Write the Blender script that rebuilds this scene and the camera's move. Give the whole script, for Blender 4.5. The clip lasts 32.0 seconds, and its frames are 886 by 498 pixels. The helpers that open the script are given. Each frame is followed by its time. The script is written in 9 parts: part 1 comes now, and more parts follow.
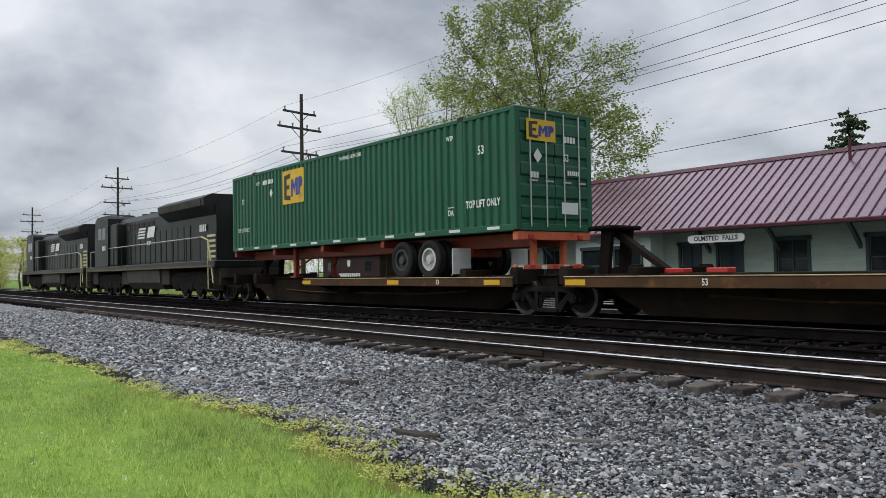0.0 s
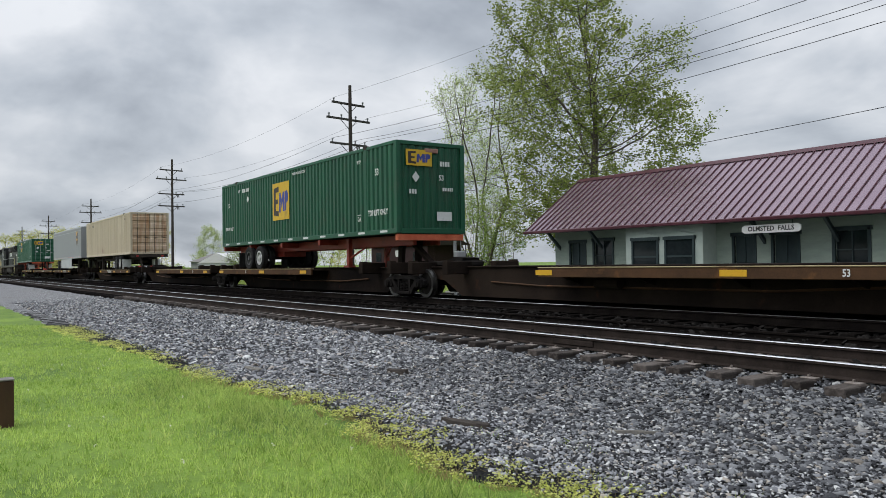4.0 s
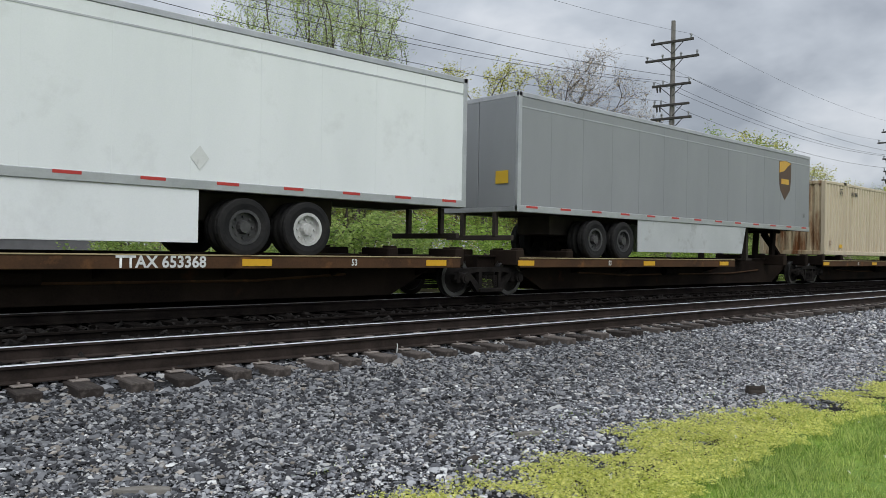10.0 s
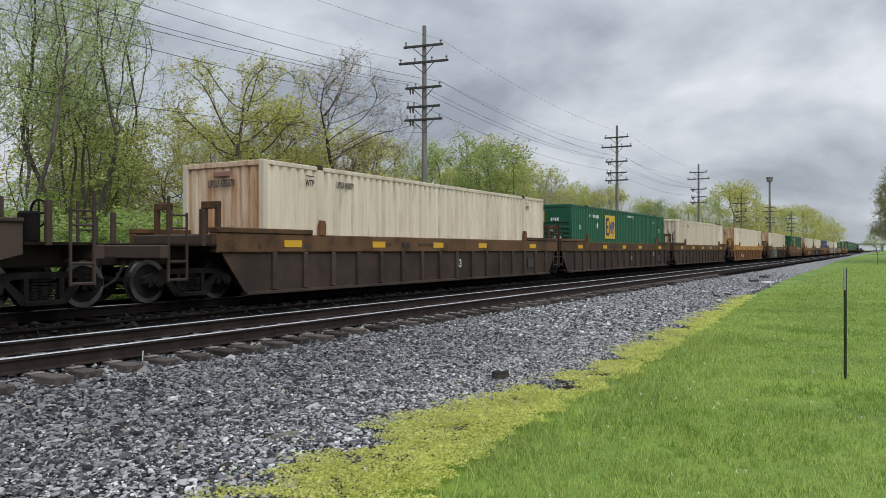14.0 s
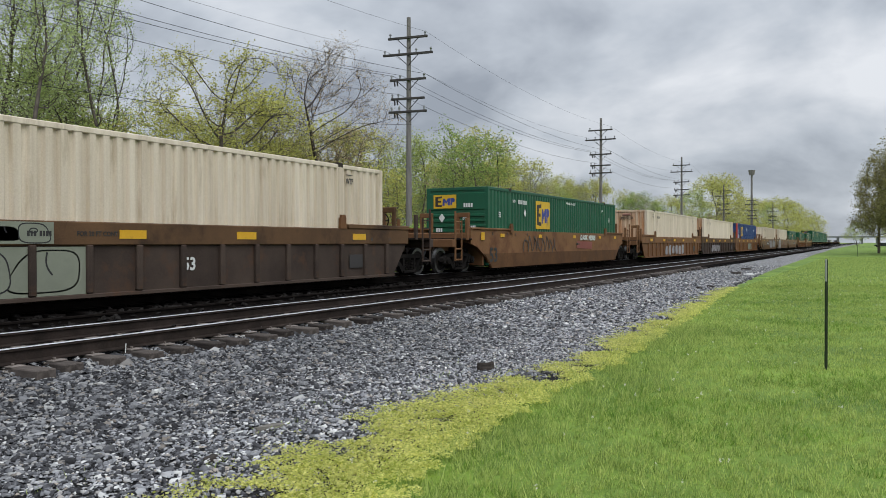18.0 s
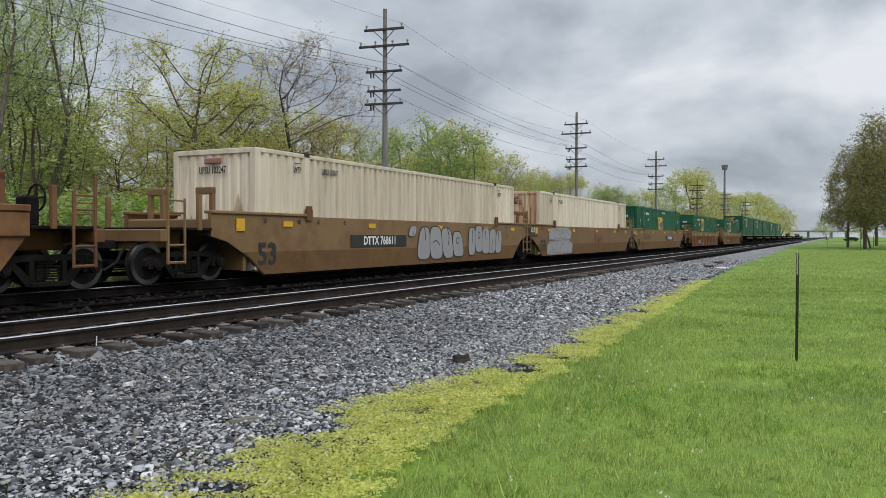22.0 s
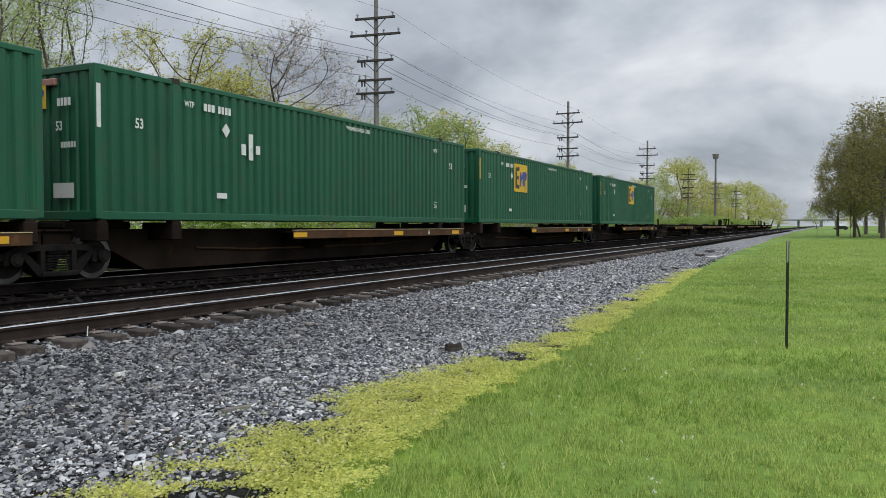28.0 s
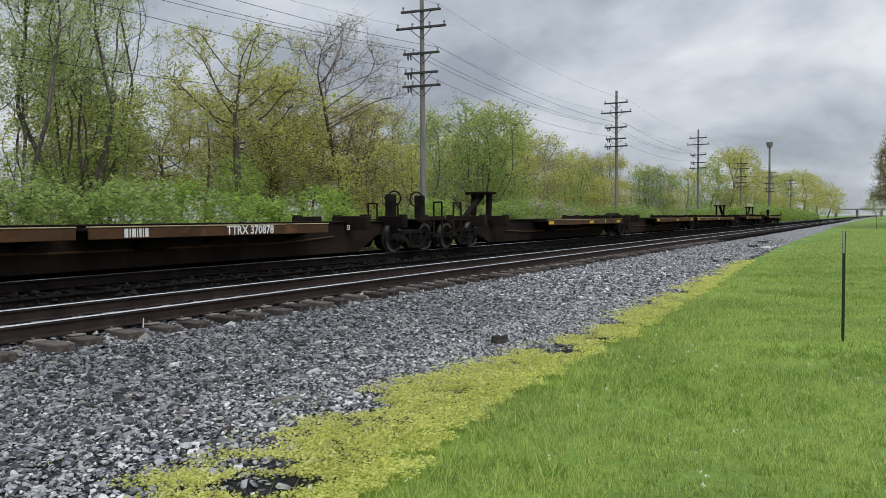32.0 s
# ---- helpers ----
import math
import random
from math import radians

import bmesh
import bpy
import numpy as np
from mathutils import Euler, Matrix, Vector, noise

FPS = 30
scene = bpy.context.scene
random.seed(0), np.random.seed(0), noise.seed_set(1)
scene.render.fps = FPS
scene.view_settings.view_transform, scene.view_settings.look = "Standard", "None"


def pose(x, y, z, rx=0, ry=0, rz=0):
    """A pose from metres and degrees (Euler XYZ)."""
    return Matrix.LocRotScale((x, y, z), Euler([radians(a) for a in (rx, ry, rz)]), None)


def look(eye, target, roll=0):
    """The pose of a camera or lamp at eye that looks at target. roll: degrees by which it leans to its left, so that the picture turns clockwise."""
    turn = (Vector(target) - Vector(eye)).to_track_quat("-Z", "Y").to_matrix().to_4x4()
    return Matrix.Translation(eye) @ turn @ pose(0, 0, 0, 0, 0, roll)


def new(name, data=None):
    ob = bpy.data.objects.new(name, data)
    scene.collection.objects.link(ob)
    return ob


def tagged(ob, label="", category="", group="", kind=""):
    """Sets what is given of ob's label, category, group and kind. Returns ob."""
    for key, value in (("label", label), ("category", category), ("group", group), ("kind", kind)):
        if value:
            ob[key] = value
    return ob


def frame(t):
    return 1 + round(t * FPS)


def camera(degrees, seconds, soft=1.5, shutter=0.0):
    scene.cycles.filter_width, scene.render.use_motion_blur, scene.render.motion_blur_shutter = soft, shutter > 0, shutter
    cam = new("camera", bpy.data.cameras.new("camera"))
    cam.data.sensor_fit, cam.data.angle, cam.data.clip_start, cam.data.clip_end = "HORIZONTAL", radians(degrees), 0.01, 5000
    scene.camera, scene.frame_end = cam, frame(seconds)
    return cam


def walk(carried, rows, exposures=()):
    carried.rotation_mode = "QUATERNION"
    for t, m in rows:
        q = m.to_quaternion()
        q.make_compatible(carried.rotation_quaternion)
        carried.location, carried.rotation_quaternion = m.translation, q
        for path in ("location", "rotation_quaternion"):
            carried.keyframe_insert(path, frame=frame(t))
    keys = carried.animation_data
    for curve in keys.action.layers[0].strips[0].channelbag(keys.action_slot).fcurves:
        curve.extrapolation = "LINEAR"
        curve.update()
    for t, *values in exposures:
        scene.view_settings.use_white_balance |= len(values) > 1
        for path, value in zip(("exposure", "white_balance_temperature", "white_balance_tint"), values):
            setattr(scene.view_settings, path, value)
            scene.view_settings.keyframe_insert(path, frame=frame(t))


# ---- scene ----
cam = camera(59.32, 32.0, soft=0.8)
PATH = [
    (0.0, pose(-0.35, -0.11, 1.18, 91.69, 0.99, 52.31)),
    (0.5, pose(-0.35, -0.12, 1.18, 91.40, 1.07, 53.03)),
    (1.0, pose(-0.35, -0.12, 1.18, 91.24, 1.09, 53.78)),
    (1.5, pose(-0.35, -0.13, 1.18, 91.10, 1.11, 54.42)),
    (2.0, pose(-0.36, -0.13, 1.18, 91.03, 1.04, 54.94)),
    (2.5, pose(-0.37, -0.13, 1.17, 91.02, 0.99, 55.29)),
    (4.5, pose(-0.37, -0.13, 1.17, 91.05, 0.84, 55.82)),
    (5.0, pose(-0.36, -0.11, 1.18, 91.00, 0.94, 55.02)),
    (5.5, pose(-0.36, -0.12, 1.18, 90.85, 0.76, 52.43)),
    (6.0, pose(-0.36, -0.11, 1.18, 90.69, 0.54, 47.26)),
    (6.5, pose(-0.33, -0.09, 1.18, 90.57, 0.40, 38.95)),
    (7.0, pose(-0.31, -0.05, 1.19, 90.41, 0.06, 27.63)),
    (7.5, pose(-0.24, -0.01, 1.19, 90.26, -0.13, 14.25)),
    (8.0, pose(-0.17, 0.00, 1.19, 90.15, -0.43, -0.10)),
    (8.5, pose(-0.08, -0.00, 1.20, 89.99, -0.81, -13.75)),
    (9.0, pose(-0.01, -0.01, 1.20, 89.95, -1.10, -25.65)),
    (9.5, pose(0.02, 0.01, 1.18, 90.08, -1.22, -35.32)),
    (10.0, pose(0.05, 0.03, 1.19, 90.06, -1.01, -42.75)),
    (10.5, pose(0.08, 0.03, 1.19, 90.15, -0.70, -48.21)),
    (11.0, pose(0.10, 0.03, 1.18, 90.24, -0.30, -52.51)),
    (11.5, pose(0.11, 0.03, 1.18, 90.23, -0.17, -55.58)),
    (12.0, pose(0.11, 0.03, 1.19, 90.14, -0.18, -57.64)),
    (12.5, pose(0.11, 0.01, 1.18, 90.12, -0.01, -58.86)),
    (13.0, pose(0.11, 0.01, 1.18, 90.05, 0.11, -59.58)),
    (13.5, pose(0.11, 0.01, 1.18, 90.04, 0.09, -60.02)),
    (14.0, pose(0.11, 0.01, 1.18, 90.07, 0.03, -60.29)),
    (14.5, pose(0.10, 0.01, 1.18, 90.05, -0.17, -60.52)),
    (16.5, pose(0.11, 0.02, 1.17, 89.72, -0.23, -61.13)),
    (17.0, pose(0.11, 0.02, 1.17, 89.63, -0.14, -61.23)),
    (17.5, pose(0.12, 0.02, 1.17, 89.62, 0.02, -61.31)),
    (18.0, pose(0.11, 0.02, 1.17, 89.53, 0.05, -61.44)),
    (18.5, pose(0.12, 0.02, 1.17, 89.46, 0.03, -61.62)),
    (19.0, pose(0.11, 0.02, 1.17, 89.38, 0.07, -61.83)),
    (19.5, pose(0.13, 0.02, 1.16, 89.31, 0.03, -62.07)),
    (20.0, pose(0.12, 0.02, 1.17, 89.27, -0.03, -62.31)),
    (20.5, pose(0.12, 0.03, 1.16, 89.29, -0.04, -62.54)),
    (21.0, pose(0.13, 0.03, 1.16, 89.28, -0.06, -62.74)),
    (21.5, pose(0.12, 0.02, 1.16, 89.19, -0.09, -62.98)),
    (22.0, pose(0.13, 0.03, 1.16, 89.02, -0.14, -63.21)),
    (22.5, pose(0.13, 0.03, 1.16, 88.83, -0.21, -63.45)),
    (23.0, pose(0.13, 0.03, 1.16, 88.64, -0.26, -63.61)),
    (23.5, pose(0.13, 0.03, 1.16, 88.49, -0.33, -63.77)),
    (24.0, pose(0.13, 0.02, 1.15, 88.44, -0.30, -63.87)),
    (24.5, pose(0.13, 0.03, 1.15, 88.37, -0.34, -63.99)),
    (25.0, pose(0.13, 0.02, 1.15, 88.37, -0.31, -64.04)),
    (25.5, pose(0.13, 0.02, 1.15, 88.34, -0.23, -64.09)),
    (27.5, pose(0.13, 0.03, 1.15, 88.30, 0.02, -63.97)),
    (28.0, pose(0.13, 0.03, 1.15, 88.27, 0.01, -63.81)),
    (28.5, pose(0.13, 0.03, 1.15, 88.23, 0.04, -63.68)),
    (29.0, pose(0.13, 0.02, 1.15, 88.19, 0.01, -63.61)),
    (29.5, pose(0.13, 0.03, 1.16, 88.14, 0.06, -63.52)),
    (30.0, pose(0.13, 0.03, 1.15, 88.10, 0.10, -63.40)),
    (30.5, pose(0.13, 0.02, 1.15, 88.04, 0.13, -63.09)),
    (31.0, pose(0.14, 0.02, 1.15, 87.98, 0.30, -62.48)),
    (31.5, pose(0.13, 0.01, 1.15, 87.87, 0.37, -61.59)),
    (32.0, pose(0.12, 0.01, 1.15, 87.71, 0.42, -60.35)),
]
walk(cam, PATH)

SPEED = 24.0        # metres a second, towards -x
RAIL_Z = 0.156      # the train's rail above the near track's
TRAIN_Y = 13.27     # centre line of the train's track
NEAR_Y = 9.13       # centre line of the near track
# ---- sky and light: an overcast spring afternoon ----
world = bpy.data.worlds.new("overcast_sky")
scene.world = world
world.use_nodes = True
wn, wl = world.node_tree.nodes, world.node_tree.links
wn.clear()


def wnode(kind, **values):
    n = wn.new(kind)
    for k, v in values.items():
        if k in n.inputs:
            n.inputs[k].default_value = v
    return n


w_out = wn.new("ShaderNodeOutputWorld")
w_bg = wn.new("ShaderNodeBackground")
w_sky = wn.new("ShaderNodeTexSky")
w_sky.sky_type, w_sky.sun_disc = "NISHITA", False
w_sky.sun_elevation, w_sky.sun_rotation = radians(48), radians(200)
w_co = wn.new("ShaderNodeTexCoord")
# a flat cloud deck seen in perspective: the direction divided by its height
w_sep = wn.new("ShaderNodeSeparateXYZ")
w_max = wn.new("ShaderNodeMath")
w_max.operation = "MAXIMUM"
w_max.inputs[1].default_value = 0.0
w_off = wn.new("ShaderNodeMath")
w_off.inputs[1].default_value = 0.42
w_div = wn.new("ShaderNodeVectorMath")
w_div.operation = "DIVIDE"
w_com = wn.new("ShaderNodeCombineXYZ")
w_n1 = wnode("ShaderNodeTexNoise", Scale=2.0, Detail=6.0, Roughness=0.5, Distortion=0.35)
w_n2 = wnode("ShaderNodeTexNoise", Scale=5.5, Detail=4.0, Roughness=0.5, Distortion=0.2)
w_add = wn.new("ShaderNodeMath")
w_add.operation = "MULTIPLY_ADD"
w_add.inputs[1].default_value = 0.35
w_ramp = wn.new("ShaderNodeValToRGB")
w_ramp.color_ramp.elements[0].position, w_ramp.color_ramp.elements[0].color = 0.50, (0.38, 0.42, 0.485, 1)
w_ramp.color_ramp.elements[1].position, w_ramp.color_ramp.elements[1].color = 0.86, (0.92, 0.95, 1.0, 1)
w_mid = w_ramp.color_ramp.elements.new(0.66)
w_mid.color = (0.60, 0.65, 0.72, 1)
w_mix = wn.new("ShaderNodeMix")
w_mix.data_type = "RGBA"
w_mix.inputs["Factor"].default_value = 0.93
w_scale = wn.new("ShaderNodeVectorMath")
w_scale.operation = "SCALE"
w_scale.inputs["Scale"].default_value = 0.1
wl.new(w_sky.outputs[0], w_scale.inputs[0])
wl.new(w_co.outputs["Generated"], w_sep.inputs[0])
wl.new(w_sep.outputs["Z"], w_max.inputs[0])
wl.new(w_max.outputs[0], w_off.inputs[0])
for w_i in range(3):
    wl.new(w_off.outputs[0], w_com.inputs[w_i])
wl.new(w_co.outputs["Generated"], w_div.inputs[0])
wl.new(w_com.outputs[0], w_div.inputs[1])
wl.new(w_div.outputs[0], w_n1.inputs["Vector"])
wl.new(w_div.outputs[0], w_n2.inputs["Vector"])
wl.new(w_n2.outputs[0], w_add.inputs[0])
wl.new(w_n1.outputs[0], w_add.inputs[2])
wl.new(w_add.outputs[0], w_ramp.inputs[0])
wl.new(w_scale.outputs[0], w_mix.inputs[6])
wl.new(w_ramp.outputs[0], w_mix.inputs[7])
w_sq = wn.new("ShaderNodeMath")
w_sq.operation = "POWER"
w_sq.inputs[1].default_value = 2.0
w_up = wn.new("ShaderNodeMath")
w_up.operation = "MULTIPLY_ADD"
w_up.inputs[1].default_value, w_up.inputs[2].default_value = 1.35, 0.94
w_lift = wn.new("ShaderNodeVectorMath")
w_lift.operation = "SCALE"
wl.new(w_max.outputs[0], w_sq.inputs[0])
wl.new(w_sq.outputs[0], w_up.inputs[0])
wl.new(w_mix.outputs[2], w_lift.inputs[0])
wl.new(w_up.outputs[0], w_lift.inputs["Scale"])
wl.new(w_lift.outputs[0], w_bg.inputs["Color"])
w_bg.inputs["Strength"].default_value = 0.9
wl.new(w_bg.outputs[0], w_out.inputs[0])

sun = new("sun", bpy.data.lights.new("sun", "SUN"))
sun.data.energy, sun.data.angle, sun.data.color = 1.5, radians(40), (1.0, 0.985, 0.965)
sun.matrix_world = look((-20, -30, 60), (0, 10, 0))
# ---- mesh helpers ----
class MB:
    """Collects vertices and faces of one part."""

    def __init__(self):
        self.v, self.f, self.k = [], [], []

    def add(self, verts, faces, k=0):
        n = len(self.v)
        self.v += [tuple(p) for p in verts]
        self.f += [tuple(i + n for i in q) for q in faces]
        self.k += [k] * len(faces)
        return self

    def box(self, x0, x1, y0, y1, z0, z1, b=0.0, k=0):
        b = min(b, (x1 - x0) * 0.45, (y1 - y0) * 0.45, (z1 - z0) * 0.45)
        if b <= 0:
            v = [(x, y, z) for x in (x0, x1) for y in (y0, y1) for z in (z0, z1)]
            return self.add(v, [(0, 1, 3, 2), (4, 6, 7, 5), (0, 4, 5, 1), (2, 3, 7, 6), (0, 2, 6, 4), (1, 5, 7, 3)], k)
        v, f, at = [], [], {}
        for sx in (0, 1):
            for sy in (0, 1):
                for sz in (0, 1):
                    c = (x1 if sx else x0, y1 if sy else y0, z1 if sz else z0)
                    d = (-b if sx else b, -b if sy else b, -b if sz else b)
                    for ax in range(3):
                        at[sx, sy, sz, ax] = len(v)
                        v.append(tuple(c[i] if i == ax else c[i] + d[i] for i in range(3)))
        for ax in range(3):
            o = [i for i in range(3) if i != ax]
            for s in (0, 1):
                q = []
                for a, c in ((0, 0), (1, 0), (1, 1), (0, 1)):
                    key = [0, 0, 0]
                    key[ax], key[o[0]], key[o[1]] = s, a, c
                    q.append(at[key[0], key[1], key[2], ax])
                f.append(tuple(q))
            for a in (0, 1):
                for c in (0, 1):
                    p, r = [0, 0, 0], [0, 0, 0]
                    p[o[0]] = r[o[0]] = a
                    p[o[1]] = r[o[1]] = c
                    r[ax] = 1
                    p, r = tuple(p), tuple(r)
                    f.append((at[p + (o[0],)], at[p + (o[1],)], at[r + (o[1],)], at[r + (o[0],)]))
        for sx in (0, 1):
            for sy in (0, 1):
                for sz in (0, 1):
                    f.append(tuple(at[sx, sy, sz, a] for a in range(3)))
        return self.add(v, f, k)

    def cyl(self, p0, p1, r0, r1=None, n=10, cap=True, k=0):
        r1 = r0 if r1 is None else r1
        a, b = Vector(p0), Vector(p1)
        d = (b - a).normalized()
        u = d.orthogonal().normalized()
        w = d.cross(u)
        v = [a + (u * math.cos(2 * math.pi * i / n) + w * math.sin(2 * math.pi * i / n)) * r0 for i in range(n)]
        v += [b + (u * math.cos(2 * math.pi * i / n) + w * math.sin(2 * math.pi * i / n)) * r1 for i in range(n)]
        f = [(i, (i + 1) % n, n + (i + 1) % n, n + i) for i in range(n)]
        if cap:
            f += [tuple(range(n))[::-1], tuple(range(n, 2 * n))]
        return self.add(v, f, k)

    def tube(self, pts, r, n=6, k=0):
        """One unbroken round bar through the points."""
        p = [Vector(q) for q in pts]
        v, f, u = [], [], None
        for i, c in enumerate(p):
            d = (p[min(i + 1, len(p) - 1)] - p[max(i - 1, 0)]).normalized()
            u = d.orthogonal().normalized() if u is None else (u - d * u.dot(d)).normalized()
            w = d.cross(u)
            v += [c + (u * math.cos(2 * math.pi * j / n) + w * math.sin(2 * math.pi * j / n)) * r for j in range(n)]
        for i in range(len(p) - 1):
            f += [(i * n + j, i * n + (j + 1) % n, (i + 1) * n + (j + 1) % n, (i + 1) * n + j) for j in range(n)]
        f += [tuple(range(n))[::-1], tuple(range((len(p) - 1) * n, len(p) * n))]
        return self.add(v, f, k)

    def prism(self, poly, axis, a0, a1, k=0):
        """A polygon of (u, w) pushed along an axis from a0 to a1: x -> (y, z), y -> (x, z), z -> (x, y)."""
        def put(u, w, a):
            return (a, u, w) if axis == "x" else (u, a, w) if axis == "y" else (u, w, a)
        n = len(poly)
        v = [put(u, w, a0) for u, w in poly] + [put(u, w, a1) for u, w in poly]
        f = [(i, (i + 1) % n, n + (i + 1) % n, n + i) for i in range(n)]
        f += [tuple(range(n))[::-1], tuple(range(n, 2 * n))]
        return self.add(v, f, k)

    def ring(self, c, axis, r_out, r_in, a0, a1, n=16, k=0):
        cx, cy, cz = c
        def put(u, w, a):
            return (cx + a, cy + u, cz + w) if axis == "x" else (cx + u, cy + a, cz + w) if axis == "y" else (cx + u, cy + w, cz + a)
        v, f = [], []
        for i in range(n):
            t = 2 * math.pi * i / n
            for r, a in ((r_out, a0), (r_out, a1), (r_in, a1), (r_in, a0)):
                v.append(put(r * math.cos(t), r * math.sin(t), a))
        for i in range(n):
            j = (i + 1) % n
            for s in range(4):
                f.append((4 * i + s, 4 * j + s, 4 * j + (s + 1) % 4, 4 * i + (s + 1) % 4))
        return self.add(v, f, k)

    def mesh(self, name, mats):
        me = bpy.data.meshes.new(name)
        me.from_pydata(self.v, [], self.f)
        for m in (mats if isinstance(mats, (list, tuple)) else [mats]):
            me.materials.append(m)
        if any(self.k):
            me.polygons.foreach_set("material_index", self.k)
        b = bmesh.new()
        b.from_mesh(me)
        bmesh.ops.recalc_face_normals(b, faces=b.faces)
        b.to_mesh(me)
        b.free()
        return me


def part(name, mb, material, parent, label="", at=None):
    """One mesh under a thing or under a part. mb: an MB or a ready mesh."""
    me = mb.mesh(name, material) if isinstance(mb, MB) else mb
    ob = new(name, me)
    ob.parent = parent
    if at is not None:
        ob.matrix_basis = at
    if label:
        ob["label"] = label
    return ob


def thing(name, label, category, group="", m=None, mb=None, material=None, kind=""):
    ob = new(name, mb.mesh(name, material) if mb is not None else None)
    if m is not None:
        ob.matrix_basis = m
    return tagged(ob, label, category, group, kind)


def soup(name, verts, faces, mats, smooth=False, index=None):
    """A mesh from numpy arrays of equal faces."""
    me = bpy.data.meshes.new(name)
    k = faces.shape[1]
    me.vertices.add(len(verts))
    me.vertices.foreach_set("co", np.asarray(verts, np.float32).ravel())
    me.loops.add(faces.size)
    me.loops.foreach_set("vertex_index", np.asarray(faces, np.int32).ravel())
    me.polygons.add(len(faces))
    me.polygons.foreach_set("loop_start", np.arange(0, faces.size, k, dtype=np.int32))
    if smooth:
        me.polygons.foreach_set("use_smooth", np.ones(len(faces), bool))
    for m in (mats if isinstance(mats, (list, tuple)) else [mats]):
        me.materials.append(m)
    if index is not None:
        me.polygons.foreach_set("material_index", np.asarray(index, np.int32))
    me.update(calc_edges=True)
    return me


FONT_CACHE = {}


def text_mesh(words, size, material, squeeze=1.0, slant=0.0):
    """Letters as a flat mesh in the xz plane, readable from -y, centred on the origin."""
    key = (words, size, material.name, squeeze, slant)
    if key not in FONT_CACHE:
        cu = bpy.data.curves.new("letters", "FONT")
        cu.body, cu.size, cu.align_x, cu.align_y, cu.resolution_u, cu.offset, cu.shear = words, size, "CENTER", "CENTER", 2, size * 0.028, slant
        ob = bpy.data.objects.new("letters", cu)
        me = bpy.data.meshes.new_from_object(ob)
        me.transform(pose(0, 0, 0, 90) @ Matrix.Diagonal((squeeze, 1, 1, 1)))
        me.materials.clear()
        me.materials.append(material)
        bpy.data.objects.remove(ob)
        bpy.data.curves.remove(cu)
        FONT_CACHE[key] = me
    return FONT_CACHE[key]


def letters(words, size, material, parent, x, y, z, turn=0, squeeze=0.8, name="lettering", slant=0.0):
    """turn 0: faces -y; -90: faces -x; 90: faces +x."""
    return part(name, text_mesh(words, size, material, squeeze, slant), None, parent, at=pose(x, y, z, 0, 0, turn))


def bars(widths, size, material, parent, x, y, z, turn=0, name="lettering"):
    """Unreadable or withheld writing: plain upright bars."""
    mb, u = MB(), 0.0
    for w in widths:
        if w > 0:
            mb.box(u, u + w * size, -0.002, 0.002, -size * 0.5, size * 0.5)
        u += abs(w) * size + size * 0.18
    for i, p in enumerate(mb.v):
        mb.v[i] = (p[0] - u / 2, p[1], p[2])
    return part(name, mb, material, parent, at=pose(x, y, z, 0, 0, turn))


# ---- materials ----
def material(name):
    m = bpy.data.materials.new(name)
    m.use_nodes = True
    n, l = m.node_tree.nodes, m.node_tree.links
    return m, n, l, n["Principled BSDF"]


def nnode(n, kind, **values):
    x = n.new(kind)
    for k, v in values.items():
        x.inputs[k].default_value = v
    return x


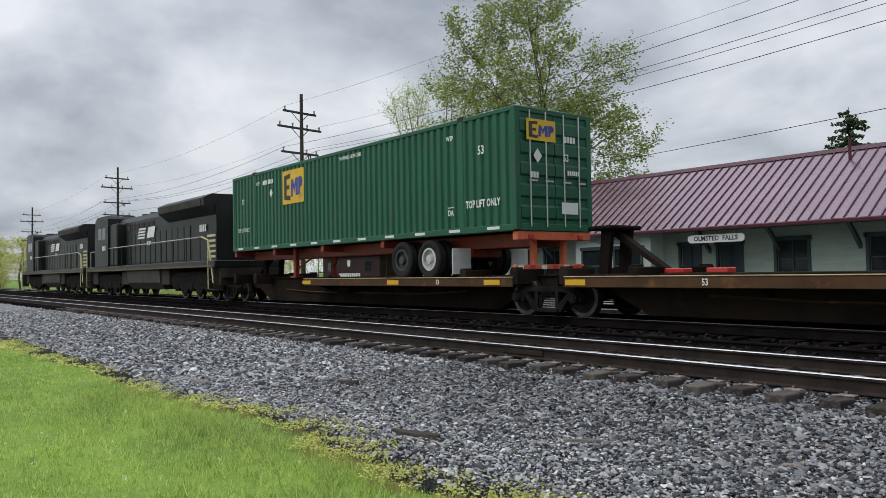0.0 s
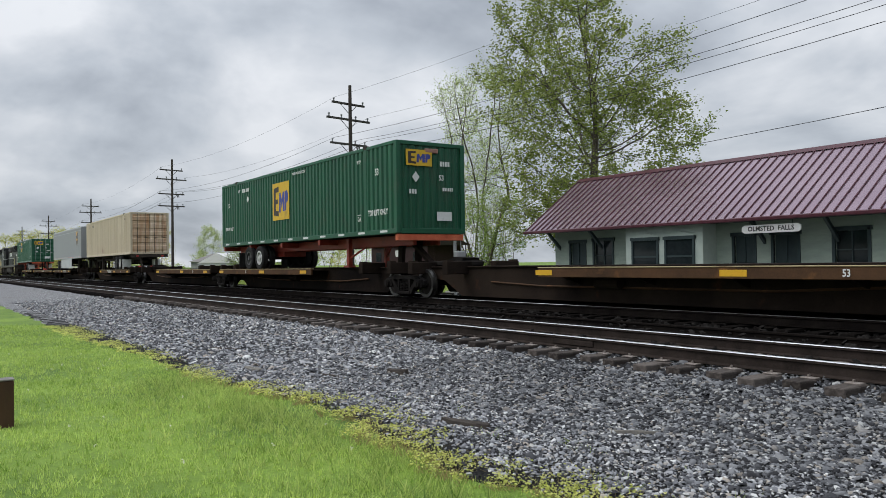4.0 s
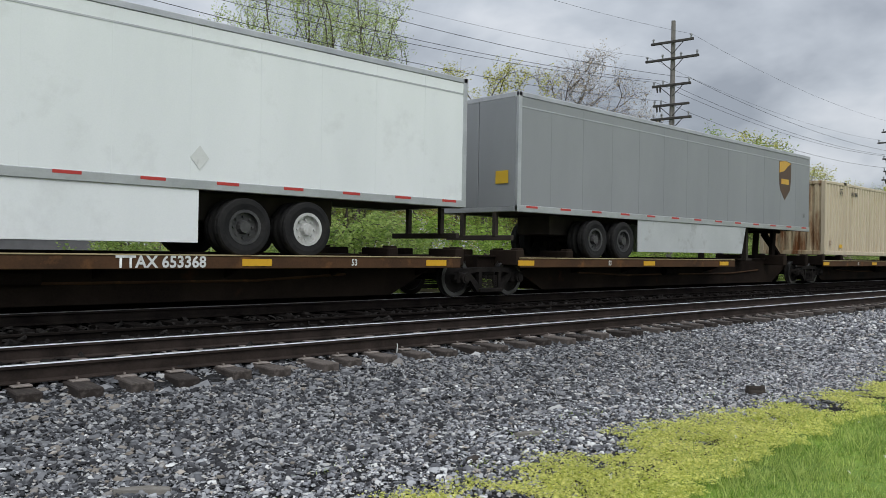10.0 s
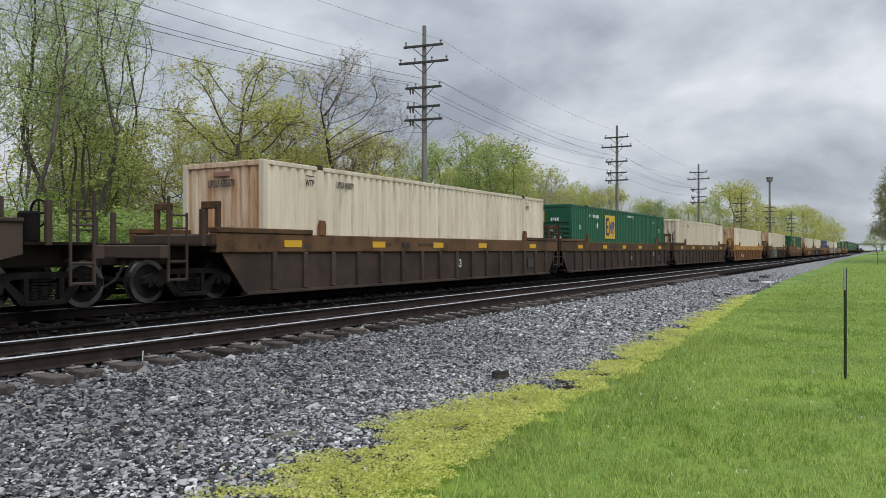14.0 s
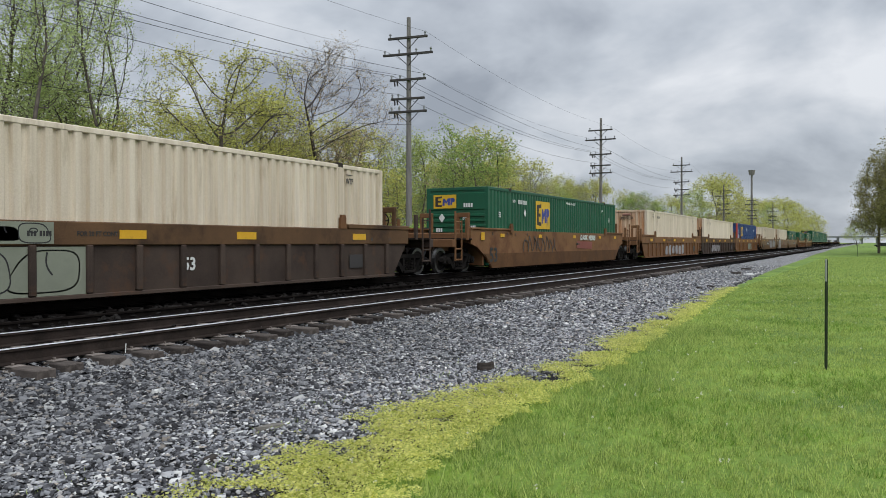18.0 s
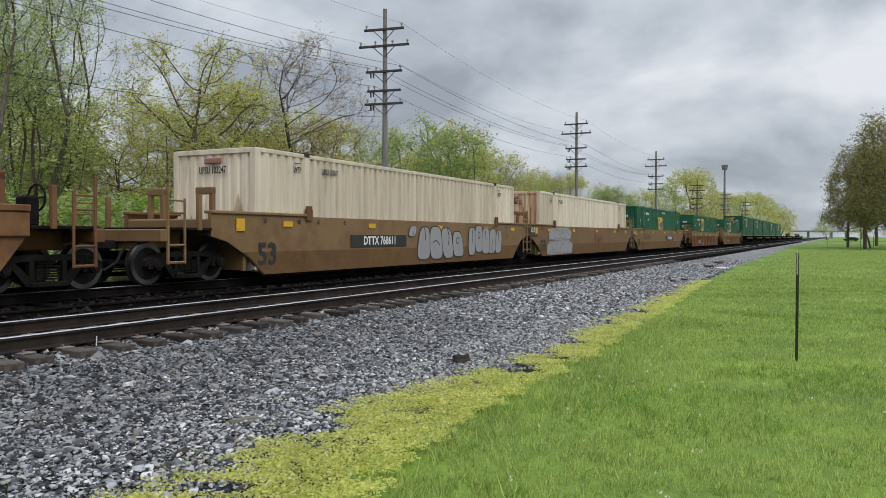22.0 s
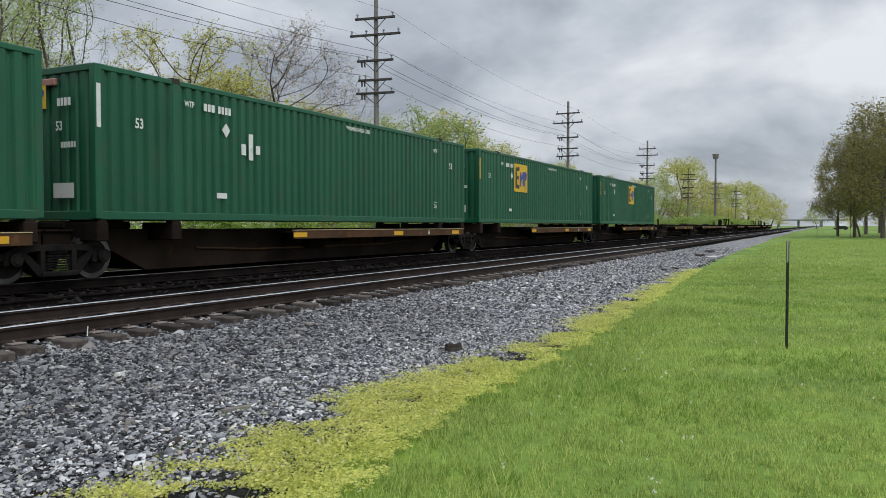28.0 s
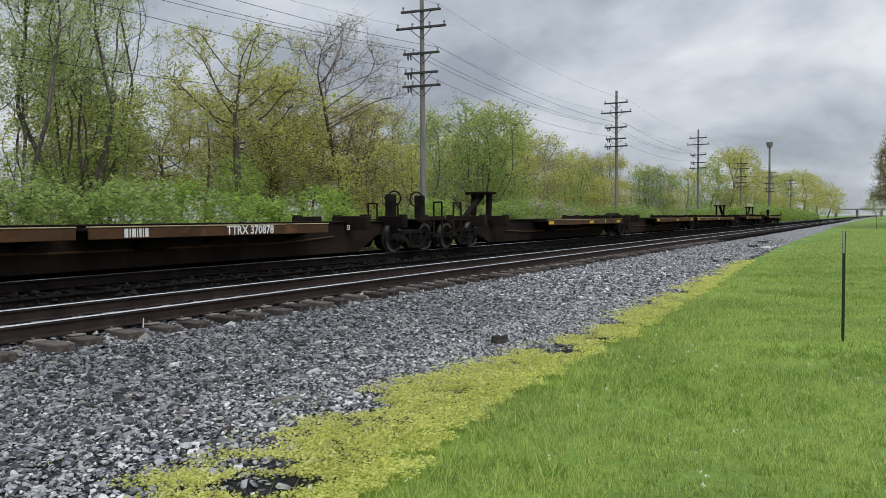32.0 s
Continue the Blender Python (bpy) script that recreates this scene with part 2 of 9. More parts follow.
def surface(name, low, high, rough=0.6, metal=0.0, scale=3.0, stretch=(1, 1, 1), fine=40.0, bump=0.1, spot=None, spot_at=(0.58, 0.7),
            spot_scale=1.2, spot_stretch=(1, 1, 1), rough_var=0.12, rand=0.0, clear=0.0, dist=0.01, gloss=None):
    """Two scales of noise between two colours, stains of a third, fine relief."""
    m, n, l, b = material(name)
    co = n.new("ShaderNodeTexCoord")
    mp = nnode(n, "ShaderNodeMapping", Scale=stretch)
    l.new(co.outputs["Object"], mp.inputs["Vector"])
    big = nnode(n, "ShaderNodeTexNoise", Scale=scale, Detail=5.0, Roughness=0.6)
    small = nnode(n, "ShaderNodeTexNoise", Scale=fine, Detail=3.0, Roughness=0.6)
    l.new(mp.outputs[0], big.inputs["Vector"])
    l.new(co.outputs["Object"], small.inputs["Vector"])
    mean = n.new("ShaderNodeMath")
    mean.operation = "MULTIPLY_ADD"
    mean.inputs[1].default_value, mean.inputs[2].default_value = 0.35, -0.175
    l.new(small.outputs[0], mean.inputs[0])
    add = n.new("ShaderNodeMath")
    l.new(big.outputs[0], add.inputs[0])
    l.new(mean.outputs[0], add.inputs[1])
    last = add.outputs[0]
    if rand:
        info = n.new("ShaderNodeObjectInfo")
        ra = n.new("ShaderNodeMath")
        ra.operation = "MULTIPLY_ADD"
        ra.inputs[1].default_value, ra.inputs[2].default_value = rand, -rand / 2
        l.new(info.outputs["Random"], ra.inputs[0])
        a2 = n.new("ShaderNodeMath")
        l.new(last, a2.inputs[0])
        l.new(ra.outputs[0], a2.inputs[1])
        last = a2.outputs[0]
    ramp = n.new("ShaderNodeValToRGB")
    e = ramp.color_ramp.elements
    e[0].position, e[0].color, e[1].position, e[1].color = 0.3, (*low, 1), 0.7, (*high, 1)
    l.new(last, ramp.inputs[0])
    colour = ramp.outputs[0]
    if spot:
        smp = nnode(n, "ShaderNodeMapping", Scale=spot_stretch)
        l.new(co.outputs["Object"], smp.inputs["Vector"])
        sn = nnode(n, "ShaderNodeTexNoise", Scale=spot_scale, Detail=6.0, Roughness=0.65)
        l.new(smp.outputs[0], sn.inputs["Vector"])
        sr = n.new("ShaderNodeMapRange")
        sr.inputs["From Min"].default_value, sr.inputs["From Max"].default_value = spot_at
        l.new(sn.outputs[0], sr.inputs["Value"])
        mix = n.new("ShaderNodeMix")
        mix.data_type = "RGBA"
        l.new(sr.outputs[0], mix.inputs["Factor"])
        l.new(colour, mix.inputs[6])
        mix.inputs[7].default_value = (*spot, 1)
        colour = mix.outputs[2]
    l.new(colour, b.inputs["Base Color"])
    rr = n.new("ShaderNodeMapRange")
    rr.inputs["To Min"].default_value, rr.inputs["To Max"].default_value = max(rough - rough_var, 0.02), min(rough + rough_var, 1.0)
    l.new(big.outputs[0], rr.inputs["Value"])
    l.new(rr.outputs[0], b.inputs["Roughness"])
    b.inputs["Metallic"].default_value = metal
    b.inputs["Specular IOR Level"].default_value = gloss if gloss is not None else 0.12 if rough > 0.58 and metal < 0.2 else 0.4
    if clear:
        b.inputs["Coat Weight"].default_value = clear
    if bump:
        bp = nnode(n, "ShaderNodeBump", Strength=bump, Distance=dist)
        l.new(small.outputs[0], bp.inputs["Height"])
        l.new(bp.outputs[0], b.inputs["Normal"])
    return m


RUST = (0.16, 0.06, 0.025)
M_GREEN = surface("green_paint", (0.006, 0.072, 0.036), (0.012, 0.105, 0.052), 0.42, scale=1.2, stretch=(1, 1, 0.35), bump=0.03, spot=(0.05, 0.075, 0.05), spot_at=(0.55, 0.85), rand=0.25)
M_BEIGE = surface("beige_paint", (0.55, 0.462, 0.35), (0.775, 0.685, 0.55), 0.5, scale=1.0, stretch=(4.5, 4.5, 0.2), bump=0.03, spot=(0.33, 0.25, 0.15), spot_at=(0.56, 0.85), spot_scale=1.6, spot_stretch=(2.5, 2.5, 0.35), rand=0.35)
M_BEIGE_TAN = surface("tan_beige_paint", (0.49, 0.405, 0.285), (0.64, 0.55, 0.41), 0.5, scale=1.0, stretch=(4.5, 4.5, 0.2), bump=0.03, spot=(0.36, 0.24, 0.12), spot_at=(0.58, 0.85), spot_scale=1.6, spot_stretch=(2.5, 2.5, 0.35))
M_BEIGE_RUST = surface("rusty_beige_paint", (0.50, 0.40, 0.26), (0.60, 0.50, 0.34), 0.6, scale=1.0, stretch=(1.4, 1.4, 0.25), bump=0.05, spot=(0.20, 0.085, 0.035), spot_at=(0.46, 0.62), spot_scale=1.0, spot_stretch=(1.6, 2.0, 0.35))
M_BEIGE_WASH = surface("rust_washed_beige_paint", (0.54, 0.385, 0.25), (0.74, 0.60, 0.45), 0.55, scale=1.0, stretch=(2.0, 2.0, 0.25), bump=0.03, spot=(0.42, 0.21, 0.095), spot_at=(0.42, 0.66), spot_scale=1.3, spot_stretch=(2.0, 2.4, 0.28), rand=0.3)
M_BLUE = surface("blue_paint", (0.010, 0.035, 0.135), (0.018, 0.055, 0.19), 0.45, scale=1.2, stretch=(1, 1, 0.3), bump=0.03, spot=(0.05, 0.07, 0.13), spot_at=(0.55, 0.85))
M_REDPOST = surface("red_paint", (0.42, 0.05, 0.03), (0.55, 0.09, 0.05), 0.5, bump=0.03, spot=RUST)
M_BROWNPOST = surface("faded_red_paint", (0.26, 0.13, 0.10), (0.34, 0.18, 0.14), 0.55, bump=0.03)
M_CHASSIS_RED = surface("red_chassis_paint", (0.20, 0.025, 0.015), (0.32, 0.05, 0.03), 0.5, bump=0.05, spot=(0.07, 0.03, 0.02))
M_CHASSIS_RUST = surface("orange_rusted_paint", (0.48, 0.10, 0.05), (0.60, 0.17, 0.09), 0.6, bump=0.08, spot=RUST)
M_TAN = surface("tan_car_paint", (0.175, 0.100, 0.042), (0.235, 0.142, 0.062), 0.55, scale=0.8, stretch=(1, 1, 0.5), bump=0.05, spot=(0.13, 0.055, 0.028), spot_at=(0.5, 0.75), spot_scale=0.8, rand=0.3)
M_TANSIDE = surface("rusty_tan_car_paint", (0.155, 0.078, 0.038), (0.225, 0.118, 0.055), 0.62, scale=0.8, bump=0.06, spot=(0.10, 0.042, 0.024), spot_at=(0.48, 0.72), spot_scale=0.9, rand=0.3)
M_TAN_LOW = surface("darker_lower_tan_paint", (0.125, 0.070, 0.031), (0.185, 0.107, 0.046), 0.6, scale=0.8, stretch=(1, 1, 0.5), bump=0.05, spot=(0.085, 0.042, 0.022), spot_at=(0.5, 0.75), spot_scale=0.8, rand=0.3)
M_RUST_LOW = surface("darker_lower_rusty_paint", (0.10, 0.052, 0.025), (0.165, 0.084, 0.038), 0.65, scale=0.8, bump=0.06, spot=(0.07, 0.032, 0.018), spot_at=(0.5, 0.75), rand=0.3)
M_OCHRE = surface("ochre_sill_paint", (0.36, 0.175, 0.04), (0.50, 0.26, 0.06), 0.55, scale=1.0, bump=0.05, spot=(0.17, 0.065, 0.028), spot_at=(0.47, 0.70), spot_scale=1.3, spot_stretch=(1.6, 1, 0.7))
M_DARKCAR = surface("dark_brown_car_paint", (0.042, 0.031, 0.026), (0.082, 0.060, 0.048), 0.65, scale=0.8, bump=0.06, spot=(0.11, 0.055, 0.03), spot_at=(0.56, 0.78), rand=0.3)
M_SILL_DARK = surface("grimy_brown_sill_paint", (0.075, 0.044, 0.026), (0.145, 0.082, 0.042), 0.62, scale=0.9, bump=0.06, spot=(0.04, 0.026, 0.019), spot_at=(0.5, 0.72), rand=0.3)
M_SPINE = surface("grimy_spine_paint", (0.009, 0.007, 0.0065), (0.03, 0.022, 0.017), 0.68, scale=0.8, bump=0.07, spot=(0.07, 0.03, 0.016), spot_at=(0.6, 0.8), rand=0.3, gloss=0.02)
M_SPINE_EDGE = surface("brown_deck_edge_paint", (0.045, 0.026, 0.016), (0.10, 0.052, 0.026), 0.65, scale=1.0, bump=0.06, spot=(0.19, 0.09, 0.035), spot_at=(0.58, 0.72))
M_YELLOW = surface("yellow_reflector", (0.62, 0.33, 0.015), (0.72, 0.42, 0.025), 0.45, bump=0.02, spot=(0.25, 0.13, 0.03), spot_at=(0.56, 0.8), spot_scale=4)
M_LOGO_YELLOW = surface("yellow_panel_paint", (0.60, 0.36, 0.02), (0.70, 0.45, 0.03), 0.5, bump=0.02, spot=(0.36, 0.22, 0.04), spot_at=(0.55, 0.8))
M_LOGO_DARK = surface("dark_logo_paint", (0.03, 0.022, 0.018), (0.05, 0.035, 0.03), 0.5, bump=0.02)
M_LOGO_BLUE = surface("blue_logo_paint", (0.03, 0.045, 0.23), (0.05, 0.07, 0.30), 0.5, bump=0.02)
M_WHITE = surface("white_lettering_paint", (0.62, 0.64, 0.62), (0.74, 0.75, 0.73), 0.5, bump=0.02, spot=(0.4, 0.41, 0.4), spot_at=(0.56, 0.8), spot_scale=5)
M_BLACK = surface("black_lettering_paint", (0.02, 0.02, 0.02), (0.035, 0.034, 0.033), 0.5, bump=0.02)
M_GREYPATCH = surface("grey_patch_paint", (0.22, 0.23, 0.25), (0.28, 0.29, 0.31), 0.5, bump=0.02)
M_LOCO = surface("black_locomotive_paint", (0.005, 0.005, 0.0055), (0.012, 0.0115, 0.012), 0.45, scale=0.8, bump=0.04, spot=(0.028, 0.024, 0.02), spot_at=(0.58, 0.85))
M_LOCO_GRIME = surface("grimy_underframe", (0.03, 0.025, 0.022), (0.07, 0.058, 0.048), 0.75, scale=1.5, bump=0.08)
M_FUEL = surface("dusty_grey_fuel_tank", (0.05, 0.045, 0.040), (0.10, 0.09, 0.078), 0.7, scale=1.2, bump=0.05, spot=(0.035, 0.03, 0.026), spot_at=(0.5, 0.75))
M_HANDRAIL = surface("pale_handrail_paint", (0.50, 0.44, 0.22), (0.62, 0.56, 0.30), 0.5, bump=0.02)
M_HANDRAIL_DULL = surface("dusty_walkway_edge", (0.10, 0.075, 0.045), (0.17, 0.13, 0.08), 0.6, bump=0.03)
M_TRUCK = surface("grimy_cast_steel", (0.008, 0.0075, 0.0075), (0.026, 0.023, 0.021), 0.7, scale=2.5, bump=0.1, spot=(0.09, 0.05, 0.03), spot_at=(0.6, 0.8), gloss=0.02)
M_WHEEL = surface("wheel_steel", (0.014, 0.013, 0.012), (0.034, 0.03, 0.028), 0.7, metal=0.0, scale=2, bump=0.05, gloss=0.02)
M_TREAD = surface("worn_bright_steel", (0.60, 0.61, 0.63), (0.76, 0.77, 0.79), 0.42, metal=1.0, scale=2, bump=0.03)
M_WHEEL_EDGE = surface("dull_wheel_tread_steel", (0.05, 0.048, 0.046), (0.16, 0.155, 0.15), 0.4, metal=0.9, scale=2, bump=0.03)
M_RUBBER = surface("tyre_rubber", (0.013, 0.013, 0.014), (0.03, 0.029, 0.028), 0.8, scale=4, bump=0.08)
M_RIM = surface("pale_wheel_rim", (0.48, 0.48, 0.47), (0.62, 0.62, 0.60), 0.4, metal=0.2, scale=4, bump=0.03, spot=(0.2, 0.17, 0.14))
M_RIM_DARK = surface("dark_wheel_rim", (0.04, 0.04, 0.042), (0.09, 0.088, 0.086), 0.5, metal=0.3, scale=4, bump=0.03)
M_TRAILER_GREY = surface("grey_trailer_paint", (0.235, 0.245, 0.255), (0.285, 0.295, 0.305), 0.45, scale=0.6, stretch=(1, 1, 0.3), bump=0.02, spot=(0.25, 0.26, 0.27), spot_at=(0.55, 0.9))
M_TRAILER_WHITE = surface("white_trailer_paint", (0.76, 0.79, 0.79), (0.84, 0.865, 0.865), 0.42, scale=0.6, stretch=(1, 1, 0.3), bump=0.02, spot=(0.63, 0.645, 0.64), spot_at=(0.55, 0.9))
M_LIP = surface("worn_pale_deck_lip", (0.30, 0.24, 0.13), (0.46, 0.38, 0.22), 0.6, scale=2, bump=0.05, spot=(0.16, 0.10, 0.05))
M_ALU = surface("aluminium_rail", (0.42, 0.43, 0.44), (0.55, 0.56, 0.57), 0.38, metal=0.7, scale=2, bump=0.03)
M_SKIRT = surface("pale_skirt_panel", (0.42, 0.44, 0.44), (0.52, 0.54, 0.54), 0.5, scale=0.8, bump=0.02, spot=(0.33, 0.33, 0.32))
M_REDTAPE = surface("red_tape", (0.42, 0.03, 0.03), (0.5, 0.05, 0.04), 0.35, bump=0.01)
M_SHIELD_BROWN = surface("brown_shield_paint", (0.065, 0.032, 0.015), (0.09, 0.045, 0.02), 0.4, bump=0.01)
M_SHIELD_GOLD = surface("gold_shield_paint", (0.55, 0.30, 0.03), (0.65, 0.38, 0.05), 0.4, bump=0.01)
M_GLASS_DARK = surface("dark_window_glass", (0.012, 0.014, 0.016), (0.03, 0.034, 0.038), 0.08, bump=0.0)
M_RAIL = surface("rusty_rail_steel", (0.020, 0.016, 0.014), (0.048, 0.037, 0.032), 0.75, scale=3, bump=0.08, gloss=0.05)
# M_RAIL again, with the shade around the train put into a darker colour.
M_RAIL_DARK = surface("shade_toned_rail_steel", (0.006, 0.005, 0.005), (0.018, 0.015, 0.013), 0.8, scale=3, bump=0.08, gloss=0.02)
M_TIE = surface("weathered_sleeper_wood", (0.036, 0.030, 0.027), (0.12, 0.103, 0.092), 0.85, scale=2.5, stretch=(8, 1, 8), fine=60, bump=0.35, spot=(0.03, 0.024, 0.02), spot_at=(0.52, 0.7), spot_scale=4, rand=0.5)
# Dark tone puts the train's shade into the sleepers; distant near-track ones share it.
M_TIE_DARK = surface("shade_toned_sleeper_wood", (0.006, 0.0055, 0.005), (0.02, 0.017, 0.016), 0.9, scale=2.5, stretch=(8, 1, 8), fine=60, bump=0.3, gloss=0.02)
M_PLATE = surface("rusty_tie_plate", (0.20, 0.17, 0.15), (0.34, 0.30, 0.27), 0.5, metal=0.3, scale=8, bump=0.1)
# ---- ground, ballast, tracks ----
def ground_z(x, y):
    """Height of the lawn, the gravel strip, the ballast shoulder and the land behind the tracks."""
    z = np.full(np.shape(y), -0.45)
    z = np.where(y > 5.2, -0.45 + np.clip((y - 5.2) / 2.2, 0, 1) * 0.10 + np.clip((y - 8.0) / 0.4, 0, 1) * 0.10, z)
    z = np.where(y > 10.5, -0.25 + np.clip((y - 10.5) / 1.2, 0, 1) * 0.12, z)
    z = np.where(y > 15.4, -0.13 - np.clip((y - 15.4) / 1.6, 0, 1) * 0.35, z)
    return z


def lawn_edge(x):
    """Where the gravel ends, along the line."""
    x = np.asarray(x, float)
    e = np.interp(x, (-60, -25, -15, -11.6, -10, -8.2, -6.4, -5.3, -3.5, 1, 4, 5.5, 6.8, 8.6, 9.7, 15, 25, 46, 120, 180), (3.3, 3.4, 3.55, 3.55, 3.8, 4.1, 3.95, 3.75, 3.85, 3.65, 3.75, 3.98, 3.92, 3.66, 3.5, 3.82, 4.28, 4.9, 6.0, 6.6))
    return e + 0.05 * np.sin(x * 4.1 + 1) + 0.04 * np.sin(x * 9.7 + 2) + 0.04 * np.sin(x * 23.0)


def weed_width(x):
    """How far the weeds reach into the lawn."""
    return np.interp(x, (-30, -20, -15, -9, -6.6, -4.5, 0, 4.3, 6.5, 9.5, 17, 30, 50), (0.4, 0.6, 0.25, 0.4, 0.7, 0.45, 0.6, 1.2, 1.05, 0.58, 0.6, 0.3, 0.1))


rng = np.random.default_rng(7)
gm, gn, gl, gb = material("lawn_and_gravel")
g_co = gn.new("ShaderNodeTexCoord")
g_n1 = nnode(gn, "ShaderNodeTexNoise", Scale=0.5, Detail=6.0, Roughness=0.6)
g_n2 = nnode(gn, "ShaderNodeTexNoise", Scale=22.0, Detail=5.0, Roughness=0.7)
for q in (g_n1, g_n2):
    gl.new(g_co.outputs["Object"], q.inputs["Vector"])
g_r1 = gn.new("ShaderNodeValToRGB")
g_r1.color_ramp.elements[0].position, g_r1.color_ramp.elements[0].color = 0.35, (0.085, 0.165, 0.018, 1)
g_r1.color_ramp.elements[1].position, g_r1.color_ramp.elements[1].color = 0.66, (0.22, 0.34, 0.042, 1)
gl.new(g_n1.outputs[0], g_r1.inputs[0])
g_mx = gn.new("ShaderNodeMix")
g_mx.data_type, g_mx.blend_type = "RGBA", "MULTIPLY"
g_mx.inputs["Factor"].default_value = 0.75
g_r2 = gn.new("ShaderNodeValToRGB")
g_r2.color_ramp.elements[0].position, g_r2.color_ramp.elements[0].color = 0.3, (0.5, 0.52, 0.45, 1)
g_r2.color_ramp.elements[1].position, g_r2.color_ramp.elements[1].color = 0.7, (1.25, 1.2, 1.1, 1)
gl.new(g_n2.outputs[0], g_r2.inputs[0])
gl.new(g_r1.outputs[0], g_mx.inputs[6])
gl.new(g_r2.outputs[0], g_mx.inputs[7])
gl.new(g_mx.outputs[2], gb.inputs["Base Color"])
gb.inputs["Roughness"].default_value = 0.9
g_bp = nnode(gn, "ShaderNodeBump", Strength=0.6, Distance=0.03)
gl.new(g_n2.outputs[0], g_bp.inputs["Height"])
gl.new(g_bp.outputs[0], gb.inputs["Normal"])
M_LAWN = gm
M_GRAVEL = surface("grey_gravel_bed", (0.05, 0.05, 0.053), (0.36, 0.36, 0.365), 0.8, scale=14.0, fine=48.0, bump=1.0, dist=0.03, spot=(0.12, 0.10, 0.08), spot_at=(0.6, 0.8), spot_scale=0.5)
# Oily ballast with the shade under and behind the train put into its colour.
M_GRAVEL_DARK = surface("shade_toned_oily_ballast", (0.004, 0.004, 0.004), (0.017, 0.015, 0.0145), 0.85, scale=14.0, fine=48.0, bump=1.0, dist=0.03, gloss=0.02)

# Near bed, coloured dark to stand in for shade in the gaps between stones.
M_GRIT = surface("grit_with_stone_gap_shade", (0.004, 0.004, 0.0045), (0.035, 0.035, 0.036), 0.85, scale=14.0, fine=60.0, bump=1.0, dist=0.03, spot=(0.07, 0.06, 0.05), spot_at=(0.6, 0.8), spot_scale=0.5)
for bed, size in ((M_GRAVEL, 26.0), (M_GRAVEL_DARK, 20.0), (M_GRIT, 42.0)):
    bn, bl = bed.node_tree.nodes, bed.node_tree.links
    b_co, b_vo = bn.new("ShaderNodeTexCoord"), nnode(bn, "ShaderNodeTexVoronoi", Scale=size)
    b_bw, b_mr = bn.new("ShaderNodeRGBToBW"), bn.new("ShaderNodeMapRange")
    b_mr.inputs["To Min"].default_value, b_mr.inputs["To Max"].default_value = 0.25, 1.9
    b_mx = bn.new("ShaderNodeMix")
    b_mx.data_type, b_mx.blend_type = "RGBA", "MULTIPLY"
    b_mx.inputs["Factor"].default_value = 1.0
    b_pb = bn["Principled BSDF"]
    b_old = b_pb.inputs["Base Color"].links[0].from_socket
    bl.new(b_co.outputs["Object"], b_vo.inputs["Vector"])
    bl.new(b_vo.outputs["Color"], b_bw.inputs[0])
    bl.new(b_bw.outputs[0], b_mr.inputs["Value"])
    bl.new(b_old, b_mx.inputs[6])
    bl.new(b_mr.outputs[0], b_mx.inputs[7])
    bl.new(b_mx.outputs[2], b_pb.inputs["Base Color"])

# one sheet to the horizon, finer near the camera
gx = np.unique(np.concatenate([np.linspace(-2600, -120, 26), np.linspace(-120, -40, 41), np.linspace(-40, 60, 201), np.linspace(60, 160, 51), np.linspace(160, 2600, 26)]))
gy = np.unique(np.concatenate([np.linspace(-2600, -60, 20), np.linspace(-60, -6, 12), np.linspace(-6, 22, 85), np.linspace(22, 80, 24), np.linspace(80, 2600, 20)]))
GX, GY = np.meshgrid(gx, gy, indexing="ij")
GZ = ground_z(GX, GY)
g_hash = np.sin(GX * 3.1 + GY * 1.7) * np.cos(GX * 1.3 - GY * 2.9) * 0.012
GZ = GZ + np.where(np.abs(GX) < 160, g_hash, 0)
idx = np.arange(GX.size).reshape(GX.shape)
quads = np.stack([idx[:-1, :-1], idx[1:, :-1], idx[1:, 1:], idx[:-1, 1:]], -1).reshape(-1, 4)
ground = tagged(new("ground", soup("ground", np.stack([GX, GY, GZ], -1).reshape(-1, 3), quads, M_LAWN, True)), "bright green mown lawn beside the railway", "ground", kind="structure")

# gravel strip and ballast, laid on the ground
bx = np.concatenate([np.linspace(-1500, -60, 60), np.arange(-59.5, 80, 0.25), np.linspace(80.5, 1500, 80)])
rows_v = []
BY = np.array([0.0, 0.06, 0.22, 0.7, 1.2, 1.7, 2.2, 2.8, 3.4, 4.2, 5.0, 5.9, 6.7, 7.4, 8.0, 8.6, 9.2, 9.8, 10.4, 11.0, 11.6, 12.2, 12.8, 13.4, 14.2, 15.2, 16.2, 17.4, 18.8])
for x in bx:
    e = float(lawn_edge(np.clip(x, -60, 1500)) - 0.75 * weed_width(x))
    yy = e + BY / BY[-1] * (24.1 - e)
    zz = ground_z(x, yy) + np.where(BY < 0.05, -0.02, 0.035)
    rows_v.append(np.stack([np.full(len(yy), x), yy, zz], -1))
bv = np.array(rows_v)
bi = np.arange(bv.shape[0] * bv.shape[1]).reshape(bv.shape[:2])
bq = np.stack([bi[:-1, :-1], bi[1:, :-1], bi[1:, 1:], bi[:-1, 1:]], -1).reshape(-1, 4)
at_x, at_y = bv.reshape(-1, 3)[bq[:, 0], 0], bv.reshape(-1, 3)[bq[:, 0], 1]
# index 1: bed toned for the train's shade; 2: for shade between near stones
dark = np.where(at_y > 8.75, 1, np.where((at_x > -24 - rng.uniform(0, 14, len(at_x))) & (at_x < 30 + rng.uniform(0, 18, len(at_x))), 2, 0))
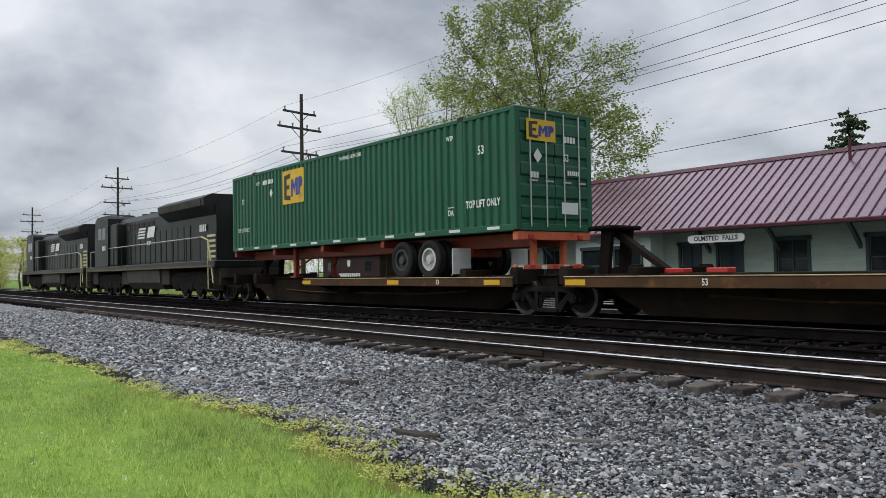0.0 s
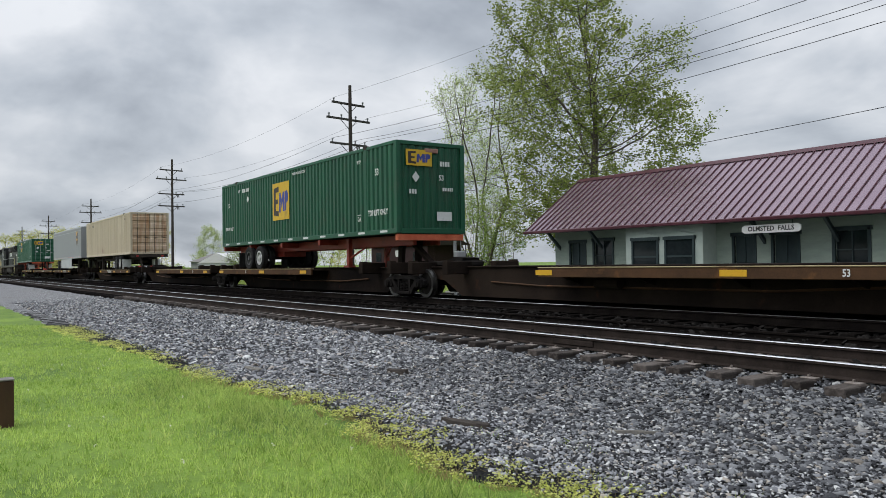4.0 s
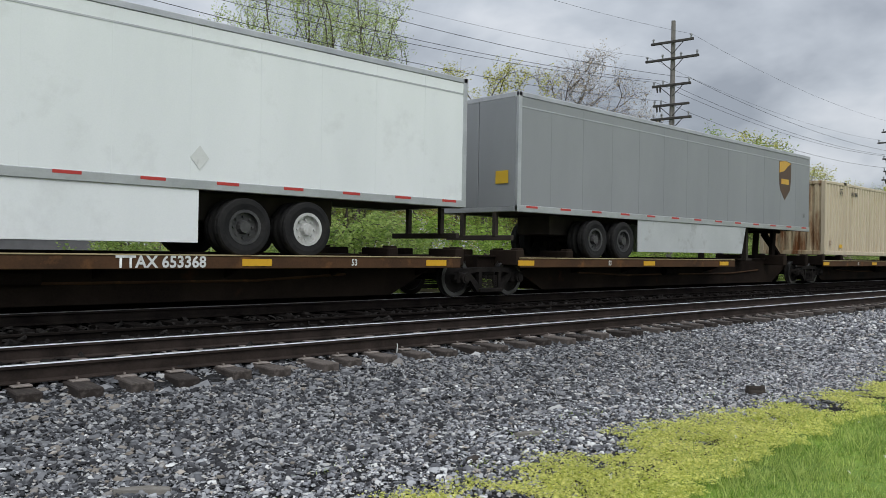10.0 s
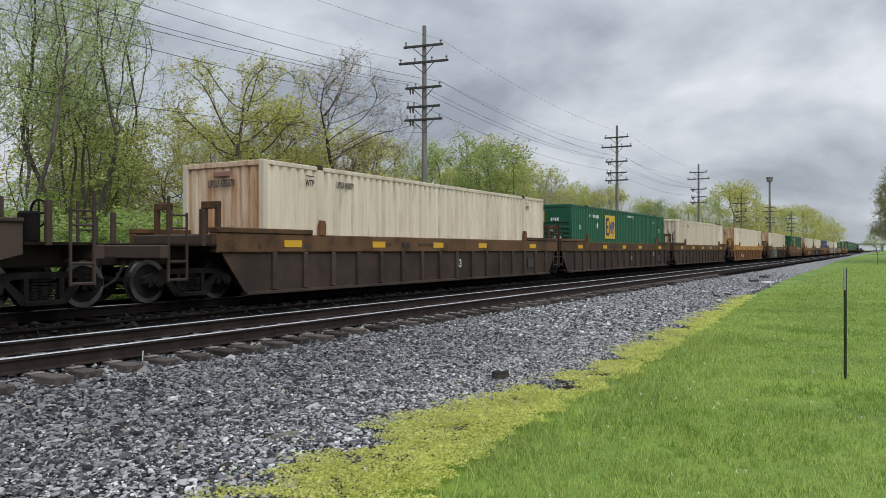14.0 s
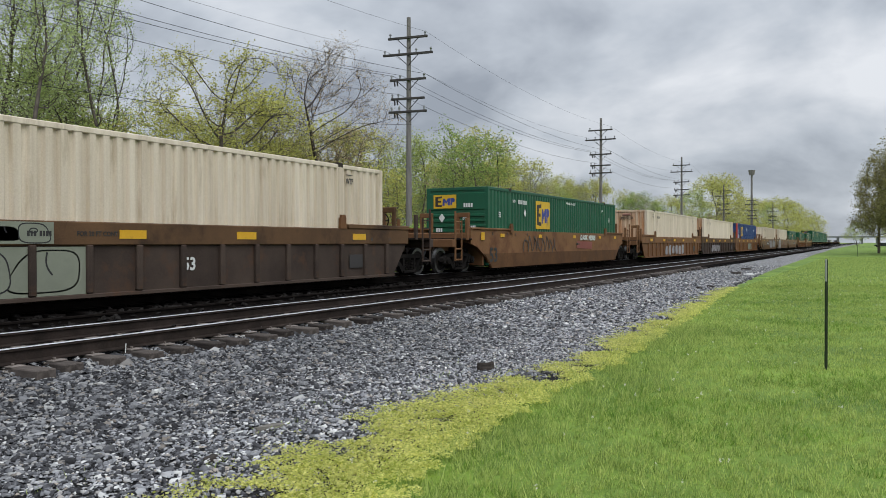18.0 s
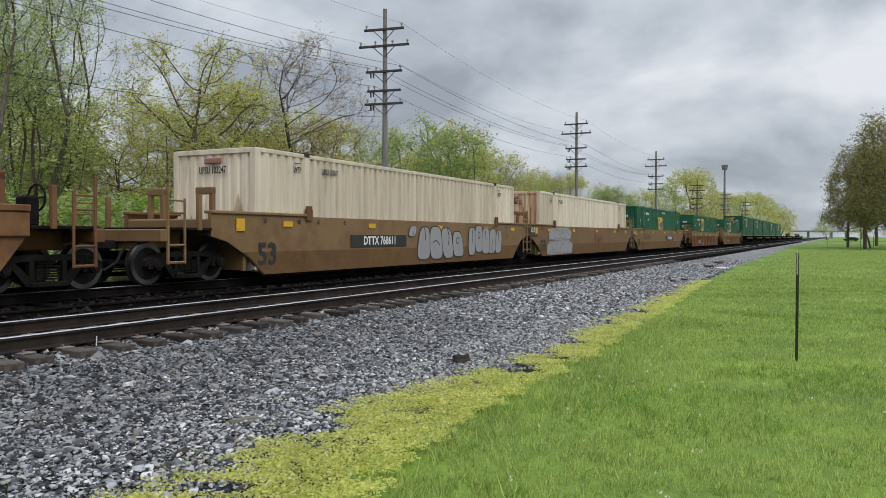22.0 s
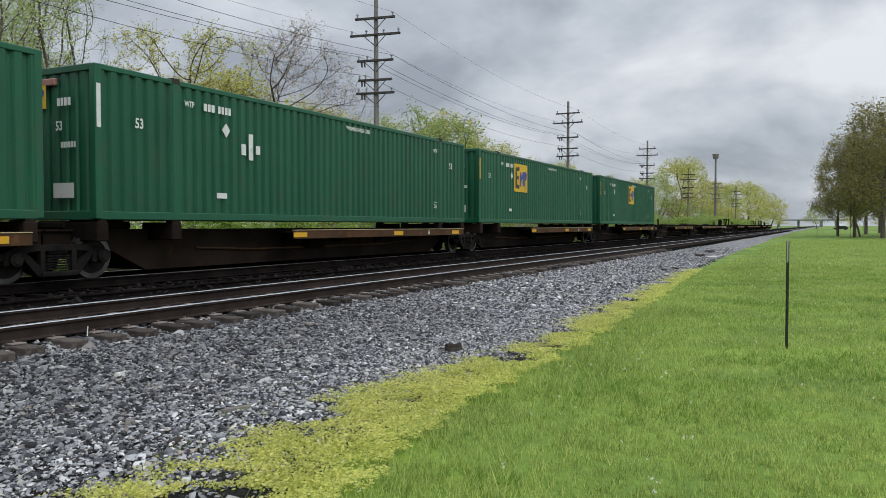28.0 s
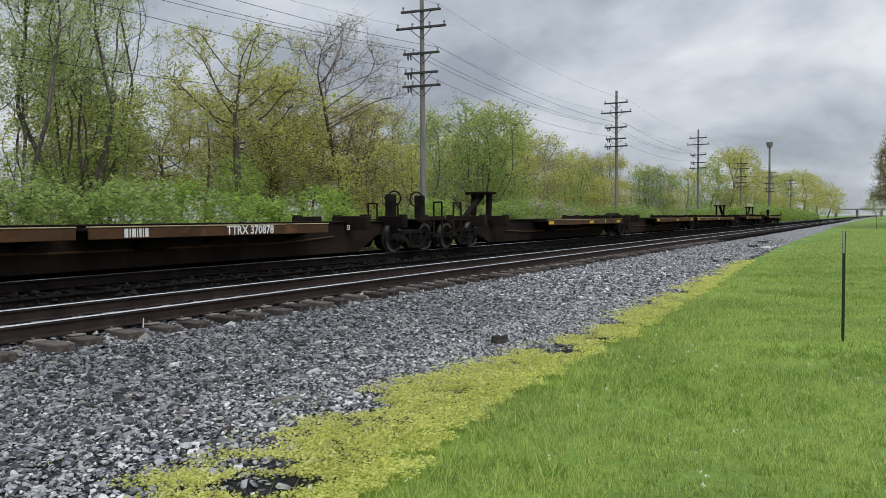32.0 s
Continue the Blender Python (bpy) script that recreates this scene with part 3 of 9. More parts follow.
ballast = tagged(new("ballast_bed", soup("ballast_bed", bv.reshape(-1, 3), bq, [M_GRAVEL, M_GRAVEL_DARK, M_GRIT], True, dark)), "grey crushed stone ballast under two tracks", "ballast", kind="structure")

# Added sheet whose near-black colour holds the shade under the brush.
M_SOIL = surface("shade_toned_leaf_litter_soil", (0.012, 0.011, 0.008), (0.05, 0.044, 0.028), 0.9, scale=1.5, fine=30, bump=0.5, dist=0.04, spot=(0.05, 0.075, 0.018), spot_at=(0.5, 0.7), gloss=0.02)
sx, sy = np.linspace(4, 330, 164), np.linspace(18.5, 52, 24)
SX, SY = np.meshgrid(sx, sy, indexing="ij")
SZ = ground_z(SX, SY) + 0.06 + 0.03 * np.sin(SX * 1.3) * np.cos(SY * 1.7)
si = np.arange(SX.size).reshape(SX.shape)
soil = tagged(new("soil", soup("soil", np.stack([SX, SY, SZ], -1).reshape(-1, 3), np.stack([si[:-1, :-1], si[1:, :-1], si[1:, 1:], si[:-1, 1:]], -1).reshape(-1, 4), M_SOIL, True)), "leaf-littered soil, its dark colour holding the shade under the brush", "ground", kind="structure")

# loose stones
M_STONE = surface("crushed_stone", (0.07, 0.07, 0.077), (0.34, 0.345, 0.36), 0.8, scale=6, fine=50, bump=0.2)
sn, sl = M_STONE.node_tree.nodes, M_STONE.node_tree.links
s_geo = sn.new("ShaderNodeNewGeometry")
s_ramp = sn.new("ShaderNodeValToRGB")
s_ramp.color_ramp.elements[0].position, s_ramp.color_ramp.elements[0].color = 0.0, (0.018, 0.018, 0.020, 1)
s_ramp.color_ramp.elements[1].position, s_ramp.color_ramp.elements[1].color = 1.0, (0.54, 0.54, 0.525, 1)
for p_, c_ in ((0.28, (0.052, 0.053, 0.058, 1)), (0.55, (0.18, 0.185, 0.197, 1)), (0.82, (0.31, 0.316, 0.325, 1)), (0.90, (0.27, 0.235, 0.195, 1)), (0.94, (0.45, 0.455, 0.45, 1))):
    s_ramp.color_ramp.elements.new(p_).color = c_
sl.new(s_geo.outputs["Random Per Island"], s_ramp.inputs[0])
s_mix = sn.new("ShaderNodeMix")
s_mix.data_type = "RGBA"
s_mix.inputs["Factor"].default_value = 0.93
s_pb = sn["Principled BSDF"]
s_old = s_pb.inputs["Base Color"].links[0].from_socket
sl.new(s_old, s_mix.inputs[6])
sl.new(s_ramp.outputs[0], s_mix.inputs[7])
sl.new(s_mix.outputs[2], s_pb.inputs["Base Color"])


def stones(name, label, n, xs, ys, size, lift=0.035, mat=None):
    """n angular stones over a stretch: eight-cornered lumps, flattened and turned at random."""
    x, y = xs(n), ys(n)
    keep = y > lawn_edge(x) - 0.75 * weed_width(x) * rng.random(n) + rng.uniform(-0.10, 0.22, n)
    x, y = x[keep], y[keep]
    n = len(x)
    z = ground_z(x, y) + lift + rng.uniform(-0.5, 1.9, n) * size
    base = np.array([(-1, -1, -1), (1, -1, -1), (1, 1, -1), (-1, 1, -1), (-0.8, -0.8, 1), (0.8, -0.8, 1), (0.8, 0.8, 1), (-0.8, 0.8, 1)], float)
    f = np.array([(4, 5, 6, 7), (0, 1, 5, 4), (1, 2, 6, 5), (2, 3, 7, 6), (3, 0, 4, 7)])
    v = base[None] * rng.uniform(0.5, 1.3, (n, 8, 3))
    s = size * np.exp(rng.normal(0, 0.34, n))
    v *= (s[:, None] * rng.uniform(0.7, 1.3, (n, 3)) * [1.35, 0.85, 0.42])[:, None, :]
    ang = rng.uniform(0, 2 * np.pi, n)
    tx, ty = rng.normal(0.0, 0.30, n), rng.normal(0, 0.30, n)
    c, q = np.cos(tx), np.sin(tx)
    v = np.stack([v[..., 0], v[..., 1] * c[:, None] - v[..., 2] * q[:, None], v[..., 1] * q[:, None] + v[..., 2] * c[:, None]], -1)
    c, q = np.cos(ty), np.sin(ty)
    v = np.stack([v[..., 0] * c[:, None] + v[..., 2] * q[:, None], v[..., 1], -v[..., 0] * q[:, None] + v[..., 2] * c[:, None]], -1)
    c, q = np.cos(ang), np.sin(ang)
    v = np.stack([v[..., 0] * c[:, None] - v[..., 1] * q[:, None], v[..., 0] * q[:, None] + v[..., 1] * c[:, None], v[..., 2]], -1)
    v += np.stack([x, y, z], -1)[:, None, :]
    faces = (np.arange(n)[:, None, None] * 8 + f[None]).reshape(-1, 4)
    return tagged(new(name, soup(name, v.reshape(-1, 3), faces, mat or M_STONE)), label, "gravel", kind="stuff")


def spread(a, b):
    return lambda n: rng.uniform(a, b, n)


def stone_tone(name, k):
    """The crushed stone, in a paler or a darker bed."""
    m = M_STONE.copy()
    m.name = name
    for n in m.node_tree.nodes:
        if n.bl_idname == "ShaderNodeValToRGB":
            for e in n.color_ramp.elements:
                e.color = tuple(min(1.0, v * k) for v in e.color[:3]) + (1.0,)
    return m


M_STONE_PALE, M_STONE_DIM = stone_tone("pale_fine_gravel", 1.38), stone_tone("dim_crushed_stone", 0.80)
# Stones beside and under the train: its shade is in this dark colour.
M_STONE_DARK = surface("shade_toned_oily_stone", (0.006, 0.006, 0.006), (0.034, 0.031, 0.029), 0.85, scale=9, fine=50, bump=0.2, gloss=0.02)
stones("coarse_ballast_stones", "loose grey angular ballast stones on the shoulder", 118000, spread(-14, 16), lambda n: 8.35 - rng.beta(1.35, 1.6, n) * 3.6, 0.0150, mat=M_STONE_DIM)
stones("ballast_stones_between_sleepers", "grey ballast stones between the sleepers", 12000, spread(-14, 16), spread(7.6, 8.7), 0.024, 0.022, M_STONE_DIM)
stones("dark_stones_between_rails", "oily ballast stones between the rails, shade put into their dark colour", 7000, spread(-15, 17), spread(8.5, 10.6), 0.03, 0.02, M_STONE_DARK)
stones("fine_gravel", "fine grey gravel beside the lawn", 138000, spread(-13, 15), lambda n: 2.85 + rng.beta(1.45, 1.8, n) * 4.0, 0.0108, 0.036, M_STONE_PALE)
stones("far_ballast_stones", "grey ballast stones further along the line", 80000, lambda n: np.where(rng.random(n) < 0.45, -10.5 - rng.beta(1, 2.0, n) * 34, 13.0 + rng.beta(1, 2.0, n) * 44), spread(3.6, 8.3), 0.019, mat=M_STONE_PALE)
stones("stones_of_the_far_track", "ballast stones around the train's track, its shade put into their colour", 8000, spread(-22, 30), spread(10.4, 16.0), 0.034, 0.03, M_STONE_DARK)


# rails: foot, web and head of one profile
def rail_profile(y):
    return [(y - 0.07, -0.18), (y + 0.07, -0.18), (y + 0.07, -0.168), (y + 0.012, -0.15), (y + 0.009, -0.045), (y + 0.036, -0.036), (y + 0.036, -0.007), (y + 0.028, 0.0),
            (y - 0.028, 0.0), (y - 0.036, -0.007), (y - 0.036, -0.036), (y - 0.009, -0.045), (y - 0.012, -0.15), (y - 0.07, -0.168)]


def railway_track(label, yc, top, steel):
    tr = thing("railway_track", label, "track", kind="structure")
    for y in (yc - 0.7525, yc + 0.7525):
        mb = MB()
        prof = [(a, b + top) for a, b in rail_profile(y)]
        mb.prism(prof, "x", -1400, 1400)
        n = len(prof)
        mb.k = [1 if i in (6, 7, 8) else 0 for i in range(n)] + [0, 0]
        part("rail", mb, [steel, M_TREAD], tr, "rusty steel rail with a bright worn head")
    return tr


near_track = railway_track("empty track of rusty rails on wooden sleepers", NEAR_Y, 0.0, M_RAIL)
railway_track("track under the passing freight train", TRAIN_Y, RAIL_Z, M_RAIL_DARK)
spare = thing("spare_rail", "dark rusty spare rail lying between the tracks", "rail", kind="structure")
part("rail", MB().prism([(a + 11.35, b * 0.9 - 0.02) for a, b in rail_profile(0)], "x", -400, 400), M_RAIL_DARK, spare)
# ---- the train: kinds of vehicle ----
MOVING = []          # (thing, where its origin lies along the train, height over the rail)
MESHES = {}


def kept(key, make):
    if key not in MESHES:
        MESHES[key] = make()
    return MESHES[key]


def put(ob, s, z=0.0):
    MOVING.append((ob, s, z))
    return ob


def corrugated(x0, x1, z0, z1, y, period=0.277, depth=0.036, out=-1, along="x"):
    """Trapezoid ribs between x0 and x1; out: the side (-1 or 1) to which the crests stand."""
    mb, n = MB(), max(1, round((x1 - x0) / period))
    p = (x1 - x0) / n
    pts = []
    for i in range(n):
        a = x0 + i * p
        pts += [(a, 0.0), (a + 0.26 * p, 0.0), (a + 0.40 * p, -depth), (a + 0.66 * p, -depth), (a + 0.80 * p, 0.0)]
    pts.append((x1, 0.0))
    v = []
    for a, d in pts:
        for z in (z0, z1):
            v.append((a, y + out * d, z) if along == "x" else (y + out * d, a, z))
    back = y - out * (depth + 0.03)
    for a in (x0, x1):
        for z in (z0, z1):
            v.append((a, back, z) if along == "x" else (back, a, z))
    m = len(pts)
    f = [(2 * i, 2 * i + 2, 2 * i + 3, 2 * i + 1) for i in range(m - 1)]
    f.append((2 * m, 2 * m + 1, 2 * m + 3, 2 * m + 2))
    return mb.add(v, f)


CL, CW, CH = 16.15, 1.275, 2.88      # length, half width and height of a 53 ft container


def end_wall(me_key, x, out, style, mat):
    """Front wall (upright ribs), a wall with lying ribs, or two doors."""
    def make():
        mb = MB()
        if style == "lying":
            pts = [(x - out * 0.02, 0.15), (x, 0.15)]
            for i in range(9):
                z = 0.25 + i * 0.19
                pts += [(x, z), (x + out * 0.05, z + 0.03), (x + out * 0.05, z + 0.09), (x, z + 0.12)]
            pts += [(x, 2.03), (x + out * 0.04, 2.06), (x + out * 0.04, 2.64), (x, 2.67), (x, 2.75), (x - out * 0.02, 2.75)]
            mb.prism(pts, "y", -1.2, 1.2)
        else:
            mb = corrugated(-1.2, 1.2, 0.15, 2.75, x, 0.27, 0.04, out, "y")
        return mb.mesh("end_wall", mat)
    return kept(me_key, make)


def container(paint, label, posts=None, left="wall", right="door", castings=None, end_paint=None, door_paint=None):
    """A 53 ft box: x from 0 to 16.15, floor at z = 0. Returns the thing."""
    pn = paint.name
    posts = posts or paint
    ob = thing("shipping_container", label, "shipping container", "containers on the train")
    for side in (-1, 1):
        y = side * (CW - 0.012)
        for a, b in ((0.14, 1.90), (2.06, 14.09), (14.25, 16.01)):
            part("side_panel", kept(("cs", pn, side, a), lambda a=a, b=b, y=y, side=side: corrugated(a, b, 0.15, 2.76, y, 0.277, 0.056, side).mesh("side_panel", paint)), None, ob)
        part("bottom_rail", kept(("br", pn, side), lambda side=side: MB().box(0.1, CL - 0.1, min(side * 1.15, side * CW), max(side * 1.15, side * CW), 0.0, 0.16, 0.015).mesh("bottom_rail", paint)), None, ob)
        part("top_rail", kept(("tr", pn, side), lambda side=side: MB().box(0.1, CL - 0.1, min(side * 1.17, side * CW), max(side * 1.17, side * CW), 2.755, 2.865, 0.015).mesh("top_rail", paint)), None, ob)
        for x0, x1, m in ((0.0, 0.15, posts), (1.89, 2.07, paint), (14.08, 14.26, paint), (16.0, CL, posts)):
            part("post", kept(("po", m.name, side, x0), lambda x0=x0, x1=x1, side=side, m=m: MB().box(x0, x1, min(side * 1.12, side * (CW + 0.004)), max(side * 1.12, side * (CW + 0.004)), 0.02, 2.86, 0.012).mesh("post", m)), None, ob)
        for x0 in (1.87, 14.06):
            part("corner_casting", kept(("ca", pn, side, x0), lambda x0=x0, side=side: MB().box(x0, x0 + 0.22, min(side * 1.08, side * (CW + 0.008)), max(side * 1.08, side * (CW + 0.008)), 2.78, 2.90, 0.012).mesh("corner_casting", castings or M_LOCO_GRIME)), None, ob)
    part("roof", kept(("ro", pn), lambda: MB().box(0.08, CL - 0.08, -1.2, 1.2, 2.80, 2.84).mesh("roof", paint)), None, ob)
    part("floor", kept(("fl",), lambda: MB().box(0.1, CL - 0.1, -1.16, 1.16, 0.03, 0.13).mesh("floor", M_LOCO_GRIME)), None, ob)
    for which, x, out, style in (("l", 0.055, -1, left), ("r", CL - 0.055, 1, right)):
        ep = end_paint if end_paint and which == "l" else paint
        for z0, z1, nm in ((0.0, 0.17, "end_sill"), (2.74, 2.865, "header")):
            part(nm, kept((nm, ep.name, which), lambda x=x, z0=z0, z1=z1, nm=nm, ep=ep: MB().box(x - 0.05, x + 0.05, -1.13, 1.13, z0, z1, 0.012).mesh(nm, ep)), None, ob)
        if style == "door":
            for s in (-1, 1):
                def leaf(s=s, x=x, out=out):
                    face, pts = x + out * 0.02, [(x - out * 0.02, 0.17), (x + out * 0.02, 0.17)]
                    for i in range(5):
                        z = 0.26 + i * 0.5
                        pts += [(face, z), (face + out * 0.04, z + 0.05), (face + out * 0.04, z + 0.29), (face, z + 0.34)]
                    pts += [(x + out * 0.02, 2.74), (x - out * 0.02, 2.74)]
                    mb = MB().prism(pts, "y", min(s * 0.015, s * 1.12), max(s * 0.015, s * 1.12))
                    return mb.mesh("door", door_paint or paint)
                d = part("door", kept(("do", (door_paint or paint).name, which, s), leaf), None, ob)
                for yy in (0.3, 0.82):
                    part("lock_rod", kept(("lr", which, s, yy, pn), lambda s=s, yy=yy, x=x, out=out: MB().cyl((x + out * 0.065, s * yy, 0.1), (x + out * 0.065, s * yy, 2.8), 0.018, n=6).box(x + out * 0.065 - 0.02, x + out * 0.065 + 0.02, s * yy - 0.03, s * yy + 0.22, 1.15, 1.19).mesh("lock_rod", M_BLACK if paint in (M_BEIGE, M_BEIGE_TAN) else M_ALU)), None, d)
        else:
            part("end_wall", end_wall(("ew", ep.name, which, style), x + out * 0.02, out, style, ep), None, ob)
            if style == "wall":
                part("vent", kept(("ve", which), lambda x=x, out=out: MB().box(x + out * 0.05 - 0.04, x + out * 0.05 + 0.04, -0.25, 0.25, 2.52, 2.66, 0.02).mesh("vent", M_BROWNPOST)), None, ob)
    return ob


FACE = -(CW + 0.006)


def beige_marks(ob, code, end_code=True):
    letters("WTP", 0.21, M_BLACK, ob, 1.58, FACE, 2.44, squeeze=0.7)
    part("arrow_mark", MB().box(1.43, 1.73, FACE - 0.002, FACE + 0.002, 2.60, 2.622), M_BLACK, ob)
    letters(code, 0.22, M_BLACK, ob, 2.98, FACE, 2.47, squeeze=0.58)
    letters("WTP", 0.21, M_BLACK, ob, 14.55, FACE, 2.44, squeeze=0.7)
    part("arrow_mark", MB().box(14.39, 14.69, FACE - 0.002, FACE + 0.002, 2.60, 2.622), M_BLACK, ob)
    if end_code:
        letters(code, 0.24, M_BLACK, ob, -0.02, 0.0, 2.36, turn=-90, squeeze=0.62)


def emblem(parent, x, y, z, w, h, turn=0, panel=None):
    """The owner's yellow panel with plain dark and blue shapes in it."""
    m = pose(x, y, z, 0, 0, turn)
    part("emblem_panel", MB().box(0, w, -0.003, 0.003, 0, h), panel or M_LOGO_YELLOW, parent, at=m)
    part("emblem_shape", MB().prism([(0.08 * w, 0.14 * h), (0.38 * w, 0.10 * h), (0.38 * w, 0.24 * h), (0.20 * w, 0.26 * h), (0.20 * w, 0.44 * h), (0.33 * w, 0.44 * h), (0.33 * w, 0.56 * h), (0.20 * w, 0.56 * h), (0.20 * w, 0.74 * h), (0.38 * w, 0.76 * h), (0.38 * w, 0.90 * h), (0.08 * w, 0.86 * h)], "y", -0.006, 0.0), M_LOGO_DARK, parent, at=m)
    part("emblem_shape", MB().prism([(0.40 * w, 0.20 * h), (0.49 * w, 0.20 * h), (0.50 * w, 0.52 * h), (0.56 * w, 0.30 * h), (0.62 * w, 0.52 * h), (0.63 * w, 0.22 * h), (0.73 * w, 0.22 * h), (0.73 * w, 0.74 * h), (0.63 * w, 0.74 * h), (0.565 * w, 0.54 * h), (0.50 * w, 0.72 * h), (0.42 * w, 0.72 * h)], "y", -0.006, 0.0), M_LOGO_BLUE, parent, at=m)
    part("emblem_shape", MB().prism([(0.75 * w, 0.22 * h), (0.82 * w, 0.24 * h), (0.83 * w, 0.42 * h), (0.93 * w, 0.48 * h), (0.95 * w, 0.66 * h), (0.88 * w, 0.76 * h), (0.75 * w, 0.74 * h)], "y", -0.006, 0.0), M_LOGO_BLUE, parent, at=m)


def diamond(parent, x, z, r=0.16, y=FACE, turn=0):
    part("placard", MB().prism([(0, -r), (r * 0.8, 0), (0, r), (-r * 0.8, 0)], "y", -0.003, 0.003), M_WHITE, parent, at=pose(x, y, z, 0, 0, turn))


def green_marks(ob, tall="", logo=(4.35, 1.32, 1.75, 1.05), top_lift=True, panel=None, ends=True):
    letters("53", 0.27, M_WHITE, ob, 1.02, FACE, 1.86, squeeze=0.8)
    letters("53", 0.29, M_WHITE, ob, 14.95, FACE, 1.98, squeeze=0.85)
    letters("WTP", 0.17, M_WHITE, ob, 13.75, FACE, 2.42, squeeze=0.75)
    letters("WTP", 0.17, M_WHITE, ob, 2.35, FACE, 2.42, squeeze=0.75)
    letters("WARNING HIGH CUBE", 0.15, M_WHITE, ob, 8.9, FACE, 2.60, squeeze=0.8)
    if top_lift:
        letters("TOP LIFT ONLY", 0.20, M_WHITE, ob, 1.05, FACE, 0.78, squeeze=0.75)
        letters("TOP LIFT ONLY", 0.25, M_WHITE, ob, 14.98, FACE, 0.70, squeeze=0.72)
    letters("DA", 0.2, M_WHITE, ob, 13.75, FACE, 0.55, squeeze=0.8)
    part("arrow_mark", MB().box(13.63, 13.88, FACE - 0.002, FACE + 0.002, 0.68, 0.70), M_WHITE, ob)
    bars([0.6, 0.5, 0.6, -0.3, 0.5, 0.5, 0.5, 0.5], 0.16, M_WHITE, ob, 3.2, FACE, 2.42)
    if logo:
        emblem(ob, logo[0], FACE + 0.001, logo[1], logo[2], logo[3], 0, panel)
    diamond(ob, 3.45, 2.0)
    for i in range(11 if top_lift else 0):
        part("reflective_tape", kept(("tape",), lambda: MB().box(-0.22, 0.22, -0.002, 0.002, -0.035, 0.035).mesh("reflective_tape", M_WHITE)), None, ob, at=pose(0.75 + i * 1.46, FACE - 0.003, 0.09))
    if ends:
        for x, turn in ((-0.03, -90), (CL + 0.03, 90)):
            sgn = 1 if turn == 90 else -1
            emblem(ob, x, -0.95 * sgn, 2.1, 0.95, 0.5, turn, panel)
            letters("53", 0.24, M_WHITE, ob, x, 0.35 * sgn, 1.75, turn=turn)
            diamond(ob, x, 1.75, 0.17, -0.6 * sgn, turn)
            bars([0.5, 0.4, 0.5, 0.5], 0.15, M_WHITE, ob, x, 0.5 * sgn, 2.2, turn)
            bars([0.5, 0.5, 0.3, 0.5, 0.5, 0.4], 0.11, M_WHITE, ob, x, 0.6 * sgn, 1.4, turn)
            bars([0.5, 0.5, 0.5], 0.14, M_WHITE, ob, x, -0.7 * sgn, 1.3, turn)
            part("data_panel", MB().box(-0.28, 0.28, -0.003, 0.003, -0.14, 0.14), M_WHITE, ob, at=pose(x, 0.45 * sgn, 0.55, 0, 0, turn))


# ---- running gear ----
def wheel_mesh():
    mb = MB()
    mb.ring((0, 0, 0), "y", 0.42, 0.33, -0.065, 0.065, 28, 1).ring((0, 0.05, 0), "y", 0.445, 0.34, 0.0, 0.03, 28)
    mb.cyl((0, -0.03, 0), (0, 0.03, 0), 0.335, n=24).cyl((0, -0.09, 0), (0, 0.09, 0), 0.12, n=14)
    return mb.mesh("wheel", [M_WHEEL, M_WHEEL_EDGE])


def frame_mesh():
    mb = MB()
    for y0, y1 in ((-0.06, 0.06),):
        mb.prism([(-1.12, 0.50), (-0.85, 0.62), (-0.45, 0.66), (0.45, 0.66), (0.85, 0.62), (1.12, 0.50), (1.12, 0.38), (0.80, 0.50), (0.45, 0.55), (-0.45, 0.55), (-0.80, 0.50), (-1.12, 0.38)], "y", y0, y1)
        mb.prism([(-0.78, 0.54), (-0.66, 0.56), (-0.30, 0.22), (-0.30, 0.10), (-0.42, 0.12)], "y", y0, y1)
        mb.prism([(0.78, 0.54), (0.66, 0.56), (0.30, 0.22), (0.30, 0.10), (0.42, 0.12)], "y", y0, y1)
        mb.box(-0.36, 0.36, y0 - 0.05, y1 + 0.03, 0.09, 0.19, 0.02)
        mb.box(-0.36, -0.27, y0, y1, 0.15, 0.58).box(0.27, 0.36, y0, y1, 0.15, 0.58)
    for x in (-0.875, 0.875):
        mb.box(x - 0.17, x + 0.17, -0.10, 0.08, 0.30, 0.56, 0.03)
        mb.cyl((x, -0.18, 0.42), (x, 0.0, 0.42), 0.115, n=14)
        mb.cyl((x, -0.20, 0.42), (x, -0.17, 0.42), 0.075, n=10)
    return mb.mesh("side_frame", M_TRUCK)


def spring_mesh():
    mb = MB()
    for x in (-0.17, 0.0, 0.17):
        for i in range(6):
            mb.ring((x, 0, 0.22 + i * 0.045), "z", 0.075, 0.05, 0.0, 0.025, 8)
    return mb.mesh("spring_nest", M_TRUCK)


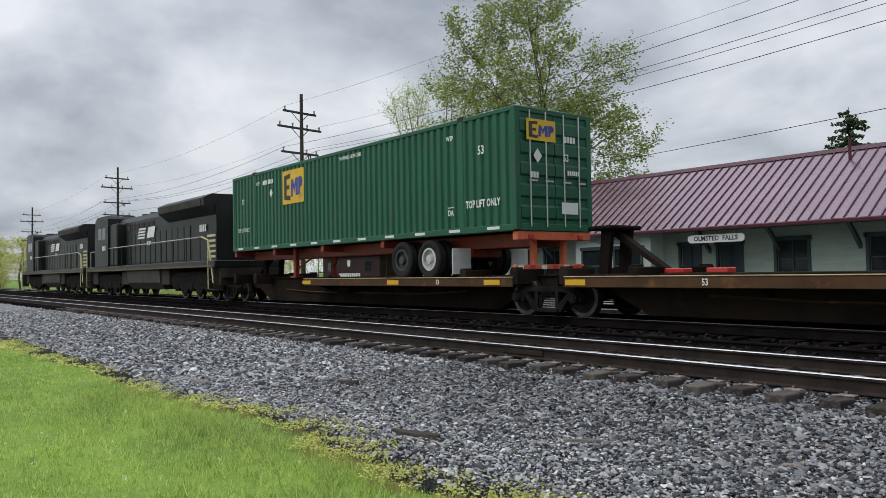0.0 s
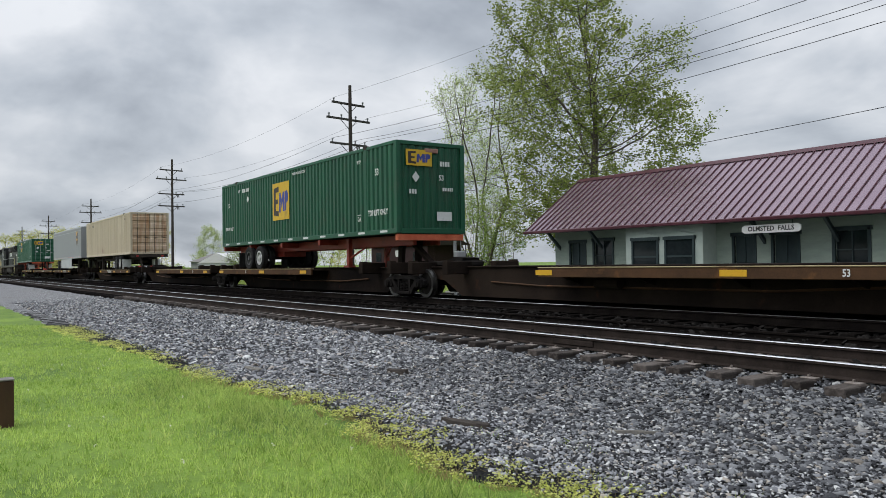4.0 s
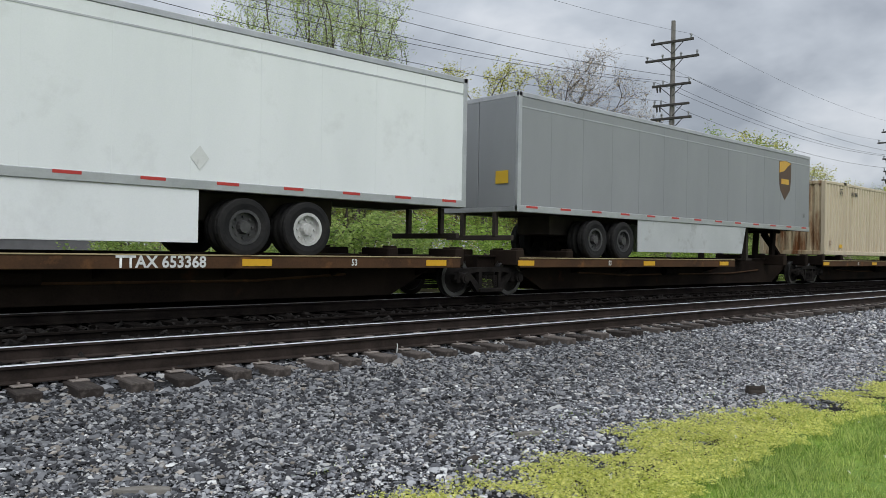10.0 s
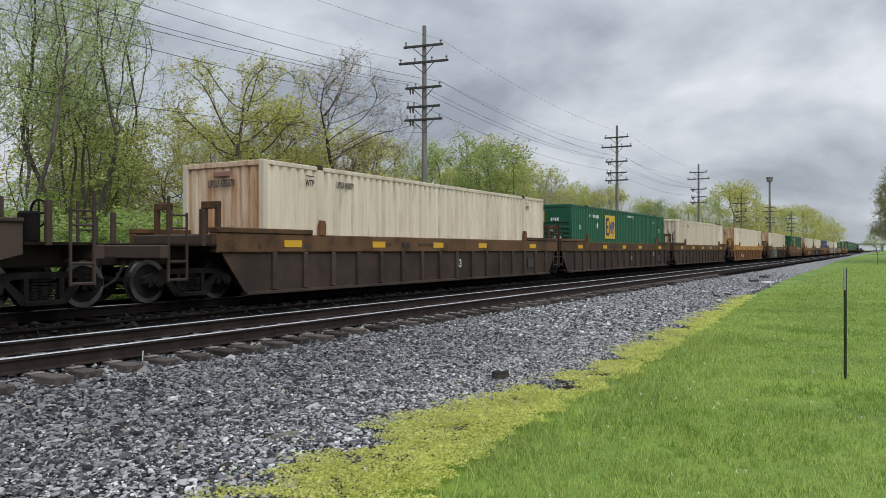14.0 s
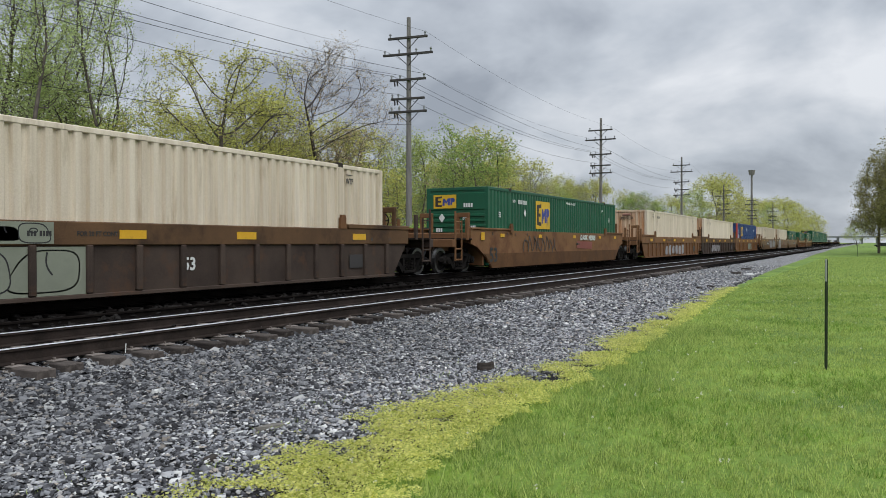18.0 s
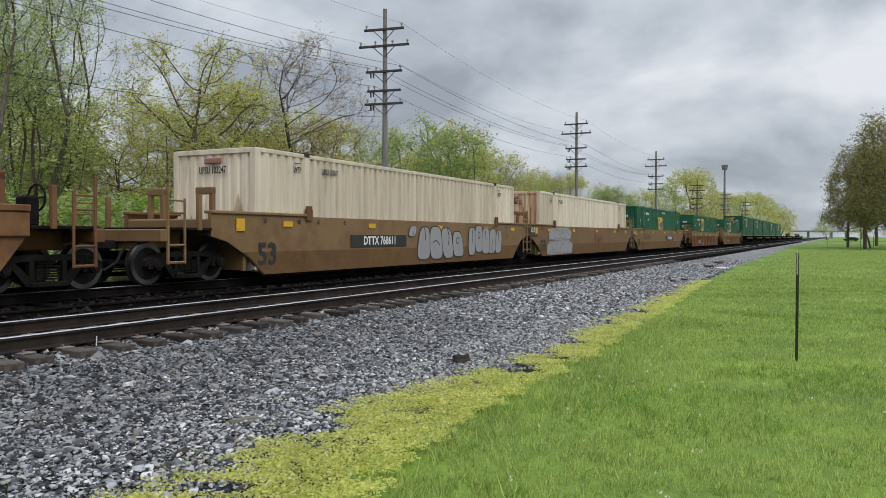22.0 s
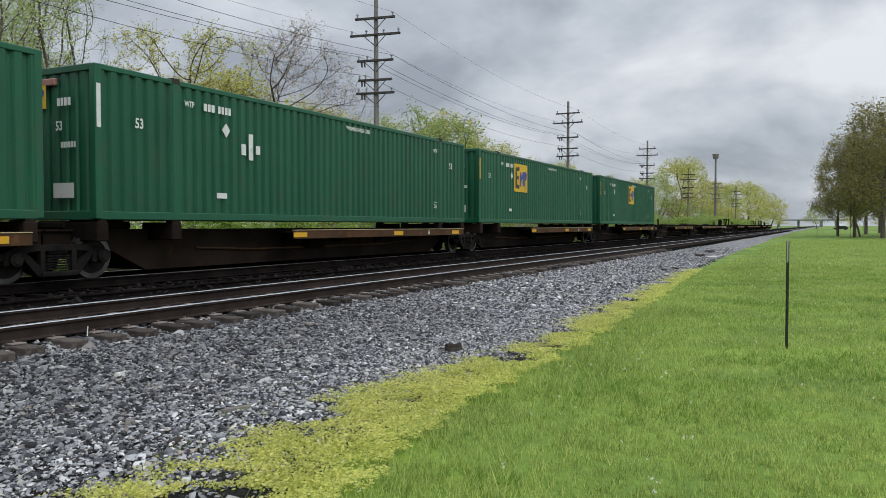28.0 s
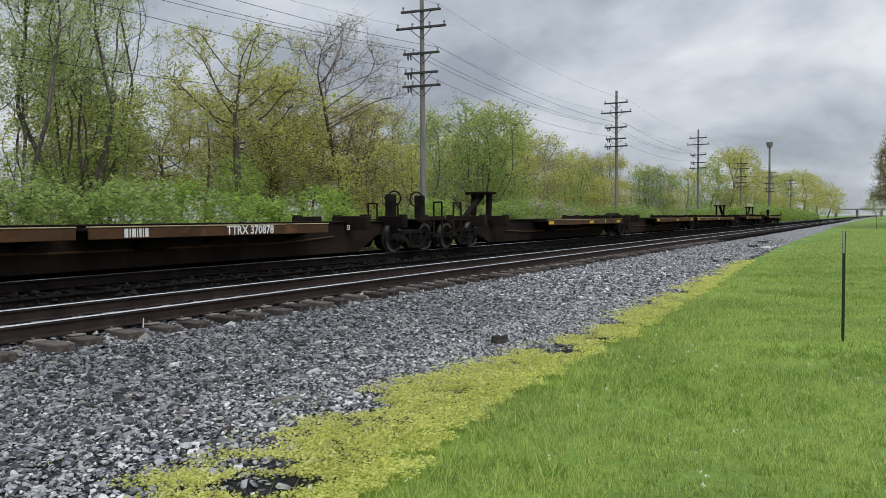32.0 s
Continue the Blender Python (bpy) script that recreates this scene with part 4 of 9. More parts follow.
def bogie(parent, x):
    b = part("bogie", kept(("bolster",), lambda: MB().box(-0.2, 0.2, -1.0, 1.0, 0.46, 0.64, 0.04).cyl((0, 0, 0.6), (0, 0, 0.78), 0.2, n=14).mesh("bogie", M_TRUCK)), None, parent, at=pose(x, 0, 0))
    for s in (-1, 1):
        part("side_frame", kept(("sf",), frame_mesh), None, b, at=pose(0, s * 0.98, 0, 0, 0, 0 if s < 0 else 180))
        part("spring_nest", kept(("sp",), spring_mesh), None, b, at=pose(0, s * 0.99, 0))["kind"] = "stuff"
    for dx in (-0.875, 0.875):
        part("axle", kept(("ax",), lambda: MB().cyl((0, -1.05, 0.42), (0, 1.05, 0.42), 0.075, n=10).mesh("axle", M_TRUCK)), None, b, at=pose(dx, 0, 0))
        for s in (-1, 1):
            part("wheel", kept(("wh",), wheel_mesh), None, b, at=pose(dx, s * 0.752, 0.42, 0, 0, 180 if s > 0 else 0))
    return b


def coupler(parent, x, out):
    part("coupler", kept(("cp", out), lambda: MB().box(0, out * 0.75, -0.09, 0.09, 0.72, 0.90, 0.02).box(min(out * 0.55, out * 0.95), max(out * 0.55, out * 0.95), -0.16, 0.16, 0.66, 0.98, 0.05).mesh("coupler", M_TRUCK) if out > 0 else
         MB().box(-0.75, 0, -0.09, 0.09, 0.72, 0.90, 0.02).box(-0.95, -0.55, -0.16, 0.16, 0.66, 0.98, 0.05).mesh("coupler", M_TRUCK)), None, parent, at=pose(x, 0, 0))
    pts = [(x + out * 0.1, -0.35, 0.75), (x + out * 0.3, -0.36, 0.45), (x + out * 0.55, -0.3, 0.30), (x + out * 0.85, -0.2, 0.42), (x + out * 0.95, -0.1, 0.7)]
    part("air_hose", MB().tube(pts, 0.03, 6), M_RUBBER, parent)


def end_platform(ob, x, out, paint, brake):
    """The car's outer end: sill, steps, grab irons, ladder posts and a brake wheel. x: end of the well."""
    xe = x + out * 1.35
    lo, hi = min(x, xe), max(x, xe)
    part("end_sill", MB().box(lo, hi, -0.45, 0.45, 0.72, 1.15, 0.03), paint, ob)
    part("platform", MB().box(lo, hi, -1.35, 1.35, 1.10, 1.16, 0.01), M_SPINE, ob)
    part("cross_beam", MB().box(xe - 0.10, xe + 0.10, -1.38, 1.38, 0.86, 1.12, 0.02), paint, ob)
    for s in (-1, 1):
        y = s * 1.36
        part("ladder", MB().tube([(xe - out * 0.1, y, 0.42), (xe - out * 0.1, y, 2.05)], 0.035, 6).tube([(xe - out * 0.55, y, 0.42), (xe - out * 0.55, y, 1.75)], 0.03, 6)
             .tube([(xe - out * 0.1, y, 0.45), (xe - out * 0.55, y, 0.45)], 0.03, 6).tube([(xe - out * 0.1, y, 0.8), (xe - out * 0.55, y, 0.8)], 0.025, 6)
             .tube([(xe - out * 0.1, y, 1.45), (xe - out * 0.55, y, 1.45)], 0.02, 6).tube([(xe - out * 0.1, y, 1.7), (xe - out * 0.55, y, 1.7)], 0.02, 6), paint, ob)
        part("post", MB().box(xe - out * 0.95 - 0.05, xe - out * 0.95 + 0.05, y - 0.05, y + 0.05, 1.1, 1.85, 0.01), paint, ob)
    if brake:
        br = part("brake_stand", MB().box(xe - 0.2, xe + 0.05, 0.35, 0.75, 1.16, 1.75, 0.04), M_TRUCK, ob)
        part("brake_wheel", MB().ring((xe + out * 0.12, 0.55, 1.72), "x", 0.27, 0.24, -0.015, 0.015, 18).box(xe + out * 0.12 - 0.01, xe + out * 0.12 + 0.01, 0.30, 0.80, 1.70, 1.74).box(xe + out * 0.12 - 0.01, xe + out * 0.12 + 0.01, 0.53, 0.57, 1.47, 1.97), M_TRUCK, br)
    coupler(ob, xe, out)


def well_unit(style, side_paint, sill_paint, label, left_end=False, right_end=False, right_bogie=False, stake=True, dense=False):
    """One unit of a well car. x = 0 is the container's left end; z = 0 the rail."""
    ob = thing("well_car", label, "rail car", "well cars of the train")
    xl, xr, base = -1.45, 17.45, 0.09
    bl, br = -0.55, 16.7
    for s in (-1, 1):
        y0, y1 = (s * 1.31, s * 1.22)
        a, b = min(y0, y1), max(y0, y1)
        if style == "smooth":
            part("side_wall", kept(("sm", side_paint.name, s), lambda a=a, b=b: MB().prism([(xl, 1.47), (xl, 0.98), (-0.95, 0.86), (-0.25, 0.50), (0.25, base), (15.97, base), (16.45, 0.50), (16.95, 0.84), (xr, 0.96), (xr, 1.47)], "y", a, b).mesh("side_wall", side_paint)), None, ob)
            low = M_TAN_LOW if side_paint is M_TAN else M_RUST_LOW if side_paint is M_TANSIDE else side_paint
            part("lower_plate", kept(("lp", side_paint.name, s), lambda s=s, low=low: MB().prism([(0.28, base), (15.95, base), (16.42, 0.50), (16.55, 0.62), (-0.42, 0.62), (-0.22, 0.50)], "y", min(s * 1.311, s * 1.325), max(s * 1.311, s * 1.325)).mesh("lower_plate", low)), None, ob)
            part("end_cap_plate", kept(("ecp", sill_paint.name, s, 0), lambda s=s: MB().box(xl, 1.9, min(s * 1.1, s * 1.36), max(s * 1.1, s * 1.36), 1.47, 1.54, 0.015).mesh("end_cap_plate", sill_paint)), None, ob)
            part("end_cap_plate", kept(("ecp", sill_paint.name, s, 1), lambda s=s: MB().box(14.2, xr, min(s * 1.1, s * 1.36), max(s * 1.1, s * 1.36), 1.47, 1.54, 0.015).mesh("end_cap_plate", sill_paint)), None, ob)
        else:
            part("side_wall", kept(("rb", side_paint.name, s), lambda a=a, b=b: MB().prism([(xl + 0.2, 1.0), (bl - 0.7, 0.95), (bl, base), (br, base), (br + 0.7, 0.95), (xr - 0.2, 1.0)], "y", a + 0.03, b - 0.0).mesh("side_wall", side_paint)), None, ob)
            part("top_sill", kept(("ts", sill_paint.name, s), lambda s=s: MB().box(xl, xr, min(s * 1.12, s * 1.345), max(s * 1.12, s * 1.345), 0.97, 1.385, 0.02).mesh("top_sill", sill_paint)), None, ob)
            part("bottom_sill", kept(("bs", (side_paint if dense else sill_paint).name, s), lambda s=s: MB().box(bl, br, min(s * 1.12, s * 1.345), max(s * 1.12, s * 1.345), base - 0.04, base + 0.035, 0.01).mesh("bottom_sill", side_paint if dense else sill_paint)), None, ob)
            for x0 in (xl, 14.4):
                part("end_cap_plate", kept(("cap", sill_paint.name, s, x0), lambda s=s, x0=x0: MB().box(x0, x0 + 3.2 - 0.15, min(s * 1.08, s * 1.37), max(s * 1.08, s * 1.37), 1.385, 1.50, 0.015).mesh("end_cap_plate", sill_paint)), None, ob)
            for i, x in enumerate([0.3 + 1.066 * k for k in range(16)] if dense else (0.25, 1.95, 3.65, 5.1, 6.6, 8.1, 9.55, 11.0, 12.5, 14.2, 15.4, 16.3)):
                wide = i in (1, 5, 9) and not dense
                w = 0.17 if wide else 0.07
                part("rib", kept(("rib", sill_paint.name if wide else side_paint.name, s, wide), lambda s=s, w=w, wide=wide: MB().box(-w, w, min(s * 1.26, s * (1.40 if wide else 1.36)), max(s * 1.26, s * (1.40 if wide else 1.36)), 0.30 if wide else 0.13, 0.98, 0.02).mesh("rib", sill_paint if wide else side_paint)), None, ob, at=pose(x, 0, 0))
        for x in (1.98, 14.17):
            part("guide_block", kept(("gb", sill_paint.name, s), lambda s=s: MB().prism([(-0.12, 1.38), (0.12, 1.38), (0.11, 1.66), (-0.11, 1.66)], "y", min(s * 1.29, s * 1.37), max(s * 1.29, s * 1.37)).prism([(-0.07, 1.66), (0.11, 1.66), (0.09, 1.74), (-0.07, 1.74)], "y", min(s * 1.29, s * 1.36), max(s * 1.29, s * 1.36)).mesh("guide_block", M_TANSIDE)), None, ob, at=pose(x, 0, 0))
    for x, out in ((xl, -1), (xr, 1)):
        part("bulkhead", kept(("bh", side_paint.name, out), lambda x=x, out=out: MB().box(min(x, x - out * 1.2), max(x, x - out * 1.2), -1.22, 1.22, 1.0, 1.36, 0.03).box(min(x - out * 1.2, x - out * 1.1), max(x - out * 1.2, x - out * 1.1), -1.22, 1.22, 0.2, 1.1).mesh("bulkhead", side_paint)), None, ob)
    part("floor_beam", kept(("fb", style), lambda: MB().box(0.3, 15.85, -1.22, -0.85, 0.03, 0.1).box(0.3, 15.85, 0.85, 1.22, 0.03, 0.1).box(0.3, 1.1, -1.2, 1.2, 0.03, 0.1).box(15.0, 15.85, -1.2, 1.2, 0.03, 0.1).mesh("floor_beam", M_SPINE)), None, ob)
    if stake:
        for x, out in ((xl + 0.32, -1), (xr - 0.32, 1)):
            for y in (-0.85, 0.62):
                part("guide_frame", kept(("gf", sill_paint.name), lambda: MB().box(-0.05, 0.05, -0.25, -0.14, 1.36, 2.02, 0.01).box(-0.05, 0.05, 0.14, 0.25, 1.36, 2.02, 0.01).box(-0.06, 0.06, -0.25, 0.25, 1.90, 2.06, 0.015).mesh("guide_frame", sill_paint)), None, ob, at=pose(x, y, 0))
            if not (left_end if out < 0 else right_end):
                part("ladder", kept(("wl", side_paint.name, out), lambda out=out: MB().tube([(0, -1.30, 0.30), (0, -1.30, 2.25)], 0.028, 6).tube([(0.42 * out, -1.30, 0.30), (0.42 * out, -1.30, 2.10)], 0.028, 6).tube([(0, -1.31, 0.42), (0.42 * out, -1.31, 0.42)], 0.022, 5).tube([(0, -1.31, 0.74), (0.42 * out, -1.31, 0.74)], 0.022, 5)
                     .tube([(0, -1.31, 1.06), (0.42 * out, -1.31, 1.06)], 0.022, 5).tube([(0, -1.31, 1.38), (0.42 * out, -1.31, 1.38)], 0.022, 5).tube([(0, -1.31, 1.70), (0.42 * out, -1.31, 1.70)], 0.022, 5).mesh("ladder", side_paint)), None, ob, at=pose(x + 0.06 * out, 0, 0))
    bogie(ob, -1.6 if not left_end else -1.85)
    if right_bogie or right_end:
        bogie(ob, 17.75 if not right_end else 18.0)
    if left_end:
        end_platform(ob, xl, -1, side_paint, False)
    else:
        part("joint_arm", MB().box(xl - 0.7, xl, -0.4, 0.4, 0.78, 1.1, 0.03), M_SPINE, ob)
    if right_end:
        end_platform(ob, xr, 1, side_paint, True)
    return ob


def plate(ob, x0, x1, z0, z1, mat, y=-1.318, name="painted_panel"):
    return part(name, MB().box(x0, x1, y - 0.004, y, z0, z1), mat, ob)


def yellow_squares(ob, xs, z, y=-1.322, w=0.36, h=0.13):
    for x in xs:
        part("reflector", kept(("yq", w, h), lambda: MB().box(-w / 2, w / 2, -0.004, 0.004, -h / 2, h / 2).mesh("reflector", M_YELLOW)), None, ob, at=pose(x, y, z))


def spine_unit(label, strip=1, left_end=False, right_end=False, pitch=17.35, hitch=None):
    """One unit of a spine car. strip: the half (-1 left, 1 right, 0 whole) that carries the wheel decks."""
    ob = thing("spine_car", label, "rail car", "spine cars of the train")
    x0, x1 = -0.55, pitch - 0.65
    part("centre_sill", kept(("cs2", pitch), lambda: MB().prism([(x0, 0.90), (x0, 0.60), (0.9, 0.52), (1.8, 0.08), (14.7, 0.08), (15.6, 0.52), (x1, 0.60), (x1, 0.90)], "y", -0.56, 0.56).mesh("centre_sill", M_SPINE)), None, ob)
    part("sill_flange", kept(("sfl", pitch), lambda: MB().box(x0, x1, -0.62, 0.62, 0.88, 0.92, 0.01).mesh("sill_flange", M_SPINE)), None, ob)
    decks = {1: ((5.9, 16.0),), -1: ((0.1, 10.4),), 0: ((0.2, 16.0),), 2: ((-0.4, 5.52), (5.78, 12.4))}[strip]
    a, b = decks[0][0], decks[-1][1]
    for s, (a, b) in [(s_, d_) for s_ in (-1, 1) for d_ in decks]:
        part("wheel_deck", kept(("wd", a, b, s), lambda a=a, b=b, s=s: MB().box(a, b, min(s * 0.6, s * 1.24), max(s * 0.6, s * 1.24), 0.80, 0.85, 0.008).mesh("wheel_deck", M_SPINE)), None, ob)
        part("deck_edge", kept(("de", a, b, s), lambda a=a, b=b, s=s: MB().box(a, b, min(s * 1.24, s * 1.31), max(s * 1.24, s * 1.31), 0.655, 0.865, 0.01).mesh("deck_edge", M_SPINE_EDGE)), None, ob)
        part("deck_lip", kept(("dl", a, b, s), lambda a=a, b=b, s=s: MB().box(a, b, min(s * 1.20, s * 1.325), max(s * 1.20, s * 1.325), 0.866, 0.888, 0.006).mesh("deck_lip", M_LIP)), None, ob)
        for x in np.linspace(a + 0.6, b - 0.6, 5):
            part("outrigger", kept(("or", s), lambda s=s: MB().prism([(s * 0.40, 0.85), (s * 1.26, 0.82), (s * 1.26, 0.70), (s * 0.40, 0.42)], "x", -0.03, 0.03).mesh("outrigger", M_SPINE)), None, ob, at=pose(float(x), 0, 0))
    for s in (-1, 1):
        for x in (0.15, 1.98, 14.17, 16.0):
            part("pedestal", kept(("pd", s), lambda s=s: MB().box(-0.13, 0.13, min(s * 0.4, s * 1.28), max(s * 0.4, s * 1.28), 0.70, 1.06, 0.02).box(-0.10, 0.10, min(s * 1.05, s * 1.27), max(s * 1.05, s * 1.27), 1.04, 1.10, 0.01).mesh("pedestal", M_SPINE)), None, ob, at=pose(x, 0, 0))
    if hitch is not None:
        h = part("trailer_hitch", MB().box(-0.35, 0.35, -0.5, 0.5, 1.86, 1.96, 0.03).prism([(-0.15, 0.92), (0.10, 0.92), (0.22, 1.88), (-0.05, 1.88)], "y", -0.38, -0.26)
                 .prism([(-0.15, 0.92), (0.10, 0.92), (0.22, 1.88), (-0.05, 1.88)], "y", 0.26, 0.38).prism([(-1.55, 0.92), (-1.38, 0.92), (0.15, 1.80), (0.02, 1.88)] if strip > 0 else [(1.55, 0.92), (1.38, 0.92), (-0.05, 1.80), (0.08, 1.88)], "y", -0.1, 0.1), M_SPINE, ob, at=pose(hitch, 0, 0))
    else:
        part("trailer_hitch", MB().box(-1.0, 0.6, -0.4, 0.4, 0.92, 1.08, 0.04).prism([(-0.9, 0.95), (0.4, 0.95), (0.5, 1.16), (0.1, 1.2)], "y", -0.3, 0.3), M_TRUCK, ob, at=pose(1.0 if strip > 0 else 15.6, 0, 0))
    part("brake_pipe", MB().tube([(3.2, -0.6, 0.5), (5.2, -0.61, 0.42), (11.5, -0.61, 0.42), (13.5, -0.6, 0.52)], 0.025, 5), M_SPINE_EDGE, ob)
    part("brake_cylinder", MB().cyl((7.2, -0.70, 0.52), (7.9, -0.70, 0.52), 0.13, n=10), M_SPINE, ob)
    bogie(ob, -0.6 if not left_end else -0.9)
    if right_end:
        bogie(ob, pitch - 0.4)
    for flag, x, out in ((left_end, x0, -1), (right_end, x1, 1)):
        if flag:
            xe = x + out * 1.5
            part("end_sill", MB().box(min(x, xe), max(x, xe), -0.4, 0.4, 0.66, 0.92, 0.03), M_SPINE, ob)
            part("platform", MB().box(min(x + out * 0.4, xe), max(x + out * 0.4, xe), -1.25, 1.25, 0.93, 0.97), M_SPINE, ob)
            part("brake_stand", MB().box(xe - out * 0.5 - 0.12, xe - out * 0.5 + 0.12, 0.2, 0.5, 0.97, 1.75, 0.03).ring((xe - out * 0.3, 0.35, 1.62), "x", 0.26, 0.22, -0.015, 0.015, 16), M_TRUCK, ob)
            for s in (-1, 1):
                part("ladder", MB().tube([(xe, s * 1.22, 0.4), (xe, s * 1.22, 1.5)], 0.03, 6).tube([(xe - out * 0.5, s * 1.22, 0.4), (xe - out * 0.5, s * 1.22, 1.5)], 0.03, 6).tube([(xe, s * 1.22, 0.42), (xe - out * 0.5, s * 1.22, 0.42)], 0.025, 6).tube([(xe, s * 1.22, 1.48), (xe - out * 0.5, s * 1.22, 1.48)], 0.025, 6), M_SPINE, ob)
            coupler(ob, xe, out)
    spots = (0.02, 0.52, 0.93) if strip < 2 else ()
    a, b = decks[0][0], decks[-1][1]
    for i in spots:
        part("reflector", kept(("yqs",), lambda: MB().box(-0.28, 0.28, -0.004, 0.004, -0.06, 0.06).mesh("reflector", M_YELLOW)), None, ob, at=pose(a + (b - a) * i, -1.316, 0.76))
    return ob


def road_wheels(ob, xs, z, rim=None):
    """Twin tyres on both ends of each axle."""
    def tyre():
        mb = MB()
        prof = [(0.29, -0.10), (0.40, -0.125), (0.475, -0.115), (0.50, -0.085), (0.50, -0.035), (0.488, -0.025), (0.488, -0.005), (0.50, 0.005), (0.50, 0.085), (0.475, 0.115), (0.40, 0.125), (0.29, 0.10)]
        k, v = len(prof), []
        for i in range(26):
            t = 2 * math.pi * i / 26
            v += [(r_ * math.cos(t), a_, r_ * math.sin(t)) for r_, a_ in prof]
        mb.add(v, [(i * k + j, i * k + (j + 1) % k, (i + 1) % 26 * k + (j + 1) % k, (i + 1) % 26 * k + j) for i in range(26) for j in range(k)])
        return mb.mesh("tyre", M_RUBBER)

    def disc(m):
        mb = MB().ring((0, 0, 0), "y", 0.30, 0.25, -0.11, 0.10, 22).cyl((0, -0.02, 0), (0, 0.02, 0), 0.26, n=20).cyl((0, -0.12, 0), (0, 0.0, 0), 0.10, 0.13, n=12)
        for i in range(8):
            t = i * math.pi / 4
            mb.cyl((0.18 * math.cos(t), -0.05, 0.18 * math.sin(t)), (0.18 * math.cos(t), 0.0, 0.18 * math.sin(t)), 0.022, n=6)
        return mb.mesh("rim", m)
    rims = rim or (M_RIM_DARK, M_RIM)
    for i, x in enumerate(xs):
        m = rims[i % len(rims)]
        for s in (-1, 1):
            w = part("wheel", kept(("tyre",), tyre), None, ob, at=pose(x, s * 1.14, z, 0, 0, 0 if s < 0 else 180))
            part("rim", kept(("rim", m.name), lambda m=m: disc(m)), None, w)
            part("inner_wheel", kept(("tyre",), tyre), None, ob, at=pose(x, s * 0.82, z))
        part("axle", kept(("rax",), lambda: MB().cyl((0, -1.0, 0), (0, 1.0, 0), 0.07, n=8).mesh("axle", M_TRUCK)), None, ob, at=pose(x, 0, z))


def chassis(paint, wheels_right, label, back_paint=None):
    """A container chassis: z = 0 is the wheels' ground, beams under a box at z = 1.08."""
    ob = thing("container_chassis", label, "trailer chassis", "chassis on the spine cars")
    top = 1.07
    for s in (-1, 1):
        part("beam", MB().box(0.3, CL - 0.3, s * 0.45 - 0.06, s * 0.45 + 0.06, top - 0.34, top, 0.01), paint, ob)
    for x in (0.12, 3.5, 7.0, 10.5, CL - 0.12):
        part("cross_member", MB().box(x - 0.09, x + 0.09, -1.22, 1.22, top - 0.20, top, 0.01), back_paint if (back_paint and x > 16) else paint, ob)
    wx = (11.5, 12.75) if wheels_right else (3.4, 4.65)
    part("bogie_frame", MB().box(wx[0] - 0.9, wx[1] + 0.9, -0.5, 0.5, 0.52, 0.74, 0.02), paint, ob)
    road_wheels(ob, wx, 0.5)
    lx = 4.3 if wheels_right else 12.0
    for s in (-1, 1):
        part("landing_leg", MB().box(lx - 0.08, lx + 0.08, s * 0.75 - 0.08, s * 0.75 + 0.08, 0.12, top, 0.01).box(lx - 0.18, lx + 0.18, s * 0.75 - 0.14, s * 0.75 + 0.14, 0.06, 0.12), paint, ob)
        part("leg_brace", MB().tube([(lx, s * 0.75, 0.35), (lx + 0.9, s * 0.45, top - 0.25)], 0.035, 6), paint, ob)
    fx = wx[1] + 1.05 if wheels_right else wx[0] - 1.05
    for s in (-1, 1):
        part("mud_flap", MB().box(fx - 0.012, fx + 0.012, s * 1.0 - 0.3, s * 1.0 + 0.3, 0.1, 0.75, 0.004), M_WHITE if wheels_right else M_RUBBER, ob)
    if wheels_right:
        for s in (-1, 1):
            part("bumper_post", MB().box(CL - 0.35, CL - 0.2, s * 0.5 - 0.06, s * 0.5 + 0.06, 0.25, top, 0.01), back_paint or paint, ob)
        part("bumper", MB().box(CL - 0.3, CL - 0.18, -1.15, 1.15, 0.18, 0.30, 0.015), back_paint or paint, ob)
        for i in range(6):
            part("tape", MB().box(CL - 0.178, CL - 0.172, -1.1 + i * 0.38, -0.92 + i * 0.38, 0.19, 0.29), M_REDTAPE if i % 2 else M_WHITE, ob)
        for y in (-0.9, 0.75):
            part("tail_lamp", MB().box(CL - 0.03, CL + 0.02, y, y + 0.15, top - 0.17, top - 0.07, 0.01), M_REDTAPE, ob)
    return ob


